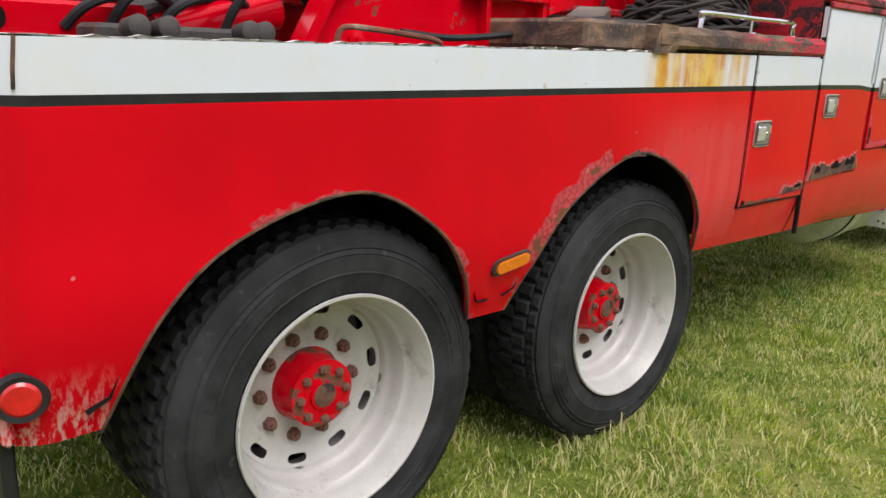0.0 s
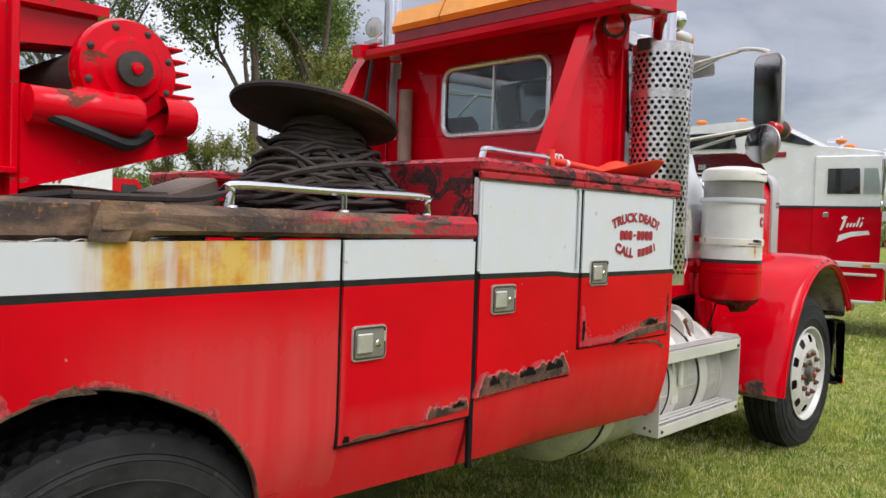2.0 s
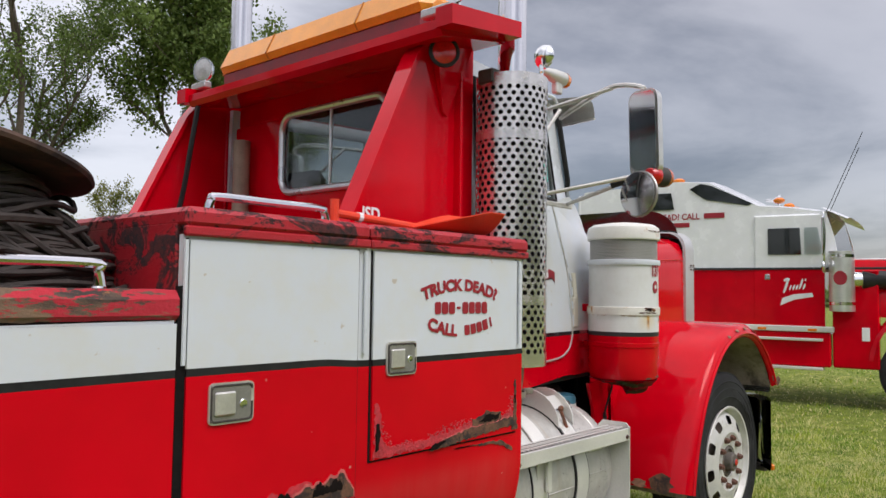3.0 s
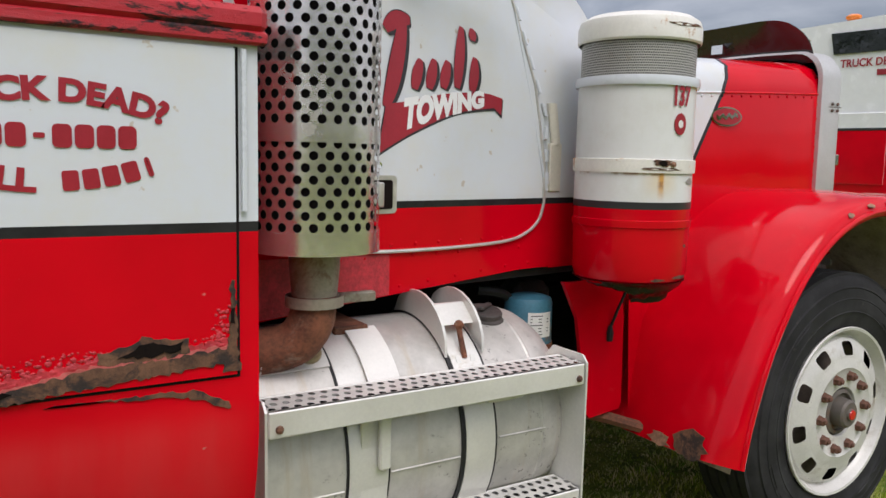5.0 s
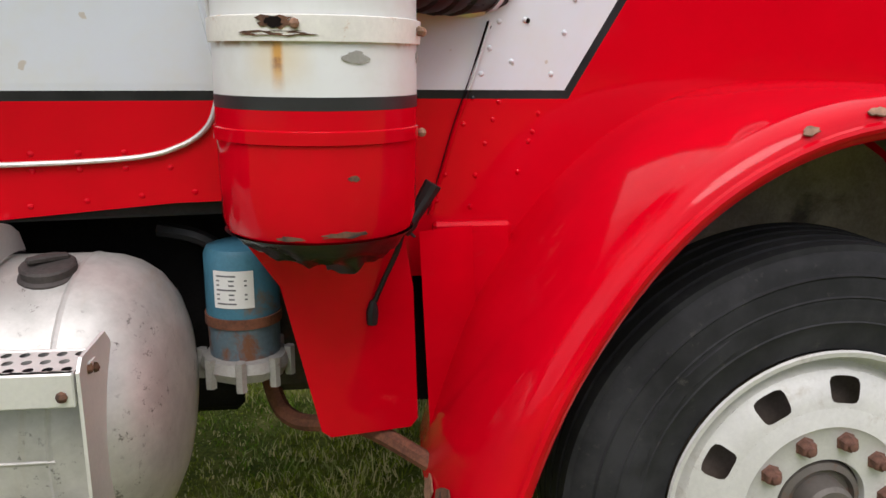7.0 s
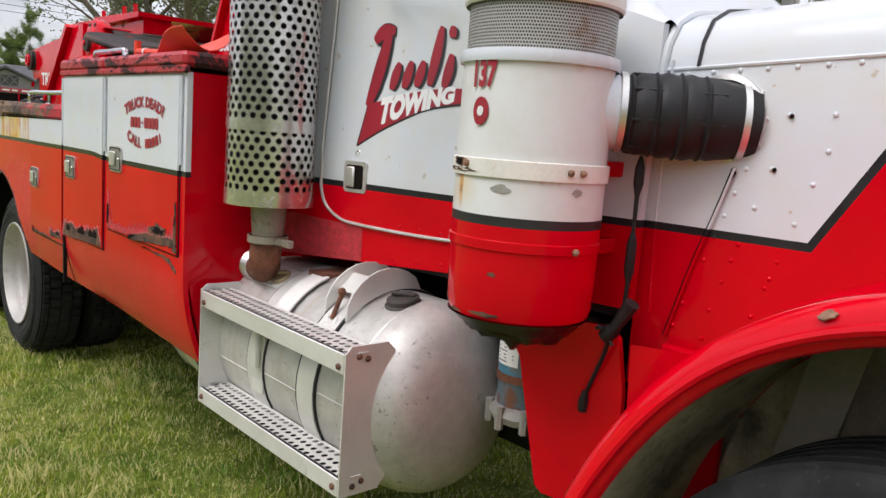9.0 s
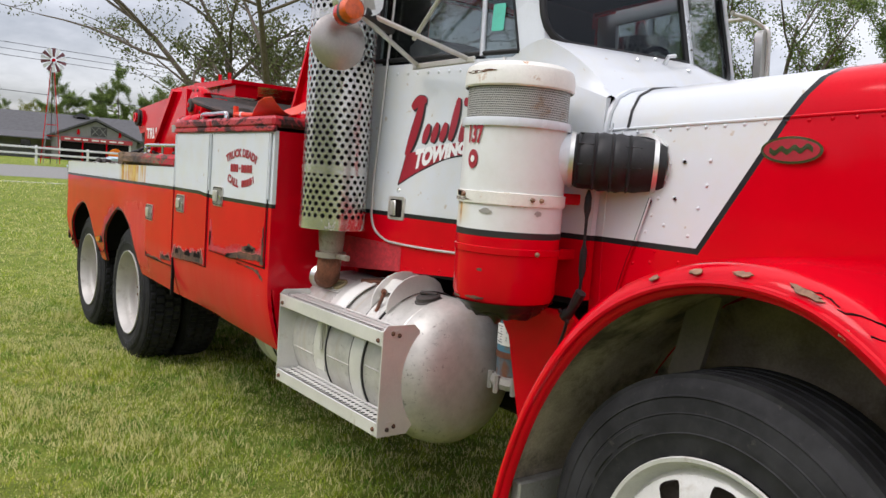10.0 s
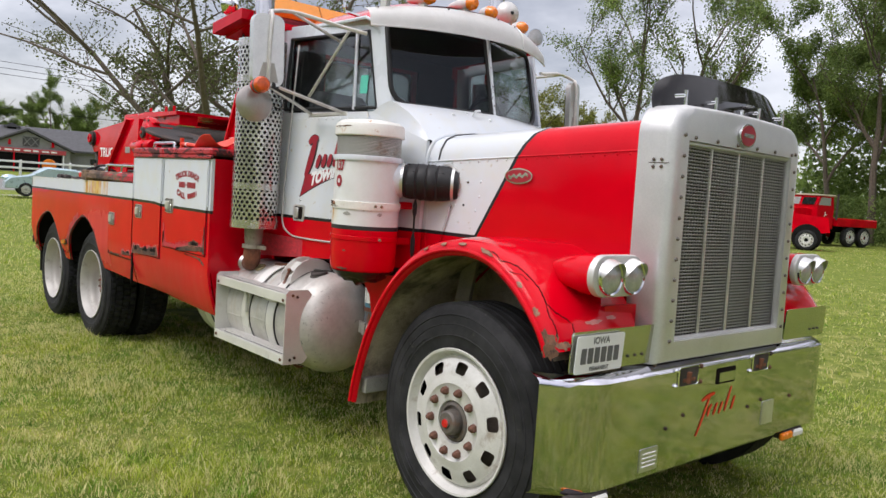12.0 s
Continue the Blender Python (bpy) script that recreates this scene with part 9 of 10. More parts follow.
part("locker_lower", Geo().box((0.85, 0.0, 1.15), (1.65, 0.012, 1.75), 0.005), W_RED, box_)
part("locker_latch", Geo().box((1.0, -0.008, 1.36), (1.09, 0.004, 1.48), 0.006), CHROME, box_)
part("side_trim", Geo().box((0.0, -0.02, 0.945), (4.05, 0.03, 1.02), 0.01), STEP, second)
for x in (0.3, 1.2, 2.1, 3.0, 3.7):
    part("marker_lamp", Geo().box((x, -0.035, 0.955), (x + 0.12, -0.015, 0.99), 0.006), AMBER, second)
part("tank_fairing", Geo().box((0.2, 0.02, 0.50), (4.0, 0.55, 0.944), 0.02), W_RED, second)
part("fairing_latch", Geo().lathe([(0, 0.0), (0.004, 0.045), (0.0, 0.05)], (2.75, 0.018, 0.76), (0, -1, 0), 16), CHROME, second)
for z in (0.83, 0.46):
    part("step", Geo().box((2.2, -0.06, z), (3.9, 0.12, z + 0.035), 0.006), STEP, second)
part("chrome_tank", Geo().tube([(0.2, 0.32, 0.66), (1.95, 0.32, 0.66)], 0.30, 28), MIRROR_STEEL, second)
ac = part("air_cleaner", Geo().tube([(4.16, -0.02, 1.22), (4.16, -0.02, 1.98)], 0.17, 26), BRUSHED, second, "dull round metal air cleaner")
for z in (1.30, 1.90):
    part("cleaner_band", Geo().tube([(4.16, -0.02, z), (4.16, -0.02, z + 0.04)], 0.174, 26), CHROME, ac)
part("cleaner_decal", Geo().lathe([(0, 0.0), (0.004, 0.085), (0, 0.09)], (4.16, -0.19, 1.64), (0, -1, 0), 20), TEXT_RED, ac)
part("intake_pipe", Geo().tube([(4.40, 0.10, 1.62), (4.75, 0.22, 1.62)], 0.12, 18), RUBBER, ac)
part("intake_ring", Geo().tube([(4.28, 0.055, 1.62), (4.40, 0.10, 1.62)], 0.105, 18), CHROME, ac)
hoodg = Geo().rings([[(x, 0.30, 1.15), (x, 0.30, t - 0.15), (x, 0.38, t - 0.03), (x, 0.6, t), (x, 1.8, t), (x, 2.0, t - 0.03), (x, 2.08, t - 0.15), (x, 2.08, 1.15)] for x, t in ((4.10, 1.92), (4.8, 1.90), (5.9, 1.84))], False, False)
hd = part("hood", hoodg, W_RED, second, "red hood", angle=40)
part("hood_top", Geo().box((4.12, 0.42, 1.88), (5.85, 1.96, 1.905), 0.01), W_WHITE, hd)
part("hood_grille", Geo().box((5.0, 0.29, 1.40), (5.6, 0.31, 1.72), 0.02), DARK, hd)
fen2 = Geo().rings([[(5.2 + rr * math.cos(t), y, 0.55 + rr * math.sin(t)) for y, rr in ((0.0, 0.66), (0.03, 0.72), (0.25, 0.76), (0.5, 0.76))] for t in [radians(175 - 170 * i / 16) for i in range(17)]], False, False)
part("front_fender", fen2, W_RED, second)
part("front_panel", Geo().box((4.02, 0.06, 0.50), (4.62, 0.32, 1.75), 0.02), W_RED, second)
part("fender_emblem", Geo().box((4.40, 0.05, 0.85), (4.50, 0.062, 1.02), 0.004), TEXT_WHITE, second)
part("radiator_shell", Geo().box((5.88, 0.40, 0.85), (6.0, 1.98, 1.90), 0.06), SHELL_ALU, second)
part("bumper", Geo().box((6.0, 0.05, 0.40), (6.12, 2.33, 0.85), 0.05), MIRROR_STEEL, second)
for x, y in ((5.2, 0.05), (-1.2, 0.05), (-2.55, 0.05)):
    w2 = new("wheel")
    w2.parent, w2.matrix_basis = second, Matrix.Translation((x, y, 0.472)) @ Matrix.Diagonal((1 / 0.9, 1, 1 / 1.1, 1))
    child("tyre", TYRE_RIB, w2)
    child("rim", RIM_DISC, w2)
    child("hub", HUB_FRONT, w2)
part("windscreen", Geo().slab([(0.12, 1.90), (2.25, 1.90), (2.15, 2.48), (0.22, 2.48)], lambda u, w, d: (4.10 - 0.25 * (w - 1.9) + d, u, w), 0.01), DARK_GLASS, second)
part("sun_visor", Geo().sheet(lambda u, w: (3.90 + 0.34 * w, 0.02 + 2.33 * u, 2.60 - 0.15 * w - 0.05 * (2 * u - 1) ** 4), [i / 12 for i in range(13)], [0, 0.5, 1]), W_WHITE, second, "white sun visor")
part("bed", Geo().box((-3.6, 0.0, 0.75), (-0.05, 2.35, 1.55), 0.03), W_RED, second)
for y in (0.10, 0.9, 1.5, 2.2):
    part("cab_lamp", Geo().ball((3.3, y, 2.68), 0.055, 10, (1.6, 1, 0.8)), AMBER, second)
for x in (1.0, 1.7):
    part("cab_lamp", Geo().ball((x, 0.3, 3.06), 0.06, 10, (1.8, 1, 0.7)), AMBER, second)
part("horn", Geo().lathe([(0, 0.02), (0.12, 0.03), (0.2, 0.085), (0.21, 0.07), (0.12, 0.0)], (3.05, 0.4, 2.72), (1, 0, 0), 16), CHROME, second)
mir2 = part("wing_mirror", Geo().box((3.93, -0.28, 1.92), (3.97, -0.10, 2.42), 0.02), CHROME, second)
part("mirror_arm", Geo().tube(smooth_line([(3.9, 0.03, 2.5), (3.95, -0.18, 2.48), (3.97, -0.20, 2.2), (3.95, -0.18, 1.85), (3.9, 0.02, 1.8)], 6), 0.012, 6), CHROME, mir2)
part("convex_mirror", Geo().ball((3.95, -0.20, 1.78), 0.08, 12, (0.4, 1, 1)), CHROME, mir2)
for x, l in ((3.95, 1.0), (4.0, 0.8), (4.9, 0.9)):
    part("antenna", Geo().tube([(x, 0.10, 2.5 if x < 4.5 else 1.9), (x + 0.5 * l, 0.05, (2.5 if x < 4.5 else 1.9) + l)], 0.005, 5), RUBBER, second)
part("bug_deflector", Geo().sheet(lambda u, w, d=0: (5.75 - 0.05 * w, 0.5 + 1.4 * u, 1.90 + 0.2 * w), [i / 8 for i in range(9)], [0, 1]), SMOKED, second)

# ---- white service truck half hidden behind the wrecker ----
van = thing("white_box_truck", "white box truck with red lettering, parked behind the wrecker", "truck", m=Matrix.Translation((5.0, 17.5, 0)) @ Matrix.Rotation(radians(12), 4, "Z"))
part("box_body", Geo().box((0, 0, 0.9), (5.2, 2.3, 2.95), 0.05), W_WHITE, van)
part("lower_band", Geo().box((0.0, -0.01, 0.9), (5.2, 0.02, 1.35), 0.01), W_RED, van)
part("cab", Geo().slab([(5.2, 0.6), (5.2, 2.4), (6.0, 2.4), (6.5, 1.65), (7.4, 1.5), (7.45, 0.6)], lambda u, w, d: (u, 0.1 + d, w), 2.1), W_RED, van)
part("cab_window", Geo().slab([(5.5, 1.7), (5.5, 2.25), (5.95, 2.25), (6.3, 1.7)], lambda u, w, d: (u, 0.09 - d, w), 0.01), DARK_GLASS, van)
part("lettering", letters("DEAD?", 0.30, 0.01, 0, lambda u, w: (1.2 + u, -0.012, 2.2 + w)), TEXT_RED, van, "red letters")
for pts, width in strokes[:5]:
    part("script_stroke", brush([(3.0 + 3.0 * u, 1.8 + 1.8 * w) for u, w in pts], width * 2.2, lambda u, w, d: (u, -0.012, w)), TEXT_RED, van)
for x in (1.1, 6.3):
    w2 = new("wheel")
    w2.parent, w2.matrix_basis = van, Matrix.Translation((x, 0.0, 0.5)) @ Matrix.Scale(0.9, 4)
    child("tyre", TYRE_RIB, w2)
    child("rim", RIM_DISC, w2)

# ---- old red army-type truck and a pickup by the trees ----
army = thing("old_red_truck", "old red six-wheeled truck with a canvas cab roof by the trees", "truck", m=Matrix.Translation((-10.95, 44.4, 0)) @ Matrix.Rotation(radians(258), 4, "Z") @ Matrix.Scale(1.15, 4))
def red_side(outline, name, y0, thick, mat=None, label=""):
    return part(name, Geo().slab(outline, lambda u, w, d: (u, y0 + d, w), thick), mat or W_RED, army, label)


red_side([(1.6, 1.0), (1.6, 1.75), (2.0, 1.80), (3.3, 1.72), (3.45, 1.55), (3.45, 1.0)], "hood", 0.55, 1.25)
red_side([(0.35, 0.85), (0.35, 1.95), (1.65, 1.95), (1.65, 0.85)], "cab", 0.25, 1.85)
red_side([(0.30, 1.95), (0.38, 2.45), (1.45, 2.45), (1.68, 1.95)], "cab_upper", 0.30, 1.75)
part("canvas_roof", Geo().box((0.25, 0.22, 2.44), (1.55, 2.12, 2.53), 0.03), plain("faded_canvas", (0.42, 0.38, 0.28), 0.9, vary=0.12), army, "faded tan canvas roof")
part("side_window", Geo().slab([(0.6, 2.0), (0.6, 2.38), (1.35, 2.38), (1.5, 2.0)], lambda u, w, d: (u, 2.06 + d, w), 0.01), CLEAR_LENS, army)
part("windscreen", Geo().slab([(0.45, 2.0), (1.1, 2.0), (1.1, 2.36), (0.45, 2.36)], lambda u, w, d: (1.70 - 0.4 * (w - 2.0) + d, u, w), 0.01), CLEAR_LENS, army)
part("windscreen", Geo().slab([(1.25, 2.0), (1.95, 2.0), (1.95, 2.36), (1.25, 2.36)], lambda u, w, d: (1.70 - 0.4 * (w - 2.0) + d, u, w), 0.01), DARK_GLASS, army)
part("bed", Geo().box((-3.1, 0.15, 1.0), (0.2, 2.25, 1.42), 0.03), W_RED, army)
part("frame", Geo().box((-3.0, 0.6, 0.7), (3.4, 1.7, 1.0), 0.02), DARK, army)
for s in (0.0, 1.9):
    part("front_fender", Geo().rings([[(2.75 + rr * math.cos(t), y, 0.55 + rr * math.sin(t)) for y, rr in ((s + 0.05, 0.60), (s + 0.10, 0.68), (s + 0.40, 0.68))] for t in [radians(170 - 150 * i / 12) for i in range(13)]], False, False), W_RED, army)
for x in (2.75, -0.9, -2.1):
    for y, f in ((2.28, True), (0.10, False)):
        w2 = new("wheel")
        w2.parent, w2.matrix_basis = army, Matrix.Translation((x, y, 0.5)) @ (Matrix.Rotation(math.pi, 4, "Z") if f else Matrix())
        child("tyre", TYRE_LUG, w2)
        child("rim", RIM_DISC, w2)
        child("hub", HUB_RED, w2)
part("bumper", Geo().box((3.45, 0.1, 0.75), (3.6, 2.3, 0.95), 0.02), GREASE, army)
part("exhaust", Geo().tube([(0.25, 2.2, 1.3), (0.25, 2.2, 2.6)], 0.05, 10), GREASE, army)
for pts, width in strokes[:4]:
    part("script_stroke", brush([(1.1 - 0.9 * u, 1.35 + 0.8 * w) for u, w in pts], width * 0.9, lambda u, w, d: (u, 2.105, w)), TEXT_WHITE, army)

pick = thing("red_pickup", "tall red pickup parked before the old truck", "pickup", m=Matrix.Translation((-11.65, 32.0, 0)) @ Matrix.Rotation(radians(22), 4, "Z") @ Matrix.Scale(1.3, 4))
part("body", Geo().slab([(0.0, 0.62), (0.0, 1.25), (1.9, 1.30), (2.4, 1.85), (3.6, 1.85), (4.2, 1.32), (5.3, 1.22), (5.4, 0.70), (4.9, 0.62)], lambda u, w, d: (u, 0.06 + d, w), 1.75), W_RED, pick)
part("side_windows", Geo().slab([(2.5, 1.36), (2.62, 1.76), (3.5, 1.76), (3.95, 1.36)], lambda u, w, d: (u, 0.045 + d, w), 0.02), DARK_GLASS, pick)
for x in (1.0, 4.65):
    part("wheel_arch", Geo().lathe([(0, 0.0), (0, 0.50), (0.02, 0.50), (0.03, 0.46), (0.03, 0.0)], (x, 0.065, 0.46), (0, -1, 0), 28), DARK, pick)
    w2 = new("wheel")
    w2.parent, w2.matrix_basis = pick, Matrix.Translation((x, -0.03, 0.38)) @ Matrix.Scale(0.74, 4)
    child("tyre", TYRE_LUG, w2)
    child("rim", RIM_DISC, w2)

# ---- pale blue car on the road ----
car = thing("damaged_blue_car", "light blue saloon car with a crumpled front beside the road", "car", m=Matrix.Translation((-30.6, 8.2, 0.06)) @ Matrix.Rotation(radians(262), 4, "Z"))
CAR_BLUE = plain("pale_blue_metallic", (0.42, 0.55, 0.62), 0.3, 0.3, 0.5, vary=0.06)
car_line = [(-2.2, 0.35), (-2.25, 0.72), (-2.05, 0.92), (-1.45, 0.98), (-0.75, 1.38), (0.45, 1.42), (1.15, 1.0), (1.95, 0.85), (2.2, 0.62), (2.2, 0.35)]
part("body", Geo().rings([[(x, y, z * s + (1 - s) * 0.6) for x, z in car_line] for y, s in ((-0.88, 0.90), (-0.80, 1.0), (0.80, 1.0), (0.88, 0.90))]), CAR_BLUE, car, "pale blue body", angle=30)
part("side_glass", Geo().slab([(-1.25, 0.98), (-0.70, 1.30), (0.40, 1.33), (0.95, 1.0)], lambda u, w, d: (u, -0.885 - d, w), 0.01), DARK_GLASS, car)
part("window_post", Geo().box((-0.18, -0.90, 0.98), (-0.10, -0.89, 1.33), 0.004), CAR_BLUE, car)
part("crumpled_wing", Geo().ball((1.95, -0.5, 0.82), 0.3, 8, (1.2, 1, 0.5)), CAR_BLUE, car)
for x in (-1.35, 1.35):
    for y, f in ((-0.90, False), (0.90, True)):
        w2 = new("wheel")
        w2.parent, w2.matrix_basis = car, Matrix.Translation((x, y, 0.31)) @ (Matrix.Rotation(math.pi, 4, "Z") if f else Matrix()) @ Matrix.Scale(0.59, 4)
        child("tyre", TYRE_RIB, w2)
        child("rim", RIM_DISC, w2)
car2 = thing("silver_car", "silver car behind the fence", "car", m=Matrix.Translation((-50, 21.0, 0.7)) @ Matrix.Rotation(radians(262), 4, "Z"))
part("body", Geo().rings([[(x, y, z * s + (1 - s) * 0.6) for x, z in car_line] for y, s in ((-0.88, 0.90), (-0.80, 1.0), (0.80, 1.0), (0.88, 0.90))]), plain("silver_metallic", (0.55, 0.56, 0.57), 0.3, 0.5, 0.4, vary=0.05), car2, angle=30)
part("side_glass", Geo().slab([(-1.25, 0.98), (-0.70, 1.30), (0.40, 1.33), (0.95, 1.0)], lambda u, w, d: (u, -0.885 - d, w), 0.01), DARK_GLASS, car2)

# ---- road, fence, barn shop, windmill, wires ----
ASPHALT = plain("grey_road", (0.20, 0.20, 0.19), 0.85, vary=0.12, bump=0.2)
rise = lambda x: 0.95 * min(1.0, max(0.0, (-34 - x) / 16.0)) ** 1.2
road = Geo().sheet(lambda u, w: (u, w, ground_height(u, w) + 0.02), [-44, -42, -40, -38, -36.5], list(range(-90, 150, 10)))
tagged(part("road", road, ASPHALT), "grey country road along the lawn", "road", kind="structure")
path_ = Geo().sheet(lambda u, w: (u, w, ground_height(u, w) + 0.015), [-33.6, -32.6], list(range(-90, 150, 10)))
tagged(part("pavement", path_, plain("pale_concrete", (0.42, 0.41, 0.38), 0.85, vary=0.1)), "narrow pale concrete path before the road", "path", kind="structure")
fence = thing("rail_fence", "white two-rail fence along the road", "fence")
for k in range(22):
    y = -20 + 3.0 * k
    part("post", Geo().box((-46.1, y - 0.07, 0.5), (-45.95, y + 0.07, rise(-46) + 1.15), 0.02), W_WHITE, fence)
for z in (0.55, 0.95):
    part("rail", Geo().box((-45.95, -22, rise(-46) + z), (-45.90, 46, rise(-46) + z + 0.13), 0.01), W_WHITE, fence)
barn = thing("farm_shop", "long grey barn-like shop with a red sign over its porch", "building", m=Matrix.Translation((-60, 13.5, 0.9)) @ Matrix.Rotation(radians(-12), 4, "Z") @ Matrix.Diagonal((0.76, 0.57, 0.76, 1)))
GREY_WALL = plain("grey_board_wall", (0.25, 0.25, 0.25), 0.8, vary=0.1, scale=1.5)
ROOF = plain("dark_grey_shingle", (0.085, 0.085, 0.09), 0.85, vary=0.2, scale=2.0)
part("wall", Geo().box((-10, -26, 0), (-1.5, 22, 2.8), 0.02), GREY_WALL, barn)
part("roof", Geo().slab([(-0.9, 2.7), (-6, 5.1), (-11, 2.7), (-11, 2.5), (-0.9, 2.5)], lambda u, w, d: (u, -26.5 + d, w), 49), ROOF, barn, "long dark shingle roof")
part("gable", Geo().slab([(-5.5, 0), (-5.5, 2.5), (0, 4.3), (5.5, 2.5), (5.5, 0)], lambda u, w, d: (-1.4 + d, u, w), 2.6), GREY_WALL, barn)
part("gable_roof", Geo().slab([(-6.1, 2.35), (0, 4.42), (6.1, 2.35), (6.1, 2.55), (0, 4.65), (-6.1, 2.55)], lambda u, w, d: (-6.0 + d, u, w), 7.6), ROOF, barn)
part("porch_opening", Geo().box((1.22, -4.6, 0.1), (1.26, 4.4, 2.0), 0.01), DARK, barn)
part("sign_board", Geo().box((1.5, -4.4, 2.05), (1.62, 4.9, 2.5), 0.02), plain("faded_red_board", (0.42, 0.05, 0.06), 0.6, vary=0.1), barn, "long red sign with pale unreadable lettering")
for k in range(7):
    part("sign_bar", Geo().box((1.625, -3.9 + 1.15 * k, 2.2), (1.635, -3.2 + 1.15 * k + 0.2 * (k % 2), 2.36), 0.005), TEXT_WHITE, barn)
loft = part("loft_door", Geo().box((1.22, -0.6, 2.75), (1.26, 1.5, 3.75), 0.01), ROOF, barn)
part("loft_brace", Geo().tube([(1.28, -0.55, 2.8), (1.28, 0.45, 3.7)], 0.05, 4).tube([(1.28, 0.45, 2.8), (1.28, -0.55, 3.7)], 0.05, 4).tube([(1.28, 0.5, 2.8), (1.28, 1.45, 3.7)], 0.05, 4).tube([(1.28, 1.45, 2.8), (1.28, 0.5, 3.7)], 0.05, 4), GREY_WALL, loft)
for y in (-2.2, 3.2):
    part("red_ornament", Geo().slab([(-0.2, 0.0), (0.2, 0.0), (0.15, 0.5), (0.0, 0.62), (-0.15, 0.5)], lambda u, w, d: (1.24 + d, y + u, 2.8 + w), 0.05), W_RED, barn)
for y in (-4.5, -1.6, 1.5, 4.6):
    part("porch_post", Geo().box((1.4, y - 0.08, 0.0), (1.56, y + 0.08, 2.1), 0.01), W_RED if abs(y) < 3 else W_WHITE, barn)
for y in (-2.0,):
    cup = part("cupola", Geo().box((-6.8, y - 0.9, 4.0), (-5.2, y + 0.9, 5.0), 0.02), GREY_WALL, barn)
    part("cupola_roof", Geo().slab([(-1.15, 4.95), (0, 5.4), (1.15, 4.95)], lambda u, w, d: (-7.0 + d, y + u, w), 2.0), ROOF, cup)
    part("cupola_louvre", Geo().box((-5.19, y - 0.6, 4.4), (-5.17, y + 0.6, 4.9), 0.005), DARK, cup)
for y in (-9, -13, -17, 9, 13):
    part("barn_window", Geo().box((-1.48, y - 0.6, 1.0), (-1.44, y + 0.6, 1.9), 0.01), DARK_GLASS, barn)
part("lean_to_roof", Geo().slab([(-1.6, 2.75), (1.8, 2.0), (1.8, 2.1), (-1.6, 2.9)], lambda u, w, d: (u, -22 + d, w), 16.5), ROOF, barn)
tagged(part("hay_stack", Geo().ball((-48, 17.6, 1.35), 1.0, 14, (1.3, 2.4, 0.7)), plain("dry_straw", (0.36, 0.25, 0.11), 0.95, vary=0.25, bump=0.6)), "low tan heap of straw behind the fence", "hay")
mill = thing("windmill", "small red and white lattice windmill before the shop", "windmill", m=Matrix.Translation((-46.6, 7.9, 0.75)) @ Matrix.Scale(0.88, 4))
for sx, sy in ((-1, -1), (1, -1), (1, 1), (-1, 1)):
    part("leg", Geo().tube([(0.55 * sx, 0.55 * sy, 0), (0.08 * sx, 0.08 * sy, 6.9)], 0.030, 6), W_RED if sx * sy > 0 else GREY_WALL, mill)
for k in range(8):
    h = 0.8 * k + 0.4
    a = 0.55 - 0.47 * h / 6.9
    part("brace", Geo().tube([(a, -a, h), (a, a, h), (-a, a, h), (-a, -a, h), (a, -a, h)], 0.02, 4), W_RED if k < 4 else GREY_WALL, mill)
part("mast", Geo().tube([(0, 0, 0), (0, 0, 7.4)], 0.03, 6), GREASE, mill)
MAROON = plain("maroon_vane", (0.16, 0.05, 0.06), 0.6)
fan = part("fan_hub", Geo().lathe([(-0.1, 0.12), (0.1, 0.12), (0.12, 0.0)], (0.25, 0, 7.4), (1, 0, 0), 14), W_RED, mill)
for k in range(14):
    a = 2 * math.pi * k / 14
    vane = Geo().slab([(-0.05, 0.22), (0.05, 0.22), (0.13, 0.85), (-0.13, 0.85)], lambda u, w, d: (0.30 + 0.25 * u + d, u * math.cos(a) - w * math.sin(a), 7.4 + u * math.sin(a) + w * math.cos(a)), 0.01)
    part("vane", vane, MAROON if k % 2 == 0 else W_WHITE, fan)
tagged(part("yellow_sign", Geo().lathe([(0, 0.0), (0.02, 0.42), (0.0, 0.45)], (-46.4, 11.8, 1.55), (1, 0, 0), 16).tube([(-46.45, 11.8, 0.8), (-46.45, 11.8, 1.5)], 0.04, 6), AMBER), "round yellow sign on a short post", "sign")
wires = thing("power_line", "thin overhead wires between wooden poles", "power line")
for y in (-38, 95):
    part("pole", Geo().tube([(-52, y, 0.5), (-52, y, 10.2)], [0.16, 0.11], 10), plain("pole_wood_" + ("a" if y < 0 else "b"), (0.13, 0.10, 0.08), 0.9, vary=0.2), wires)
for x, z in ((-52, 6.6), (-52.6, 9.0), (-51.4, 9.3), (-52, 9.8)):
    part("wire", Geo().tube([(x, -38 + 133 * i / 16, z - 1.3 * (1 - (2 * i / 16 - 1) ** 2)) for i in range(17)], 0.022, 4), RUBBER, wires)
pole2 = thing("lamp_pole", "slender grey lamp pole far off", "lamp pole", m=Matrix.Translation((34, 15, 0)))
part("pole", Geo().tube([(0, 0, 0), (0, 0, 6.2)], [0.09, 0.06], 8), CAST, pole2)
part("lamp_head", Geo().box((-0.25, -0.15, 6.15), (0.25, 0.15, 6.3), 0.03), CAST, pole2)

# ---- trees ----
BARK = plain("grey_bark", (0.12, 0.095, 0.075), 0.9, vary=0.3, scale=8, bump=0.6)
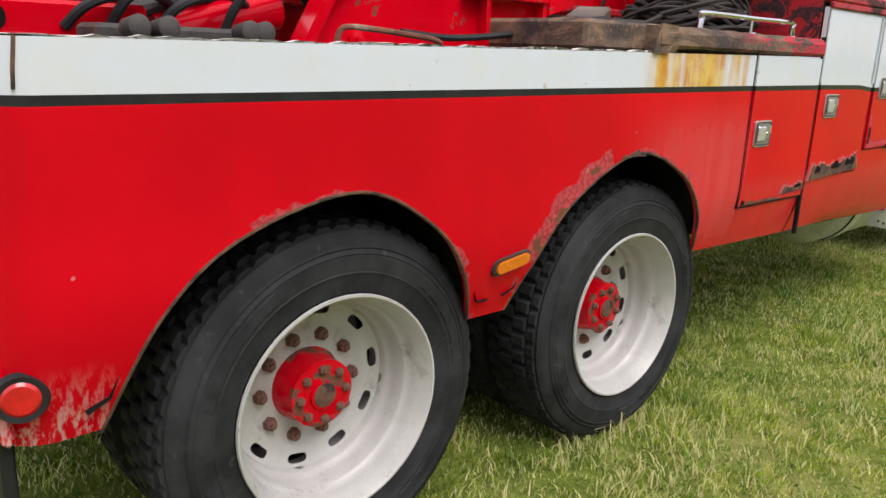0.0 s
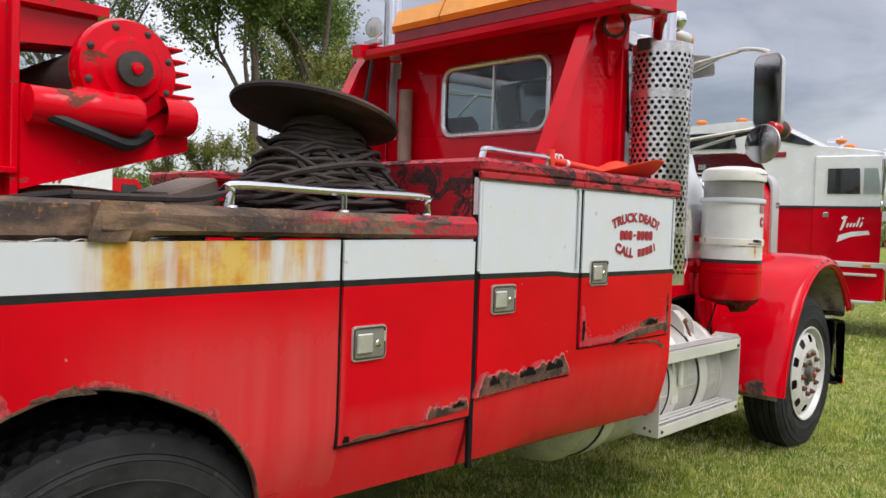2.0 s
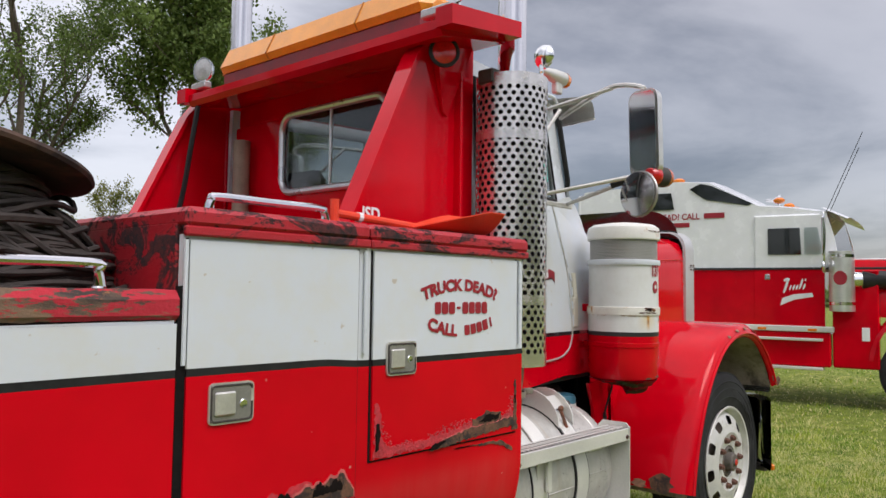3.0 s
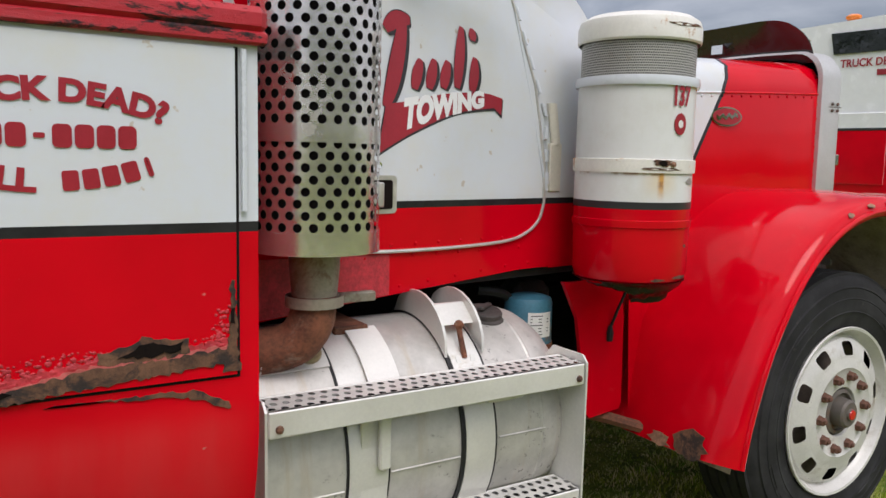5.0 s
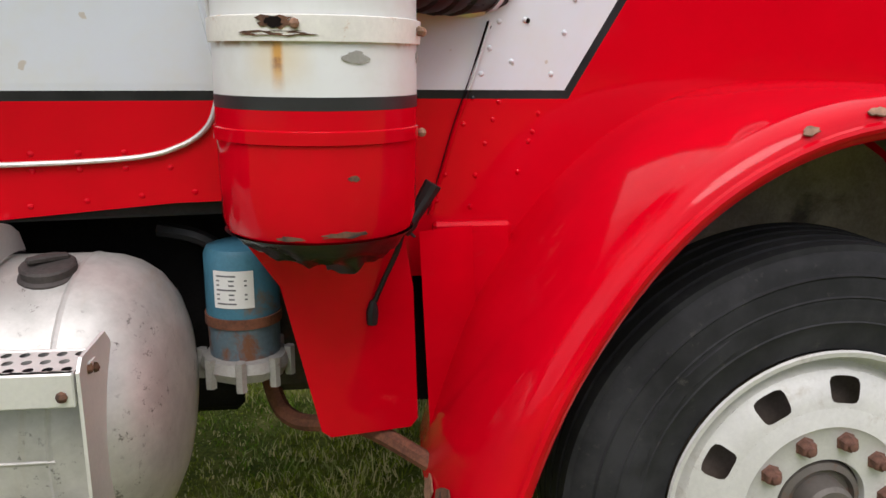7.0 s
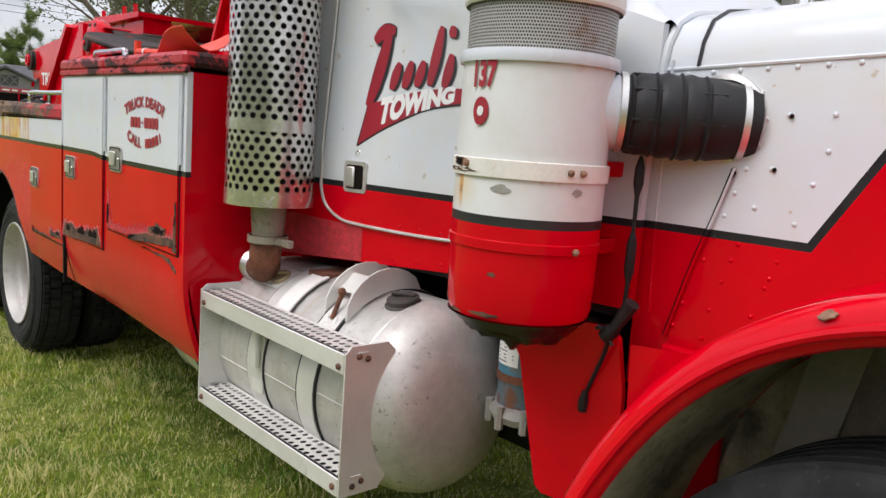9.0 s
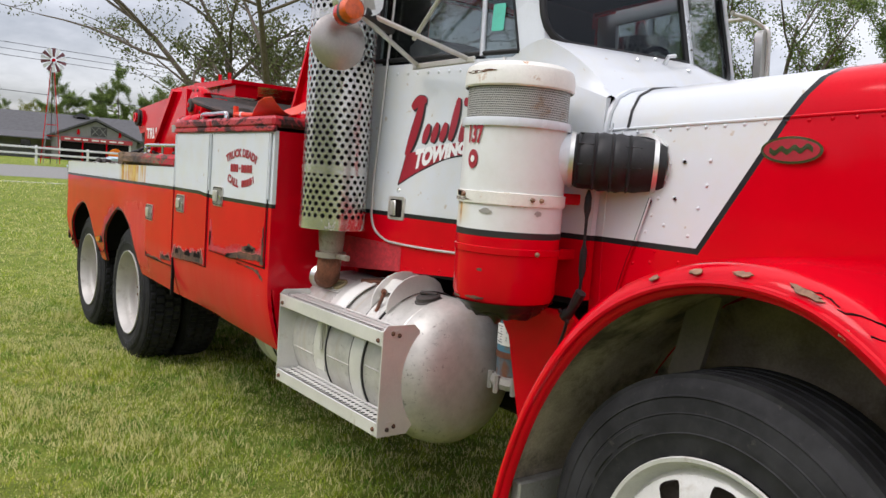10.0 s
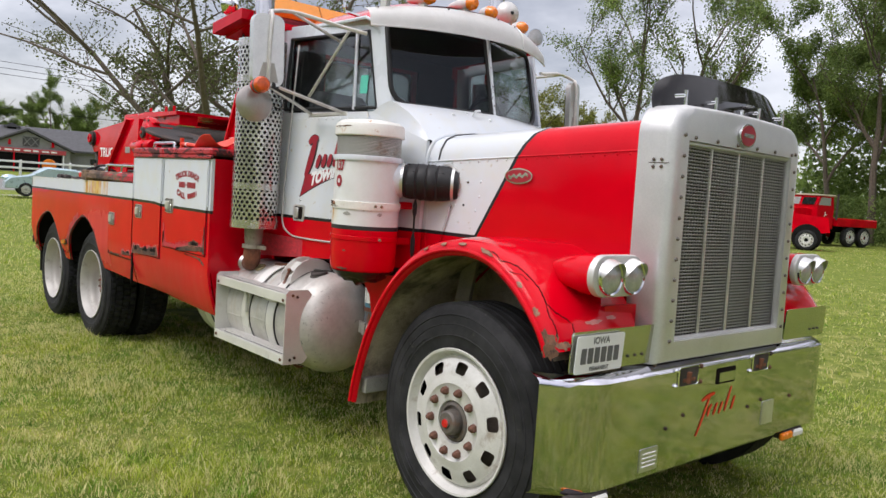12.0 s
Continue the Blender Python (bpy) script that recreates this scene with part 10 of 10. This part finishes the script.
LEAF = {"green": leaves("green_leaves", (0.07, 0.115, 0.028), (0.20, 0.27, 0.075)), "olive": leaves("olive_leaves", (0.065, 0.08, 0.028), (0.17, 0.19, 0.075)), "yellow": leaves("yellowing_leaves", (0.12, 0.15, 0.032), (0.30, 0.30, 0.08))}


def grow(seed, height, spread, stems, leaf_count, leaf_size, lean=0.0, bare=0.25, droop=0.0, reach=None):
    """A trunk with limbs, and leaves in clumps about the twigs."""
    r = random.Random(seed)
    wood, tips = Geo(), []

    def limb(p, way, length, rad, depth):
        pts, rs, q, d = [p], [rad], p, way.normalized()
        n = 5
        for i in range(n):
            d = (d + Vector((r.uniform(-1, 1), r.uniform(-1, 1), r.uniform(-0.5, 0.7) - droop * depth * 0.4)) * 0.16).normalized()
            q = q + d * length / n
            pts.append(q)
            rs.append(rad * (1 - 0.75 * (i + 1) / n) + 0.008)
        wood.tube(pts, rs, 7 if depth < 2 else 4, False)
        if depth >= 2:
            tips.extend((a, length) for a in pts[1:])
        if depth < 3:
            for k in range(r.randint(5, 7) if depth == 0 else r.randint(3, 5)):
                t = r.uniform(bare if depth == 0 else 0.2, 1.0)
                i = min(int(t * n), n - 1)
                base = pts[i].lerp(pts[i + 1], t * n - i)
                a = r.uniform(0, 6.283)
                out = Vector((math.cos(a), math.sin(a), r.uniform(0.1, 0.9) - droop))
                limb(base, (out * spread + d * 0.6), length * r.uniform(0.38, 0.62), rs[i] * 0.55, depth + 1)

    for s in range(stems):
        a = 6.283 * s / max(stems, 1) + r.random()
        way = Vector((math.cos(a) * (lean + 0.08 * (stems > 1) * 3), math.sin(a) * (lean + 0.08 * (stems > 1) * 3), 1))
        limb(Vector((0.25 * math.cos(a) * (stems > 1), 0.25 * math.sin(a) * (stems > 1), -0.1)), way, height * r.uniform(0.75, 0.95), 0.20 * height / 12, 0)
    if reach:
        limb(Vector((0, 0, 0.6)), Vector(reach), height * 1.05, 0.15 * height / 12, 0)
    rs_ = np.random.RandomState(seed)
    pick_ = rs_.randint(0, len(tips), leaf_count)
    base = np.array([tuple(tips[i][0]) for i in pick_])
    base = base + rs_.normal(0, 0.21 * height / 12, (leaf_count, 3))
    a, b = rs_.normal(0, 1, (leaf_count, 3)), rs_.normal(0, 1, (leaf_count, 3))
    a /= np.linalg.norm(a, axis=1)[:, None]
    b -= a * (a * b).sum(1)[:, None]
    b /= np.linalg.norm(b, axis=1)[:, None]
    size = leaf_size * rs_.uniform(0.6, 1.3, (leaf_count, 1))
    quad = np.stack([base - a * size * 0.5, base + b * size * 0.32, base + a * size * 0.5, base - b * size * 0.32], 1).reshape(-1, 3)
    return wood, quad


def leaf_mesh(name, quad, mat):
    mesh = bpy.data.meshes.new(name)
    n = len(quad) // 4
    mesh.vertices.add(n * 4)
    mesh.vertices.foreach_set("co", quad.astype(np.float32).ravel())
    mesh.loops.add(n * 4)
    mesh.loops.foreach_set("vertex_index", np.arange(n * 4, dtype=np.int32))
    mesh.polygons.add(n)
    mesh.polygons.foreach_set("loop_start", np.arange(0, n * 4, 4, dtype=np.int32))
    mesh.update(calc_edges=True)
    mesh.materials.append(mat)
    return mesh


def tree(kind, label, colour, **how):
    wood, quad = grow(**how)
    t = thing(kind, label, "tree", "trees round the lawn")
    part("trunk", wood, BARK, t, fix=False)
    crown = new("crown", leaf_mesh("crown", quad, LEAF[colour]))
    crown.parent = t
    return t


def plant(t, x, y, turn=0.0, size=1.0):
    return copy_thing(t, Matrix.Translation((x, y, ground_height(x, y))) @ Matrix.Rotation(radians(turn), 4, "Z") @ Matrix.Scale(size, 4))


locust = tree("slender_tree", "tall slender tree with airy green foliage", "green", seed=4, height=14, spread=0.75, stems=1, leaf_count=19000, leaf_size=0.125, bare=0.35)
full = tree("leafy_tree", "broad dense green tree at the lawn's edge", "green", seed=11, height=13, spread=0.95, stems=1, leaf_count=32000, leaf_size=0.165, bare=0.18)
willow = tree("spreading_tree", "wide many-stemmed tree with thin olive foliage", "olive", seed=23, height=11, spread=1.0, stems=4, leaf_count=34000, leaf_size=0.115, lean=0.42, reach=(-0.62, -0.8, 1.25), bare=0.25, droop=0.15)
ash = tree("dense_ash_tree", "tall dense dark green tree behind the wreckers", "green", seed=7, height=15, spread=0.66, stems=2, leaf_count=66000, leaf_size=0.155, lean=0.05, bare=0.03)
yellow = tree("yellowing_tree", "smaller tree with yellowing leaves", "yellow", seed=31, height=8, spread=0.9, stems=2, leaf_count=17000, leaf_size=0.13, lean=0.1, bare=0.1)
willow.matrix_basis = Matrix.Translation((-17.5, 10.4, 0))
locust.matrix_basis = Matrix.Translation((12.6, 27.5, 0))
ash.matrix_basis = Matrix.Translation((18.9, 25.2, 0))
full.matrix_basis = Matrix.Translation((2.0, 38.0, 0))
yellow.matrix_basis = Matrix.Translation((16.2, 20.5, 0)) @ Matrix.Scale(0.8, 4)
plant(locust, 13.2, 29.5, 130, 0.9)
plant(yellow, 11.9, 26.4, 60, 0.6)
plant(yellow, 16.9, 26.5, 300, 0.75)
plant(yellow, 21.0, 25.5, 130, 0.8)
plant(yellow, 12.6, 29.0, 170, 0.7)
plant(locust, 24.5, 29.0, 310, 0.8)
plant(locust, -18.5, 37.5, 75, 1.05)
plant(locust, -16.0, 39.5, 200, 1.1)
plant(yellow, -22.0, 35.0, 20, 1.15)
plant(yellow, -26.5, 36.5, 140, 1.2)
plant(full, -6.0, 51.5, 40, 1.25)
plant(full, -1.5, 48.0, 160, 1.2)
plant(locust, -9.4, 51.3, 20, 1.15)
plant(full, -10.0, 57.0, 300, 1.25)
plant(full, -5.0, 59.0, 90, 1.3)
plant(full, -13.5, 55.0, 260, 1.05)
plant(yellow, -4.5, 46.5, 220, 0.8)
plant(full, -77.0, 19.4, 10, 0.60)
plant(full, -77.5, 22.6, 80, 0.58)
plant(full, -79.0, 14.5, 210, 0.55)
plant(full, -80.0, 9.5, 330, 0.42)
plant(full, -79.0, 17.0, 150, 0.48)
plant(yellow, -78.0, 12.0, 60, 0.75)
plant(full, -78.0, 28.0, 110, 0.45)
plant(yellow, -58.0, 32.0, 200, 0.6)
plant(yellow, 30.0, 22.0, 100, 0.7)
plant(locust, 6.0, 33.0, 300, 1.0)
plant(yellow, 9.5, 25.0, 240, 0.6)
far = []
rs2 = np.random.RandomState(8)
for k in range(260):
    a = 2 * math.pi * k / 260 + rs2.uniform(-0.01, 0.01)
    d = 125 + rs2.uniform(-10, 25)
    h = 4.5 + 3.5 * abs(math.sin(a * 7.3)) + rs2.uniform(0, 1.5)
    if -0.75 < math.atan2(math.sin(a), math.cos(a)) < 0.35:
        h *= 0.35
    n = 330
    p = rs2.normal(0, 1, (n, 3)) * (2.2, 2.2, h * 0.28) + (4 + d * math.cos(a), 1 + d * math.sin(a), h * 0.5)
    e, f = rs2.normal(0, 1, (n, 3)), rs2.normal(0, 1, (n, 3))
    e /= np.linalg.norm(e, axis=1)[:, None]
    f /= np.linalg.norm(f, axis=1)[:, None]
    s = 0.55
    far.append(np.stack([p - e * s, p + f * s * 0.7, p + e * s, p - f * s * 0.7], 1).reshape(-1, 3))
woods = new("far_woods", leaf_mesh("far_woods", np.concatenate(far), LEAF["green"]))
tagged(woods, "low band of distant green woods round the field", "woods", kind="stuff")
belt = []
for k in range(26):
    cx, cy, h = -16 + 2.6 * k + rs2.uniform(-0.8, 0.8), -33 + rs2.uniform(-3, 3), rs2.uniform(6.5, 9.5)
    n = 620
    p = rs2.normal(0, 1, (n, 3)) * (1.3, 1.3, h * 0.22) + (cx, cy, h * 0.52)
    e, f = rs2.normal(0, 1, (n, 3)), rs2.normal(0, 1, (n, 3))
    e /= np.linalg.norm(e, axis=1)[:, None]
    f /= np.linalg.norm(f, axis=1)[:, None]
    belt.append(np.stack([p - e * 0.38, p + f * 0.26, p + e * 0.38, p - f * 0.26], 1).reshape(-1, 3))
tagged(new("tree_belt", leaf_mesh("tree_belt", np.concatenate(belt), LEAF["green"])), "belt of green trees across the lawn, mirrored in the paint", "trees", kind="stuff")
hedge = []
for cx, cy, n, w, h in ((-20, 42, 4000, 5, 1.6), (-7.5, 51.5, 12000, 8, 3.2), (2, 45, 6000, 6, 1.8), (15, 29, 11000, 5, 2.8), (20, 26, 9000, 5, 2.8)):
    p = rs2.uniform(-1, 1, (n, 3)) * (w, 1.5, h * 0.5) + (cx, cy, h * 0.5)
    e, f = rs2.normal(0, 1, (n, 3)), rs2.normal(0, 1, (n, 3))
    e /= np.linalg.norm(e, axis=1)[:, None]
    f /= np.linalg.norm(f, axis=1)[:, None]
    hedge.append(np.stack([p - e * 0.085, p + f * 0.055, p + e * 0.085, p - f * 0.055], 1).reshape(-1, 3))
p = rs2.uniform(-1, 1, (16000, 3)) * (9.5, 3.5, 5.5) + (-8.5, 62, 5.6)
p[:, 2] *= 0.75 + 0.25 * np.sin(p[:, 0] * 1.3)
e, f = rs2.normal(0, 1, (16000, 3)), rs2.normal(0, 1, (16000, 3))
e /= np.linalg.norm(e, axis=1)[:, None]
f /= np.linalg.norm(f, axis=1)[:, None]
hedge.append(np.stack([p - e * 0.24, p + f * 0.15, p + e * 0.24, p - f * 0.15], 1).reshape(-1, 3))
tagged(new("undergrowth", leaf_mesh("undergrowth", np.concatenate(hedge), LEAF["green"])), "tangled green undergrowth below the trees", "bushes", kind="stuff")

# ---- grass ----
def blades_mesh(n, x0, x1, y0, y1, tall, wide, seed, keep=None, spots=None):
    g = np.random.RandomState(seed)
    x, y = spots if spots is not None else (g.uniform(x0, x1, n), g.uniform(y0, y1, n))
    n = len(x)
    if keep is not None:
        ok = keep(x, y)
        x, y = x[ok], y[ok]
        n = len(x)
    clump = 0.66 + 0.34 * np.sin(x * 2.1 + np.sin(y * 1.7) * 2) * np.sin(y * 2.6 + np.cos(x * 1.3) * 2)
    clump = clump * (0.80 + 0.55 * np.sin(x * 9.3 + np.sin(y * 7.1) * 2.2) * np.sin(y * 10.4 + np.cos(x * 6.3) * 2.4))
    h = tall * g.uniform(0.35, 1.2, n) * clump
    a, lean = g.uniform(0, 6.283, n), g.uniform(0.2, 1.3, n) * h
    w = wide * g.uniform(0.6, 1.4, n)
    cx, cy = np.cos(a), np.sin(a)
    b = g.uniform(0, 6.283, n)
    lx, ly = np.cos(b) * lean, np.sin(b) * lean
    z0 = np.full(n, -0.005)
    p0 = np.stack([x - cx * w, y - cy * w, z0], 1)
    p1 = np.stack([x + cx * w, y + cy * w, z0], 1)
    p2 = np.stack([x + cx * w * 0.7 + lx * 0.35, y + cy * w * 0.7 + ly * 0.35, h * 0.6], 1)
    p3 = np.stack([x - cx * w * 0.7 + lx * 0.35, y - cy * w * 0.7 + ly * 0.35, h * 0.6], 1)
    p4 = np.stack([x + lx, y + ly, h * 0.95], 1)
    v = np.stack([p0, p1, p2, p3, p4], 1).reshape(-1, 3).astype(np.float32)
    mesh = bpy.data.meshes.new("grass")
    mesh.vertices.add(n * 5)
    mesh.vertices.foreach_set("co", v.ravel())
    idx = (np.arange(n, dtype=np.int32)[:, None] * 5 + np.array([0, 1, 2, 3, 3, 2, 4], dtype=np.int32)).ravel()
    mesh.loops.add(n * 7)
    mesh.loops.foreach_set("vertex_index", idx)
    mesh.polygons.add(n * 2)
    mesh.polygons.foreach_set("loop_start", (np.arange(n, dtype=np.int32)[:, None] * 7 + np.array([0, 4], dtype=np.int32)).ravel())
    mesh.update(calc_edges=True)
    mesh.materials.append(BLADES)
    return mesh


def tuft_spots(n, each, x0, x1, y0, y1, seed):
    """Blade roots gathered into tufts."""
    g = np.random.RandomState(seed)
    cx, cy = g.uniform(x0, x1, n), g.uniform(y0, y1, n)
    keep = np.sin(cx * 1.7 + 2 * np.sin(cy * 1.1)) * np.sin(cy * 2.0 + 1.5 * np.cos(cx * 1.4)) > -0.25
    cx, cy = cx[keep], cy[keep]
    return np.repeat(cx, each) + g.normal(0, 0.028, len(cx) * each), np.repeat(cy, each) + g.normal(0, 0.028, len(cy) * each)


def thinning(x0, x1, y0, y1, soft, seed):
    """Keeps all inside the rectangle and ever fewer outside it."""
    g = np.random.RandomState(seed)
    def keep(x, y):
        out = np.hypot(np.maximum(np.maximum(x0 - x, x - x1), 0), np.maximum(np.maximum(y0 - y, y - y1), 0))
        return g.uniform(0, 1, len(x)) > out / soft
    return keep


GRASS = "short uneven green and straw-coloured grass"
clear = lambda keep: (lambda x, y: keep(x, y) & ~((x > 1.2) & (x < 4.6) & (y > 1.2) & (y < 2.3)))
tagged(new("grass", blades_mesh(540000, -2.8, 12, -4.4, 5.4, 0.064, 0.0027, 1, clear(thinning(-1, 10.2, -2.4, 3.4, 2.0, 4)))), GRASS, "grass", kind="stuff")
tagged(new("grass", blades_mesh(0, 0, 0, 0, 0, 0.105, 0.0026, 6, clear(thinning(-1, 10.2, -2.4, 3.4, 2.0, 7)), tuft_spots(8200, 14, -2.8, 12, -4.4, 5.4, 9))), "longer tufts in the mown lawn", "grass", kind="stuff")
tagged(new("grass", blades_mesh(240000, -16, 17, -11, 18, 0.066, 0.0055, 2, clear(thinning(-9, 12, -6, 12, 6.0, 5)))), GRASS, "grass", kind="stuff")
tagged(new("grass", blades_mesh(110000, -34, 26, -16, 44, 0.075, 0.013, 3, lambda x, y: np.hypot(x - 4, y - 1) > 9 + 3 * np.sin(x * 0.9) * np.sin(y * 0.8))), GRASS, "grass", kind="stuff")
